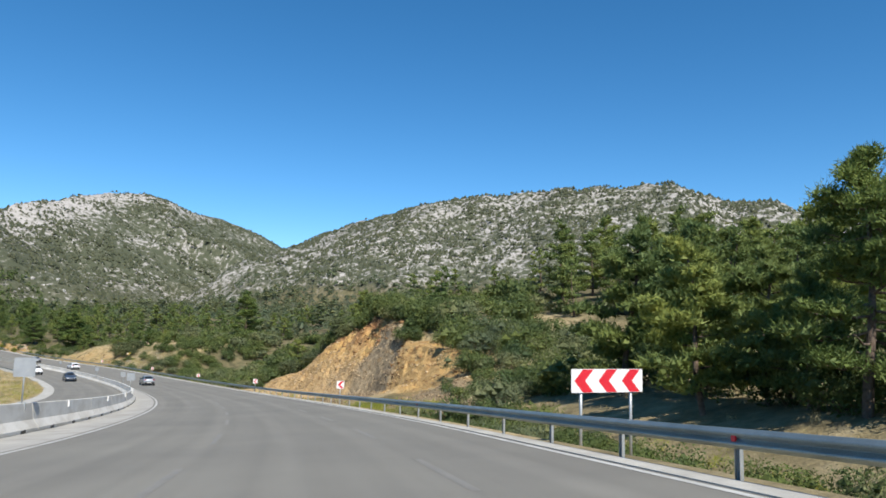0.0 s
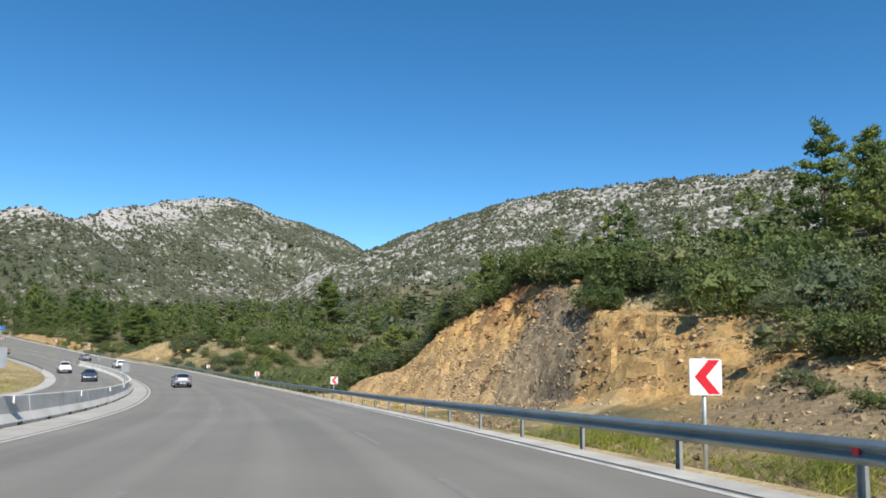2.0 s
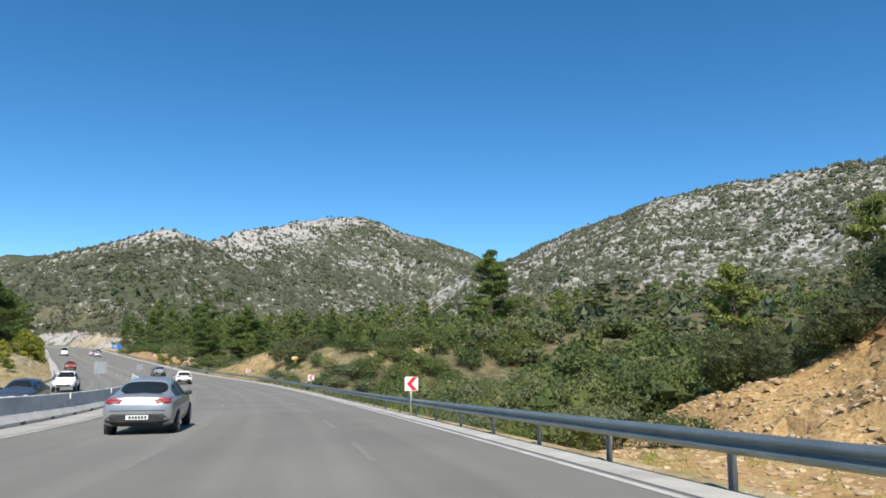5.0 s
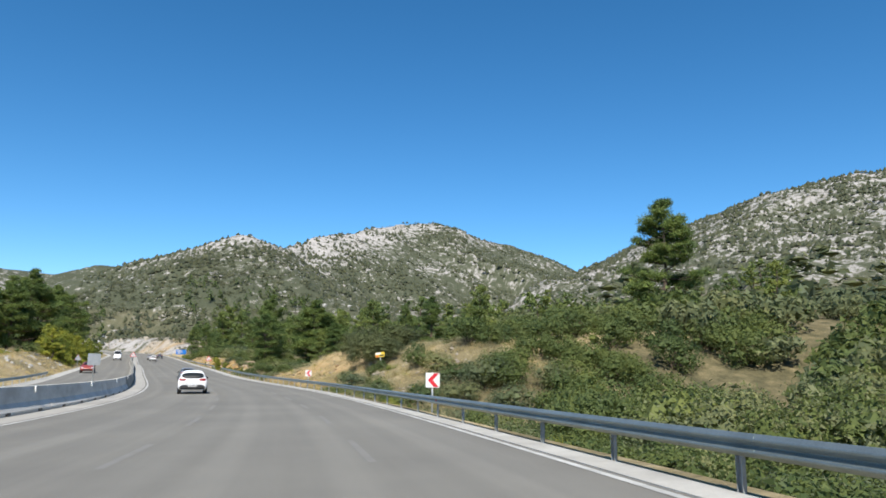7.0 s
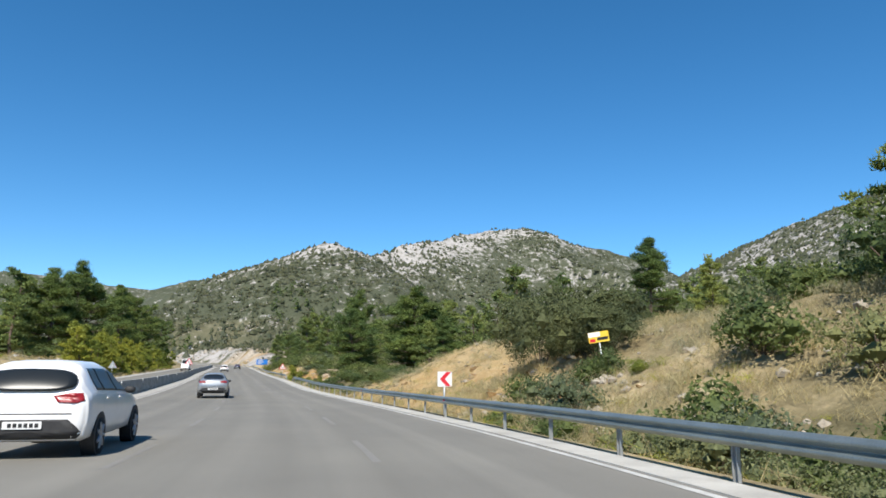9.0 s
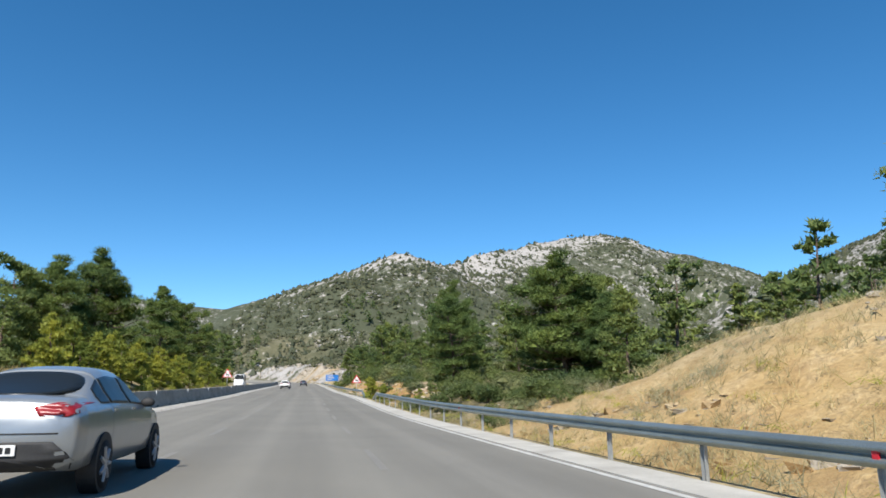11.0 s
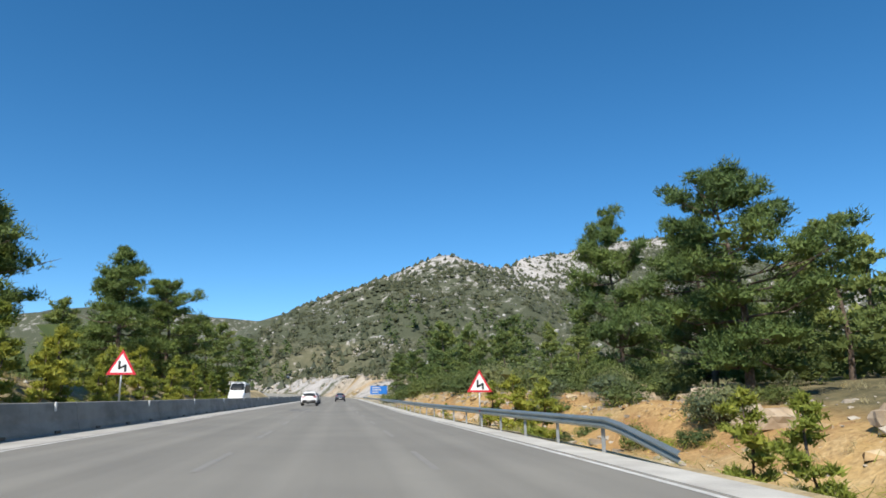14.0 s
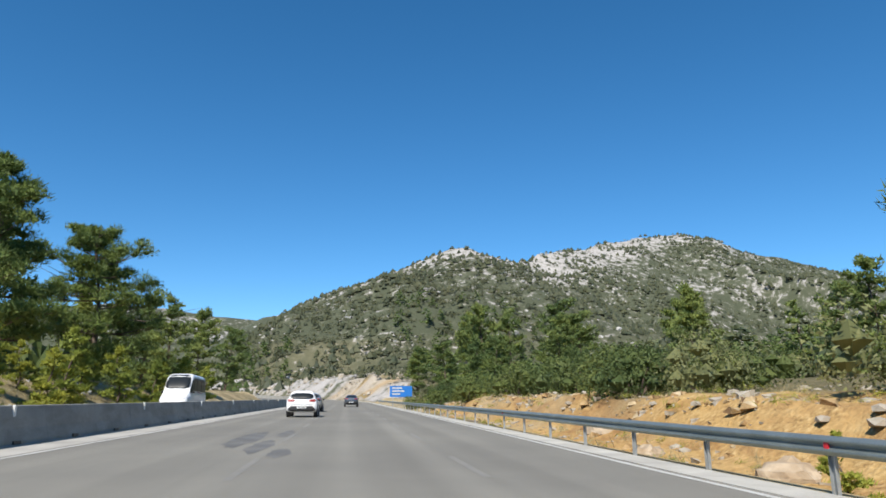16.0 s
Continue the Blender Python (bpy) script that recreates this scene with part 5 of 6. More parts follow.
pts, q = spots(13000, 52, 142, 8.0, 28, 31, lambda s, d, x, y, z: 0.75 * smooth(90, 98, s) * (1 - smooth(24, 28, d)) + 0.12)
sz = 0.08 + 0.36 * q.uniform(0, 1, len(pts)) ** 3
scatter("rubble", stone(1), np.c_[pts, sz, sz], ROCK, "loose ochre rubble at the foot of the cutting", "rubble")
pts, q = spots(2600, 205, 440, 8.2, 22, 32, lambda s, d, x, y, z: 0.75 * smooth(265, 280, s) + 0.2)
sz = 0.1 + 0.45 * q.uniform(0, 1, len(pts)) ** 5
scatter("rubble", stone(2), np.c_[pts, sz * 1.2, sz], EARTHY, "scattered limestone blocks on the verge", "rubble")
pts, q = spots(560, 196, 224, 9.5, 19, 36, lambda s, d, x, y, z: smooth(-0.1, 0.4, fbm(s / 3, d / 3, 3, 73)))
sz = 0.12 + 0.4 * q.uniform(0, 1, len(pts)) ** 2
scatter("rubble", stone(9), np.c_[pts, sz, sz], EARTHY, "weathered broken stones in the dry grass", "rubble")
pts, q = spots(800, 250, 420, -30, -18.8, 33, lambda s, d, x, y, z: 0.6 + 0 * s)
sz = 0.15 + 0.6 * q.uniform(0, 1, len(pts)) ** 3
scatter("rubble", stone(3), np.c_[pts, sz, sz], LIMESTONE, "pale stones on the bank beyond the far carriageway", "rubble")
def dark_band(s, d):
    lean = s - 1.05 * (d - 15)
    return np.maximum(smooth(77, 79, lean) * (1 - smooth(87.5, 89, lean)), 0.6 * smooth(47, 50, s) * (1 - smooth(66, 70, s)) * smooth(11, 15, d) * (1 - smooth(22, 24, d)))


def slab(seed, a, b):
    """An angular block tipped over."""
    m = np.array(pose(0, 0, 0, a, b, 0).to_3x3())
    return block(seed) @ m.T


for k in range(4):
    pts, q = spots(4200, 64, 142, 11.5, 33, 61 + k, lambda s, d, x, y, z: (1 - dark_band(s, d)) * (0.05 + 0.3 * smooth(0.0, 0.4, fbm(s / 5, d / 4, 3, 71)) + 0.6 * smooth(90, 96, s) * smooth(17, 20, d) * (1 - smooth(23, 27, d))))
    sz = 0.05 + 0.26 * q.uniform(0, 1, len(pts)) ** 4
    scatter("cut_rock", slab(21 + k, 25 * k - 30, 18 - 14 * k), np.c_[pts - np.array([0, 0, 0.06]), sz * 1.3, sz * q.uniform(0.5, 1.0, len(pts))], BROKEN, "broken ochre rock jutting from the cutting", "rock")
for k in range(3):
    pts, q = spots(15000, 46, 116, 9.0, 33, 65 + k, lambda s, d, x, y, z: dark_band(s, d) * (0.35 + 0.65 * smooth(-0.2, 0.3, fbm(s / 3, d / 3, 3, 72))))
    sz = 0.08 + 0.24 * q.uniform(0, 1, len(pts)) ** 3
    scatter("cut_rock", slab(25 + k, 50 - 20 * k, 35 + 15 * k), np.c_[pts - np.array([0, 0, 0.05]), sz * 0.8, sz * q.uniform(0.7, 1.2, len(pts))], SHARDS, "fractured dark rock rib in the cutting", "rock")
for k in range(2):
    pts, q = spots(2600, 92, 132, 23, 33, 91 + k, lambda s, d, x, y, z: 0.75 * smooth(25, 28, d) * smooth(-0.2, 0.3, fbm(s / 3, d / 3, 3, 88)))
    sz = 0.15 + 0.55 * q.uniform(0, 1, len(pts)) ** 3
    scatter("cut_rock", slab(61 + k, 30 - 40 * k, 20), np.c_[pts - np.array([0, 0, 0.12]), sz, sz * q.uniform(0.6, 1.1, len(pts))], RUSTY, "rusty broken rock along the rim of the cutting", "rock")
for k in range(2):
    pts, q = spots(2600, 296, 440, 7.8, 15.5, 81 + k, lambda s, d, x, y, z: 0.15 + 0.6 * smooth(-0.1, 0.4, fbm(s / 4, d / 3, 3, 79)))
    sz = 0.06 + 0.34 * q.uniform(0, 1, len(pts)) ** 4
    scatter("bank_rock", slab(41 + k, 20 - 30 * k, 12), np.c_[pts - np.array([0, 0, 0.04]), sz * 1.3, sz], (BROKEN, EARTHY)[k], "pale and ochre rocks in the earth bank", "rock")
for k in range(2):
    pts, q = spots(1500, 208, 262, 9, 19, 141 + k, lambda s, d, x, y, z: (0.2 + 0.8 * (1 - smooth(12, 17, d))) * smooth(-0.1, 0.35, fbm(s / 4, z / 0.7, 3, 95)))
    sz = 0.1 + 0.5 * q.uniform(0, 1, len(pts)) ** 3
    scatter("bank_rock", slab(81 + k, 10 * k - 5, 6), np.c_[pts - np.array([0, 0, 0.1]), sz * 0.9, sz * q.uniform(0.5, 1.0, len(pts))], (BROKEN, EARTHY)[k], "ochre and grey rock ledges in the grassy knoll", "rock")
# flat-lying beds that step out of the steep face
for k in range(3):
    pts, q = spots(2600, 62, 90, 20.5, 29, 131 + k, lambda s, d, x, y, z: (1 - dark_band(s, d)) * smooth(21, 22.5, d) * (1 - smooth(27, 29, d)) * smooth(-0.25, 0.3, fbm(s / 3, z / 0.5, 3, 93)))
    sz = 0.12 + 0.4 * q.uniform(0, 1, len(pts)) ** 4
    scatter("cut_rock", slab(71 + k, 6 * k - 5, 4), np.c_[pts - np.array([-0.05, 0, 0.14]), sz * 1.1, sz * q.uniform(0.4, 0.8, len(pts))], (BROKEN, RUSTY, BROKEN)[k], "bedded rusty rock stepping out of the cutting", "rock")
pts, q = spots(900, -20, 420, -7.79, -7.3, 37, lambda s, d, x, y, z: 0.2 + 0.8 * smooth(0.0, 0.5, fbm(s / 5, d, 3, 75)))
pts[:, 2] += 0.12
sz = 0.02 + 0.1 * q.uniform(0, 1, len(pts)) ** 3
scatter("rubble", stone(6), np.c_[pts, sz, sz], LIMESTONE, "gravel and grit gathered along the median barrier", "rubble")
# crags standing out of the hills
pts, q = spots(24000, -40, 1120, -80, 800, 34, lambda s, d, x, y, z: (smooth(60, 0, dist_to(x, y, RIDGE_LEFT)) * (1 - smooth(560, 650, x)) + 0.16 * np.maximum(smooth(220, 320, d), smooth(620, 680, s))) * smooth(-0.1, 0.5, fbm(x / 35, y / 35, 3, 55)))
sz = 0.9 + 3.6 * q.uniform(0, 1, len(pts)) ** 2.5
scatter("crag", stone(4), np.c_[pts, sz, sz * q.uniform(0.8, 1.5, len(pts))], LIMESTONE, "weathered grey limestone outcrops on the hills", "rock")


pts, q = spots(2400, 530, 780, -70, 120, 38, lambda s, d, x, y, z: smooth(0.05, 0.5, fbm(x / 22, y / 22, 3, 56)) * smooth(20, 30, np.abs(d + 7 + np.clip(s - 480, 0, 200) ** 2 / 460)))
sz = 0.8 + 2.4 * q.uniform(0, 1, len(pts)) ** 2
scatter("crag", stone(8), np.c_[pts, sz, sz * q.uniform(0.7, 1.3, len(pts))], LIMESTONE, "pale limestone ledges at the foot of the far hill", "rock")


def far_cut(s, d, x, y, z):
    bs, bd, _ = bend_of(x, y)
    return smooth(8.5, 11, bd) * (1 - smooth(22, 34, bd)) * smooth(505, 520, bs) * (1 - smooth(665, 685, bs)) * smooth(-0.2, 0.3, fbm(x / 8, y / 8, 3, 57))


for k in range(2):
    pts, q = spots(5000, 480, 680, -110, 60, 84 + k, far_cut)
    sz = 0.4 + 1.5 * q.uniform(0, 1, len(pts)) ** 2.5
    scatter("crag", slab(51 + k, 15 + 20 * k, 10), np.c_[pts - np.array([0, 0, 0.2]), sz, sz * q.uniform(0.6, 1.3, len(pts))], EARTHY, "pale limestone faces of the cutting past the bend", "rock")


def tuft(seed, blades=16):
    r = np.random.default_rng(seed)
    c = np.c_[r.normal(0, 0.22, (blades, 2)), np.full(blades, 0.28)]
    out = np.c_[r.normal(0, 0.24, (blades, 2)), np.ones(blades)]
    return slivers(c, out, r.uniform(0.45, 0.8, blades), np.full(blades, 0.024), r)


pts, q = spots(4800, 194, 262, 8.5, 26, 44, lambda s, d, x, y, z: (0.25 + 0.75 * smooth(-0.3, 0.2, fbm(s / 4, d / 4, 3, 74))) * (1 - 0.75 * smooth(220, 232, s)))
sz = q.uniform(0.45, 1.0, len(pts))
scatter("dry_grass", tuft(4, 22), np.c_[pts, sz * 1.2, sz], STRAW, "tall straw-coloured grass over the stony knoll", "grass")
pts, q = spots(9000, -20, 420, 7.7, 30, 41, lambda s, d, x, y, z: 0.25 + 0.75 * smooth(196, 208, s) * (1 - smooth(258, 270, s)) + 0.4 * (1 - smooth(8.2, 10, d)) - 0.25 * smooth(66, 74, s) * (1 - smooth(130, 140, s)))
sz = q.uniform(0.3, 0.75, len(pts))
scatter("dry_grass", tuft(1), np.c_[pts, sz * 1.2, sz], STRAW, "dry straw-coloured grass on the verge", "grass")
pts, q = spots(5000, 0, 420, -34, -18.2, 42, lambda s, d, x, y, z: 0.8 + 0 * s)
sz = q.uniform(0.5, 1.1, len(pts))
scatter("dry_grass", tuft(2), np.c_[pts, sz * 1.2, sz], STRAW, "dry grass beyond the far carriageway", "grass")
pts, q = spots(3600, 20, 150, -40, -18.4, 45, lambda s, d, x, y, z: 0.3 + 0.7 * smooth(-0.2, 0.3, fbm(x / 6, y / 6, 3, 76)))
sz = q.uniform(0.5, 1.0, len(pts))
scatter("green_weeds", tuft(5, 12), np.c_[pts, sz * 1.4, sz * 0.8], BRIGHT, "yellow-green weeds among the dry grass", "weeds")
pts, q = spots(700, 52, 74, 8.6, 16, 46, lambda s, d, x, y, z: 0.2 + 0.8 * smooth(-0.2, 0.3, fbm(s / 3, d / 3, 3, 94)))
sz = q.uniform(0.6, 1.3, len(pts))
scatter("green_weeds", tuft(6, 20), np.c_[pts, sz * 1.1, sz], BRIGHT, "tall yellow-green weeds behind the guard rail", "weeds")
pts, q = spots(2600, -20, 420, 7.9, 16, 43, lambda s, d, x, y, z: 0.45 + 0 * s)
sz = q.uniform(0.4, 0.95, len(pts))
scatter("green_weeds", tuft(3, 18), np.c_[pts, sz * 1.3, sz * 0.8], BRIGHT, "green weeds under the guard rail", "weeds")


# ---- signs ----
def plate_mesh(name, outline, thick, mat, y=0.0, bevel=0.0):
    """A flat plate in the x-z plane with thickness, its front at -y."""
    bm = bmesh.new()
    f = bm.faces.new([bm.verts.new((x, y, z)) for x, z in outline])
    bmesh.ops.recalc_face_normals(bm, faces=[f])
    ext = bmesh.ops.extrude_face_region(bm, geom=[f])
    bmesh.ops.translate(bm, verts=[v for v in ext["geom"] if isinstance(v, bmesh.types.BMVert)], vec=(0, thick, 0))
    bmesh.ops.recalc_face_normals(bm, faces=bm.faces[:])
    return mesh_of(name, bm, mat)


def pole_mesh(height, radius=0.038):
    bm = bmesh.new()
    tube(bm, (0, 0, -0.8), (0, 0, height), radius, radius, 10)
    return mesh_of("pole", bm, ZINC_POST, True)


def rect(x0, x1, z0, z1, r=0.04):
    out = []
    for cx, cz, a0 in ((x1 - r, z1 - r, 0), (x0 + r, z1 - r, 90), (x0 + r, z0 + r, 180), (x1 - r, z0 + r, 270)):
        for k in range(4):
            a = radians(a0 + 30 * k)
            out.append((cx + r * math.cos(a), cz + r * math.sin(a)))
    return out


def arrow(x0, x1, z0, z1, w):
    """A chevron that points to -x."""
    zm = (z0 + z1) / 2
    return [(x0, zm), (x1 - w, z1), (x1, z1), (x0 + w, zm), (x1, z0), (x1 - w, z0)]


def face(s):
    """Turn that shows a plate's front to traffic coming up the road."""
    return float(heading(s))


def stand(ob, s, d, z=None, turn=0.0):
    x, y = at(s, d)
    ob.matrix_basis = pose(float(x), float(y), float(road_z(s, d)) if z is None else z, 0, 0, face(s) + turn)
    return ob


def curve_marker(s, d, low):
    ob = tagged(new("curve_marker"), "white square curve marker with a red chevron behind the guard rail", "road sign", "curve markers")
    panel = part("panel", plate_mesh("panel", rect(-0.29, 0.29, low, low + 0.58), 0.012, WHITE_SHEET), ob)
    part("chevron", plate_mesh("chevron", arrow(-0.2, 0.25, low + 0.02, low + 0.56, 0.2), 0.003, RED_SHEET, -0.005), panel, "red chevron")
    part("backing", plate_mesh("backing", rect(-0.285, 0.285, low + 0.005, low + 0.575), 0.004, SIGN_BACK, 0.014), ob)
    part("pole", pole_mesh(low + 0.6), ob, m=pose(0, 0.06, 0))
    return stand(ob, s, d, turn=0)


for x, y, low in ((34.75, 41.35, 0.98), (53.75, 81.6, 0.9), (65.9, 118.4, 0.92), (76.1, 157.5, 0.88), (81.1, 197.4, 1.0)):
    curve_marker(*sd_of(x, y), low + 0.08)
board = tagged(new("chevron_board"), "long white chevron board with three red arrows on two posts", "road sign")
panel = part("panel", plate_mesh("panel", rect(-1.0, 1.0, 1.1, 1.64, 0.03), 0.015, WHITE_SHEET), board)
for x in (-0.92, -0.26, 0.4):
    part("chevron", plate_mesh("chevron", arrow(x, x + 0.52, 1.11, 1.63, 0.29), 0.003, RED_SHEET, -0.005), panel, "red chevron")
for x in (-0.7, 0.7):
    part("pole", pole_mesh(1.6), board, m=pose(x, 0.07, 0))
stand(board, *sd_of(14.86, 8.06), turn=10)


def warning_sign(s, d, base, label, back=False):
    ob = tagged(new("warning_sign"), label, "road sign", "bend warning signs")
    h = 1.1
    tri = [(-0.635, base), (0.635, base), (0.0, base + h)]
    inner = [(-0.48, base + 0.09), (0.48, base + 0.09), (0.0, base + h - 0.18)]
    rim = part("rim", plate_mesh("rim", tri, 0.012, RED_SHEET), ob, "red triangular border")
    part("panel", plate_mesh("panel", inner, 0.003, WHITE_SHEET, -0.005), rim, "white triangle")
    up = base - 1.5
    bm = bmesh.new()
    pts = [(0.17, 1.63), (0.16, 1.9), (-0.1, 1.77), (-0.1, 2.1)]
    for a, b in zip(pts[:-1], pts[1:]):
        tube(bm, (a[0], -0.008, a[1] + up), (b[0], -0.008, b[1] + up), 0.048, 0.048, 8)
    for x, z in pts[1:3]:
        tube(bm, (x, -0.03, z + up), (x, 0.014, z + up), 0.048, 0.048, 10)
    for v in bm.verts:
        v.co.y = -0.008 + (v.co.y + 0.008) * 0.04
    part("bend_symbol", mesh_of("bend_symbol", bm, BLACK_SHEET), rim, "black double bend")
    part("backing", plate_mesh("backing", [(-0.62, base + 0.008), (0.62, base + 0.008), (0, base + h - 0.015)], 0.004, SIGN_BACK, 0.014), ob)
    part("pole", pole_mesh(base + 0.8), ob, m=pose(0, 0.06, 0))
    return stand(ob, s, d, turn=180 if back else -3)


warning_sign(*sd_of(84.2, 304.5), 1.45, "red and white triangular bend warning sign behind the guard rail")
left_sign = warning_sign(317.3, -8.17, 2.15, "red and white triangular bend warning sign on the median barrier")
for ob in left_sign.children:
    if ob.name.startswith("pole"):
        ob.scale.z = 0.62
        ob.location.z = 1.1
warning_sign(301, -18.2, 1.5, "bare back of a triangular sign by the far carriageway", True)


def barrier_sign(s):
    ob = tagged(new("median_sign"), "bare grey back of a square sign on the median barrier", "road sign", "signs on the barrier")
    part("panel", plate_mesh("panel", rect(-0.34, 0.34, 1.95, 2.63), 0.012, SIGN_BACK), ob)
    bm = bmesh.new()
    tube(bm, (0, 0.04, 0.95), (0, 0.04, 2.6), 0.03, 0.03, 10)
    part("pole", mesh_of("pole", bm, ZINC_POST, True), ob)
    bm = bmesh.new()
    box(bm, -0.12, 0.12, -0.09, 0.14, 0.6, 1.05, 0.01)
    part("clamp", mesh_of("clamp", bm, ZINC_POST), ob)
    return stand(ob, s, -8.17, turn=12)


for s in (27, 68, 109, 150, 191):
    barrier_sign(s)

blue = tagged(new("direction_sign"), "blue direction sign with white lines of lettering on two posts", "road sign")
bz = -5.5
panel = part("panel", plate_mesh("panel", rect(-1.95, 1.95, 0, 1.9, 0.08), 0.02, BLUE_SHEET), blue)
for z, x0, x1 in ((1.42, -1.55, 0.2), (0.9, -1.55, 0.6), (0.38, -1.55, -0.1)):
    part("letter_bar", plate_mesh("letter_bar", rect(x0, x1, z, z + 0.24, 0.03), 0.003, PAINT, -0.005), panel, "white lettering bar")
for x in (-1.4, 1.4):
    bm = bmesh.new()
    tube(bm, (x, 0.08, -3.6), (x, 0.08, 1.8), 0.06, 0.06, 10)
    part("pole", mesh_of("pole", bm, ZINC_POST, True), blue)
stand(blue, *sd_of(88.2, 434.9), bz, -4)

yellow = tagged(new("notice_board"), "small yellow and white notice board among the bushes", "sign")
panel = part("panel", plate_mesh("panel", rect(-0.55, 0.55, 0, 0.55, 0.02), 0.015, YELLOW_SHEET), yellow)
part("header", plate_mesh("header", rect(-0.54, 0.1, 0.3, 0.54, 0.02), 0.003, WHITE_SHEET, -0.005), panel, "white header strip")
part("print", plate_mesh("print", rect(-0.1, 0.5, 0.1, 0.26, 0.02), 0.003, BLACK_SHEET, -0.005), panel, "dark printed band")
part("print", plate_mesh("print", rect(-0.5, -0.2, 0.05, 0.2, 0.02), 0.003, RED_SHEET, -0.005), panel, "red printed mark")
put(BUSHES[0], 88.2, 197.3, 0.75, 33)
bm = bmesh.new()
tube(bm, (0, 0.05, -3.4), (0, 0.05, 0.5), 0.04, 0.04, 8)
part("pole", mesh_of("pole", bm, ZINC_POST, True), yellow)
yellow.matrix_basis = pose(88.6, 198.3, -7.95, 0, -9, -14)
yellow.scale = (0.85, 0.85, 0.85)

# guard rail of the far carriageway, on its outer edge
far_rail = tagged(new("guard_rail"), "grey steel guard rail on the far carriageway's edge", "guard rail")
FAR_BEAM = [(-17.75 - (d - RAIL_D), h) for d, h in BEAM][::-1]
for s in np.arange(186, 246, 4.0):
    part("beam", sweep("beam", s, s + 4.05, FAR_BEAM, 0.1, ZINC, 1.3), far_rail)
    x, y = at(s + 2, -17.8)
    part("post", POST_MESH, far_rail, m=pose(float(x), float(y), float(road_z(s + 2, -17.8)) + 0.08, 0, 0, face(s) - 90))


# ---- vehicles ----
def glass_material():
    mat, nt, b = material("dark_car_glass", 0.32, 0, 0.3)
    b.inputs["Base Color"].default_value = (0.012, 0.015, 0.017, 1)
    return mat


def car_paint(name, col, metal=0.0):
    mat, nt, b = material(name, 0.3, metal, 0.5)
    n = noise_of(nt, 3, 4, 0.6, coords(nt))
    nt.links.new(ramp(nt, n, [(0.3, tuple(c * 0.9 for c in col)), (0.7, col)]), b.inputs["Base Color"])
    b.inputs["Coat Weight"].default_value = 0.4
    return mat


CAR_GLASS = glass_material()
TYRE = rough_paint("tyre_rubber", (0.012, 0.012, 0.012), (0.03, 0.03, 0.03), 6, 0.9, 0, 0.004)
ALLOY = rough_paint("wheel_alloy", (0.35, 0.36, 0.37), (0.5, 0.5, 0.51), 6, 0.4, 0.6, 0)
TRIM = rough_paint("black_plastic", (0.015, 0.015, 0.016), (0.03, 0.03, 0.03), 5, 0.7, 0, 0.002)
LAMP_RED = rough_paint("red_lamp_lens", (0.2, 0.008, 0.012), (0.3, 0.015, 0.018), 9, 0.35, 0, 0)
LAMP_CLEAR = rough_paint("clear_lamp_lens", (0.55, 0.56, 0.57), (0.7, 0.7, 0.7), 9, 0.15, 0, 0)

# sections from back to front: place, half width, sill, shoulder, roof, half width of the roof
HATCH = [(-2.03, 0.72, 0.42, 0.74, 0.80, 0.58), (-2.0, 0.80, 0.34, 0.85, 0.95, 0.64), (-1.93, 0.84, 0.29, 0.92, 1.09, 0.655), (-1.8, 0.858, 0.26, 0.955, 1.24, 0.645), (-1.6, 0.866, 0.25, 0.975, 1.405, 0.615), (-1.4, 0.868, 0.25, 0.975, 1.44, 0.595), (-0.9, 0.868, 0.25, 0.96, 1.455, 0.57), (-0.3, 0.868, 0.25, 0.945, 1.455, 0.57), (0.35, 0.865, 0.25, 0.93, 1.37, 0.56), (1.1, 0.86, 0.26, 0.9, 0.99, 0.64), (1.6, 0.82, 0.28, 0.8, 0.87, 0.58), (1.93, 0.73, 0.32, 0.68, 0.74, 0.5), (2.03, 0.6, 0.38, 0.6, 0.65, 0.42)]
SEDAN = [(-2.24, 0.72, 0.44, 0.78, 0.86, 0.6), (-2.18, 0.80, 0.35, 0.92, 1.01, 0.66), (-1.95, 0.838, 0.29, 0.95, 1.06, 0.67), (-1.6, 0.845, 0.27, 0.95, 1.07, 0.66), (-1.0, 0.857, 0.25, 0.95, 1.36, 0.57), (-0.6, 0.86, 0.25, 0.95, 1.42, 0.555), (0.1, 0.86, 0.25, 0.935, 1.41, 0.55), (0.5, 0.86, 0.25, 0.92, 1.31, 0.56), (1.1, 0.855, 0.26, 0.9, 0.99, 0.64), (1.7, 0.81, 0.28, 0.82, 0.88, 0.58), (2.12, 0.72, 0.32, 0.68, 0.74, 0.5), (2.24, 0.6, 0.38, 0.6, 0.64, 0.44)]
VAN = [(-2.95, 0.90, 0.42, 1.4, 2.48, 0.80), (-2.85, 0.96, 0.34, 1.4, 2.56, 0.84), (0.9, 0.97, 0.34, 1.4, 2.6, 0.84), (1.35, 0.97, 0.34, 1.35, 2.4, 0.82), (2.15, 0.95, 0.34, 1.2, 1.34, 0.8), (2.75, 0.88, 0.36, 0.98, 1.08, 0.72), (2.92, 0.76, 0.44, 0.8, 0.86, 0.6)]
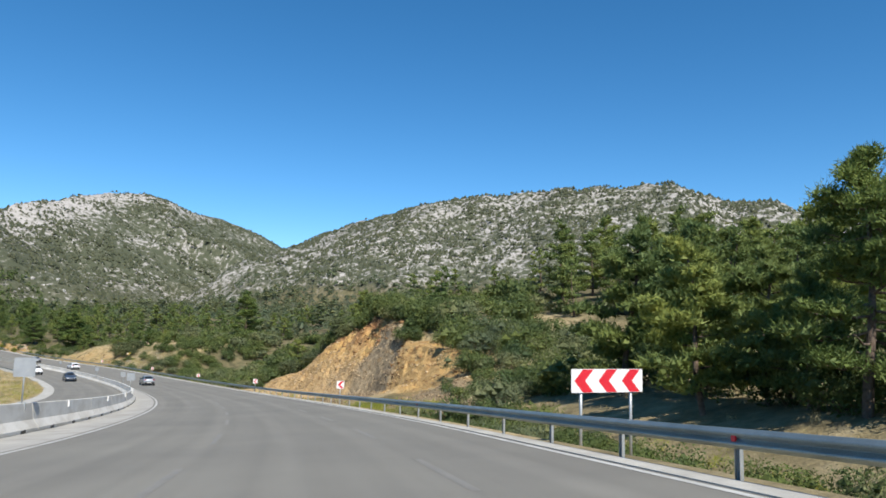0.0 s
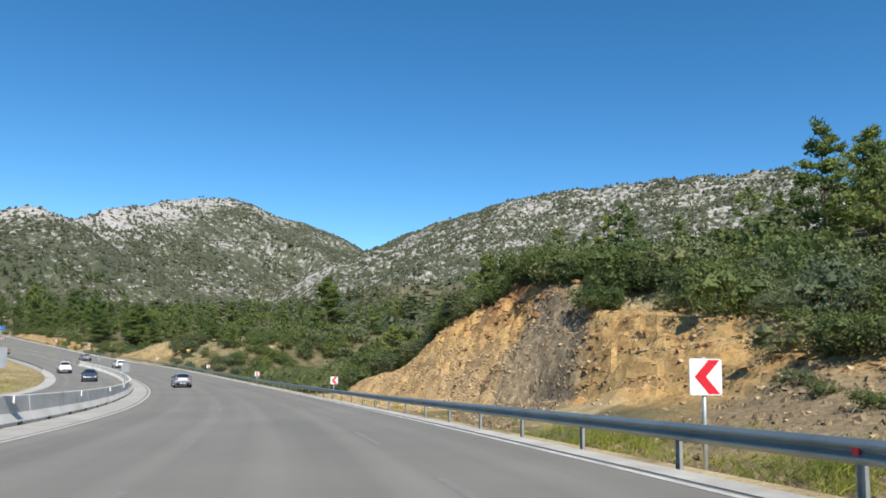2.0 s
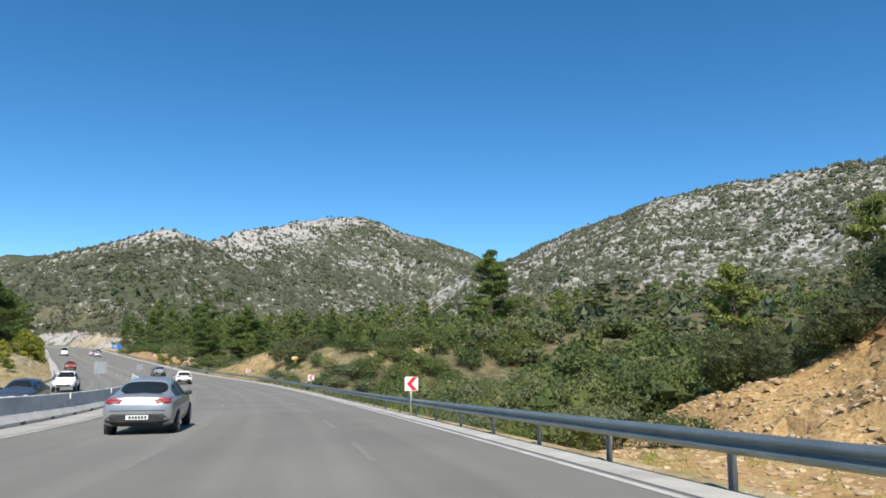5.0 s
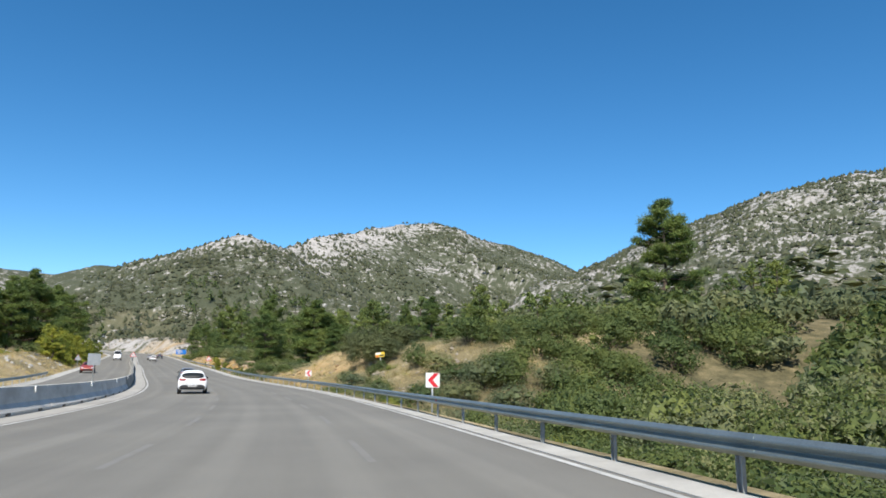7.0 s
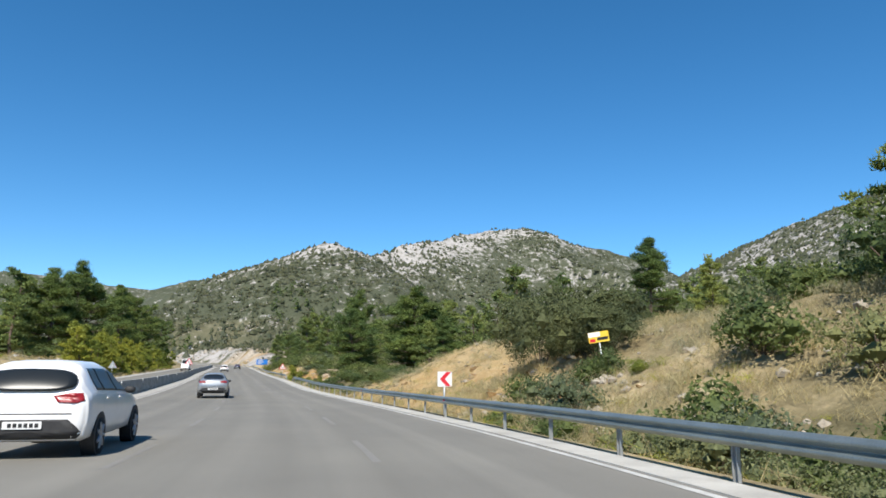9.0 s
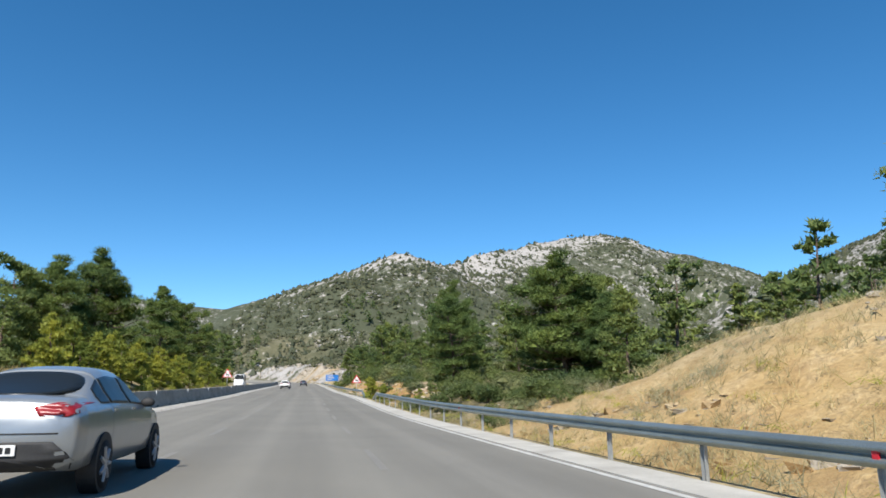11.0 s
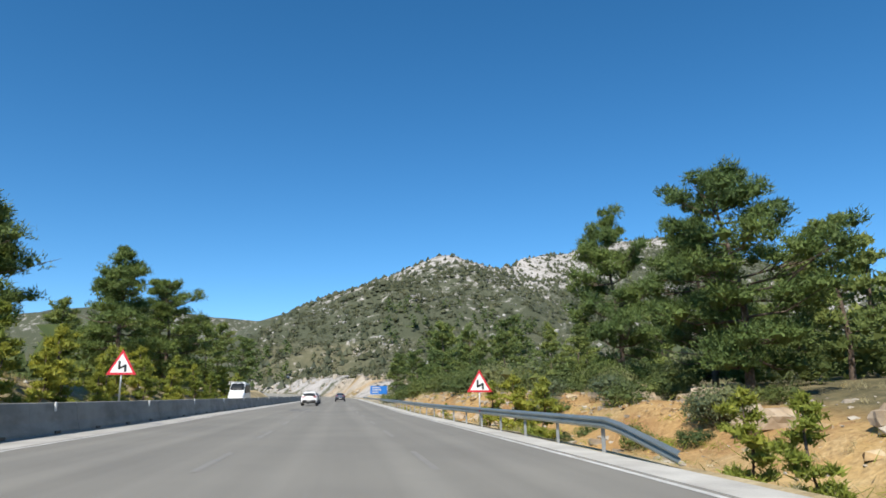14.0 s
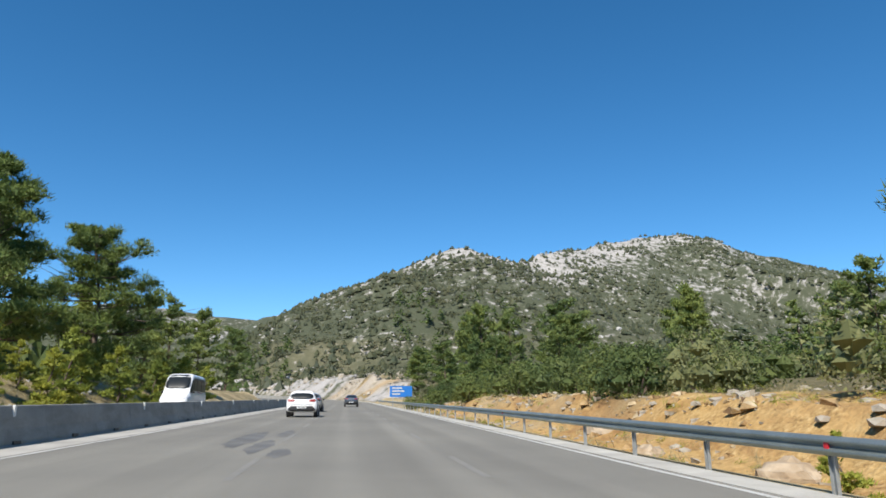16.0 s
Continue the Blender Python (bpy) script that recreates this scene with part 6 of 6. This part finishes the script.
PICKUP = [(-2.6, 0.84, 0.5, 0.95, 1.0, 0.82), (-2.5, 0.88, 0.45, 1.0, 1.05, 0.85), (-0.8, 0.89, 0.42, 1.02, 1.07, 0.85), (-0.6, 0.89, 0.42, 1.05, 1.62, 0.64), (-0.3, 0.89, 0.42, 1.05, 1.7, 0.62), (0.4, 0.89, 0.42, 1.05, 1.68, 0.62), (1.1, 0.88, 0.42, 1.02, 1.14, 0.72), (2.2, 0.85, 0.45, 0.95, 1.02, 0.66), (2.5, 0.72, 0.52, 0.8, 0.85, 0.56)]


LOFTS = {}


class Loft:
    """The outer skin of a vehicle as half width over length and height."""

    def __init__(self, shape):
        self.made = {}
        rows = np.array(shape)
        self.y = np.unique(np.r_[np.linspace(rows[0, 0], rows[-1, 0], 84), rows[:, 0]])
        soft = []
        for k in range(1, 6):
            v = np.interp(self.y, rows[:, 0], rows[:, k])
            for _ in range(4):
                w = v.copy()
                w[1:-1] = 0.25 * v[:-2] + 0.5 * v[1:-1] + 0.25 * v[2:]
                v = w
            soft.append(v)
        self.half = []
        for w, zb, zs, zt, wt in np.array(soft).T:
            h = zt - zs
            self.half.append(np.array([(w * 0.8, zb), (w * 0.95, zb + 0.06), (w * 0.99, zb + 0.35 * (zs - zb)), (w, zb + 0.62 * (zs - zb)), (w * 0.985, zb + 0.86 * (zs - zb)), (w * 0.95, zs), ((w * 0.93 + wt) / 2, zs + 0.42 * h), (wt + 0.03, zs + 0.76 * h), (wt - 0.04, zs + 0.92 * h), (wt * 0.78, zs + 1.0 * h), (wt * 0.4, zs + 1.0 * h + 0.02), (0.0, zs + 1.0 * h + 0.025)]))

    def width(self, z):
        """Half width at every station at this height."""
        return np.array([np.interp(z, h[:, 1], h[:, 0]) if h[0, 1] <= z <= h[-1, 1] else -1.0 for h in self.half])

    def from_end(self, x, z, front=False):
        w = self.width(z)
        order = range(len(w) - 1, -1, -1) if front else range(len(w))
        last = None
        for i in order:
            if w[i] >= abs(x):
                if last is None:
                    return float(self.y[i])
                if w[last] > 0:
                    u = (abs(x) - w[last]) / (w[i] - w[last])
                else:
                    u = min(1.0, max(0.0, (z - self.half[last][-1, 1]) / (self.half[i][-1, 1] - self.half[last][-1, 1] + 1e-6)))
                return float(self.y[last] + u * (self.y[i] - self.y[last]))
            last = i
        return 0.0

    def from_side(self, y, z):
        w = self.width(z)
        return float(np.interp(y, self.y, w))

    def body(self, paint):
        n = 2 * len(self.half[0]) - 1
        verts = []
        for y, h in zip(self.y, self.half):
            verts += [(-x, y, z) for x, z in h] + [(x, y, z) for x, z in h[-2::-1]]
        faces = []
        for i in range(len(self.y) - 1):
            for k in range(n):
                faces.append((i * n + k, (i + 1) * n + k, (i + 1) * n + (k + 1) % n, i * n + (k + 1) % n))
        faces += [tuple(range(n)), tuple(range((len(self.y) - 1) * n, len(self.y) * n))[::-1]]
        me = mesh_from("body", verts, faces, paint)
        bm = bmesh.new()
        bm.from_mesh(me)
        bmesh.ops.recalc_face_normals(bm, faces=bm.faces[:])
        for f in bm.faces:
            f.smooth = True
        bm.to_mesh(me)
        bm.free()
        return me

    def patch(self, name, outline, mat, way, proud=0.01):
        """A thin panel that follows the skin; its outline is seen from 'back', 'front', or a side (-1, 1)."""
        key = (name, way, tuple(np.round(np.ravel(outline), 4)))
        if key not in self.made:
            self.made[key] = self.shape_patch(name, outline, mat, way, proud)
        return self.made[key]

    def shape_patch(self, name, outline, mat, way, proud):
        pts = np.array(outline, float)
        seg = np.r_[pts, pts[:1]]
        rim = []
        for a, b in zip(seg[:-1], seg[1:]):
            for u in np.linspace(0, 1, 5)[:-1]:
                rim.append(a + (b - a) * u)
        rim, c = np.array(rim), pts.mean(0)
        flat = [c] + [c + (p - c) * q for q in (0.2, 0.4, 0.6, 0.8, 1.0) for p in rim]
        n = len(rim)
        verts = []
        sheet = None
        if way in ("back", "front") and mat is CAR_GLASS:
            # one even curve for a whole pane
            base = np.array([(1, p[0] ** 2, p[1], p[1] ** 2, p[0] ** 2 * p[1], p[0] ** 4) for p in flat])
            depth = np.array([self.from_end(p[0], p[1], way == "front") for p in flat])
            sheet = base @ np.linalg.lstsq(base, depth, rcond=None)[0]
            sheet = sheet + (1 if way == "front" else -1) * 0.012
        for lift in (proud, -0.015):
            for i, p in enumerate(flat):
                if sheet is not None:
                    verts.append((p[0], float(sheet[i]) + (lift if way == "front" else -lift), p[1]))
                    continue
                if way == "back":
                    verts.append((p[0], self.from_end(p[0], p[1]) - lift, p[1]))
                elif way == "front":
                    verts.append((p[0], self.from_end(p[0], p[1], True) + lift, p[1]))
                else:
                    verts.append((way * (self.from_side(p[0], p[1]) + lift), p[0], p[1]))
        faces = [(0, 1 + k, 1 + (k + 1) % n) for k in range(n)]
        for r_ in range(4):
            for k in range(n):
                a, b = 1 + r_ * n + k, 1 + r_ * n + (k + 1) % n
                faces.append((a, a + n, b + n, b))
        m = len(flat)
        for k in range(n):
            a, b = 1 + 4 * n + k, 1 + 4 * n + (k + 1) % n
            faces.append((a, a + m, b + m, b))
        me = mesh_from(name, verts, faces, mat)
        bm = bmesh.new()
        bm.from_mesh(me)
        bmesh.ops.recalc_face_normals(bm, faces=bm.faces[:])
        bm.normal_update()
        out = Vector((0, -1, 0)) if way == "back" else Vector((0, 1, 0)) if way == "front" else Vector((way, 0, 0))
        if bm.faces[:][0].normal.dot(out) < 0:
            bmesh.ops.reverse_faces(bm, faces=bm.faces[:])
        for f in bm.faces:
            f.smooth = f.normal.dot(out) > 0.25
        bm.to_mesh(me)
        bm.free()
        return me


def lens(cx, cz, rx, rz, power=2.6, lean=0.0):
    out = []
    for k in range(20):
        a = 2 * math.pi * k / 20
        c, s_ = math.cos(a), math.sin(a)
        x, z = math.copysign(abs(c) ** (2 / power), c) * rx, math.copysign(abs(s_) ** (2 / power), s_) * rz
        out.append((cx + x * (1 - lean * z / rz), cz + z))
    return out


def vehicle(name, shape, cabin, wheels, paint, label, category):
    """cabin: back and front of the side glass, and the pillars between its panes; then low and high edge of the rear
    window and its half width."""
    ob = tagged(new(name), label, category, "vehicles")
    skin = LOFTS.setdefault(len(shape), None) or Loft(shape)
    LOFTS[len(shape)] = skin
    shell = part("body", skin.body(paint), ob)
    rows = np.array(shape)
    cuts, (rear_lo, rear_hi, rear_w) = cabin
    for a, b in zip(cuts[:-1], cuts[1:]):
        ys = np.linspace(a + 0.025, b - 0.025, 7)
        zs_, zt_ = np.interp(ys, rows[:, 0], rows[:, 3]), np.interp(ys, rows[:, 0], rows[:, 4])
        low, high = zs_ + 0.035, np.maximum(zs_ + 0.06, zs_ + 0.78 * (zt_ - zs_))
        outline = list(zip(ys, low)) + list(zip(ys, high))[::-1]
        for side in (-1, 1):
            part("side_window", skin.patch("side_window", outline, CAR_GLASS, side, 0.012), ob, "dark tinted glass")
    mid = (rear_lo + rear_hi) / 2
    part("rear_window", skin.patch("rear_window", lens(0, mid, rear_w, (rear_hi - rear_lo) / 2, 3.0, 0.1), CAR_GLASS, "back", 0.035), ob, "dark tinted glass")
    front = cuts[-1]
    roof = rows[:, 4].max()
    cowl = float(np.interp(front + 0.05, rows[:, 0], rows[:, 4]))
    part("windscreen", skin.patch("windscreen", lens(0, (cowl + roof) / 2, np.interp(front, rows[:, 0], rows[:, 5]) * 0.95, (roof - cowl) / 2 - 0.05, 5.0, 0.08), CAR_GLASS, "front", 0.03), ob, "dark tinted glass")
    radius, ys = wheels
    wide = rows[len(rows) // 2, 1]
    for y in ys:
        for side in (-1, 1):
            bm = bmesh.new()
            bmesh.ops.create_cone(bm, cap_ends=True, segments=28, radius1=radius * 1.13, radius2=radius * 1.13, depth=0.2, matrix=Matrix.Translation((side * (wide - 0.095), y, radius + 0.02)) @ Matrix.Rotation(math.pi / 2, 4, "Y"))
            part("wheel_arch", mesh_of("wheel_arch", bm, TRIM), ob, "black wheel arch")
            bm = bmesh.new()
            bmesh.ops.create_cone(bm, cap_ends=True, segments=28, radius1=radius, radius2=radius, depth=0.21, matrix=Matrix.Rotation(math.pi / 2, 4, "Y"))
            bmesh.ops.bevel(bm, geom=[e for e in bm.edges if abs(e.verts[0].co.x - e.verts[1].co.x) < 1e-4], offset=0.03, segments=2, affect="EDGES")
            wheel = part("wheel", mesh_of("wheel", bm, TYRE, True), ob, "black tyre", m=pose(side * (wide - 0.094), y, radius))
            bm = bmesh.new()
            bmesh.ops.create_cone(bm, cap_ends=True, segments=20, radius1=radius * 0.22, radius2=radius * 0.22, depth=0.03, matrix=Matrix.Rotation(math.pi / 2, 4, "Y"))
            for k in range(7):
                a = 2 * math.pi * k / 7
                tube(bm, (0, math.cos(a) * radius * 0.2, math.sin(a) * radius * 0.2), (0, math.cos(a) * radius * 0.66, math.sin(a) * radius * 0.66), 0.028, 0.022, 6)
            part("rim", mesh_of("rim", bm, ALLOY), wheel, "alloy rim", m=pose(side * 0.108, 0, 0))
    w0, zs, zb = rows[1, 1] - 0.015, rows[2, 3], rows[0, 2]
    fw, fz = rows[-2, 1], rows[-2, 3]
    for side in (-1, 1):
        lamp = [(side * (w0 - 0.42), zs + 0.01), (side * (w0 - 0.2), zs + 0.055), (side * (w0 - 0.035), zs + 0.05), (side * (w0 + 0.005), zs - 0.06), (side * (w0 - 0.08), zs - 0.095), (side * (w0 - 0.34), zs - 0.085)]
        part("tail_lamp", skin.patch("tail_lamp", lamp, LAMP_RED, "back", 0.012), ob, "red tail lamp")
        lamp = [(side * (fw - 0.36), fz - 0.05), (side * (fw - 0.16), fz + 0.03), (side * (fw - 0.03), fz + 0.05), (side * (fw - 0.02), fz - 0.06), (side * (fw - 0.3), fz - 0.1)]
        part("headlamp", skin.patch("headlamp", lamp, LAMP_CLEAR, "front", 0.012), ob, "clear headlamp")
        bm = bmesh.new()
        bmesh.ops.create_icosphere(bm, subdivisions=2, radius=1.0, matrix=Matrix.Diagonal((0.1, 0.055, 0.07, 1)))
        zm = float(np.interp(front - 0.3, rows[:, 0], rows[:, 3])) + 0.06
        tube(bm, (-side * 0.16, 0.02, -0.05), (0, 0, -0.02), 0.025, 0.03, 8)
        part("mirror", mesh_of("mirror", bm, TRIM, True), ob, "black door mirror", m=pose(side * (skin.from_side(front - 0.3, zm) + 0.11), front - 0.3, zm))
        for y in cuts[1:-1]:
            bm = bmesh.new()
            box(bm, -0.012, 0.012, -0.08, 0.08, -0.014, 0.014, 0.006)
            part("door_handle", mesh_of("door_handle", bm, paint), ob, m=pose(side * (skin.from_side(y + 0.12, zs - 0.05) + 0.008), y + 0.12, zs - 0.05))
    w1 = rows[1, 1]
    part("rear_bumper", skin.patch("rear_bumper", [(-w1 * 0.97, zb - 0.03), (-w1 * 0.9, zb + 0.06), (-w1 * 0.74, zb + 0.17), (w1 * 0.74, zb + 0.17), (w1 * 0.9, zb + 0.06), (w1 * 0.97, zb - 0.03), (w1 * 0.85, zb - 0.15), (-w1 * 0.85, zb - 0.15)], TRIM, "back", 0.014), ob, "black lower bumper")
    bm = bmesh.new()
    box(bm, -0.26, 0.26, -0.008, 0.008, -0.055, 0.055, 0.004)
    plate = part("number_plate", mesh_of("number_plate", bm, WHITE_SHEET), ob, "plain white plate", m=pose(0, rows[0, 0] - 0.03, zb + 0.09))
    bm = bmesh.new()
    for k in range(6):
        box(bm, -0.19 + 0.072 * k, -0.14 + 0.072 * k, -0.012, -0.006, -0.03, 0.03)
    part("letter_bar", mesh_of("letter_bar", bm, BLACK_SHEET), plate, "dark bars")
    bm = bmesh.new()
    box(bm, -w1 * 0.8, w1 * 0.8, -0.006, 0.006, -0.008, 0.008, 0.003)
    part("tailgate_seam", mesh_of("tailgate_seam", bm, TRIM), ob, "dark seam", m=pose(0, rows[0, 0] + 0.0, zb + 0.25))
    part("grille", skin.patch("grille", [(-fw * 0.6, rows[-1, 2] + 0.02), (-fw * 0.62, rows[-1, 2] + 0.15), (fw * 0.62, rows[-1, 2] + 0.15), (fw * 0.6, rows[-1, 2] + 0.02)], TRIM, "front", 0.012), ob, "black grille")
    return ob


WHITE_CAR, SILVER_CAR = car_paint("white_car_paint", (0.78, 0.78, 0.77)), car_paint("silver_car_paint", (0.33, 0.35, 0.36), 0.5)
DARK_CAR, RED_CAR = car_paint("dark_blue_car_paint", (0.05, 0.065, 0.09), 0.2), car_paint("red_car_paint", (0.3, 0.05, 0.03))
HATCH_CABIN = ((-1.42, -0.98, -0.12, 0.98), (1.0, 1.33, 0.64))
SEDAN_CABIN = ((-1.35, -0.98, -0.1, 0.98), (1.08, 1.36, 0.56))
VAN_CABIN = ((-2.7, -1.3, 0.2, 1.0, 1.95), (1.55, 2.3, 0.7))
PICKUP_CABIN = ((-0.5, 0.2, 0.98), (1.2, 1.6, 0.5))


def drive(ob, s, d, away=True):
    p, t = road_line_at(float(s))
    a = math.degrees(math.atan2(-t[0], t[1]))
    z = p[2] + d * float(bank(s)) + (0.06 if d < -9 else 0.0)
    ob.matrix_basis = pose(p[0] + t[1] * d, p[1] - t[0] * d, z, 0, 0, a + (0 if away else 180))
    ob.scale = (1.14, 1.14, 1.14)
    return ob


drive(vehicle("hatchback", HATCH, HATCH_CABIN, (0.305, (-1.27, 1.3)), WHITE_CAR, "white hatchback with dark glass driving on the asphalt", "car"), 201.3, -2.85)
drive(vehicle("saloon_car", SEDAN, SEDAN_CABIN, (0.3, (-1.32, 1.36)), SILVER_CAR, "silver saloon car with red tail lamps on the asphalt", "car"), 237.0, -2.0)
drive(vehicle("saloon_car", SEDAN, SEDAN_CABIN, (0.3, (-1.32, 1.36)), SILVER_CAR, "silver-grey saloon car passing beside the median barrier", "car"), 129.0, -2.7)
drive(vehicle("hatchback", HATCH, HATCH_CABIN, (0.305, (-1.27, 1.3)), WHITE_CAR, "white hatchback far ahead beside the median barrier", "car"), 375, -2.3)
drive(vehicle("saloon_car", SEDAN, SEDAN_CABIN, (0.3, (-1.32, 1.36)), SILVER_CAR, "silver saloon car far ahead on the asphalt", "car"), 393, -2.6)
drive(vehicle("saloon_car", SEDAN, SEDAN_CABIN, (0.3, (-1.32, 1.36)), DARK_CAR, "dark saloon car in the distance on the asphalt", "car"), 428, 1.2)
drive(vehicle("minibus", VAN, VAN_CABIN, (0.34, (-1.9, 1.85)), WHITE_CAR, "white minibus coming along the far carriageway", "minibus"), 384, -12.2, False)
drive(vehicle("pickup_truck", PICKUP, PICKUP_CABIN, (0.36, (-1.55, 1.5)), WHITE_CAR, "white pickup truck coming along the far carriageway", "truck"), 183, -14.6, False)
drive(vehicle("saloon_car", SEDAN, SEDAN_CABIN, (0.3, (-1.32, 1.36)), DARK_CAR, "dark saloon car coming along the far carriageway", "car"), 152, -12.5, False)
drive(vehicle("saloon_car", SEDAN, SEDAN_CABIN, (0.3, (-1.32, 1.36)), RED_CAR, "red saloon car coming along the far carriageway", "car"), 268, -14.5, False)


# ---- boulders and ledges by the road ----
def boulder(seed, flat):
    bm = bmesh.new()
    bmesh.ops.create_icosphere(bm, subdivisions=3, radius=0.5)
    for v in bm.verts:
        n = noise.multi_fractal(v.co * 2.2 + Vector((seed * 3.1, 0, 0)), 1.0, 2.0, 4)
        v.co *= 0.78 + 0.28 * n
        v.co.z = round(v.co.z * flat / 0.12) * 0.12 * 0.7 + v.co.z * flat * 0.3
    return mesh_of("boulder", bm, LEDGE)


LEDGE = rough_paint("ochre_limestone_ledge", (0.27, 0.19, 0.11), (0.5, 0.41, 0.3), 1.1, 0.95, 0, 0.06, 7)
for k, (s, d, size, flat) in enumerate(((309, 15.5, 2.4, 0.45), (311.5, 16, 2.0, 0.5), (305.5, 14.5, 1.8, 0.5), (314, 17, 2.2, 0.4), (319, 16.5, 2.0, 0.5), (300.5, 15, 1.6, 0.5), (287, 14, 1.0, 0.5), (283.5, 12.5, 0.7, 0.6), (292, 12.8, 1.0, 0.6), (296.5, 13.2, 1.3, 0.5), (328, 12, 1.3, 0.6), (335, 11.5, 1.0, 0.6), (342, 11.0, 1.4, 0.55), (349, 10.6, 1.2, 0.6), (357, 12, 1.5, 0.5))):
    ob = tagged(new("boulder", boulder(k % 6, flat)), "weathered pale ochre boulder half sunk in the verge", "rock", "boulders on the verge")
    x, y, z = place(s, d)
    ob.matrix_basis = pose(x, y, z + 0.05 * size, 0, 0, k * 71)
    ob.scale = (size, size * 0.8, size)

# dark oily stain on the asphalt
def stain(s, d, long, wide, seed):
    r = np.random.default_rng(seed)
    p = [(s + long * math.cos(a) * (0.7 + 0.3 * r.uniform()), d + wide * math.sin(a) * (0.6 + 0.4 * r.uniform())) for a in np.linspace(0, 6.283, 26)[:-1]]
    verts = []
    for a, b in p:
        x, y = at(a, b)
        verts.append((float(x), float(y), float(road_z(a, b)) + 0.004))
    return mesh_from("stain", verts, [tuple(range(len(verts)))], STAIN)


STAIN = rough_paint("oily_asphalt", (0.1, 0.097, 0.09), (0.17, 0.163, 0.148), 0.9, 0.8, 0, 0.004)
for s, d, l, w, k in ((345.5, -1.6, 3.0, 0.35, 1), (349, -2.4, 5.0, 0.5, 2), (343, -0.9, 1.6, 0.3, 3), (352, -1.5, 2.6, 0.3, 4)):
    part("stain", stain(s, d, l, w, k), road, "dark oily stain")
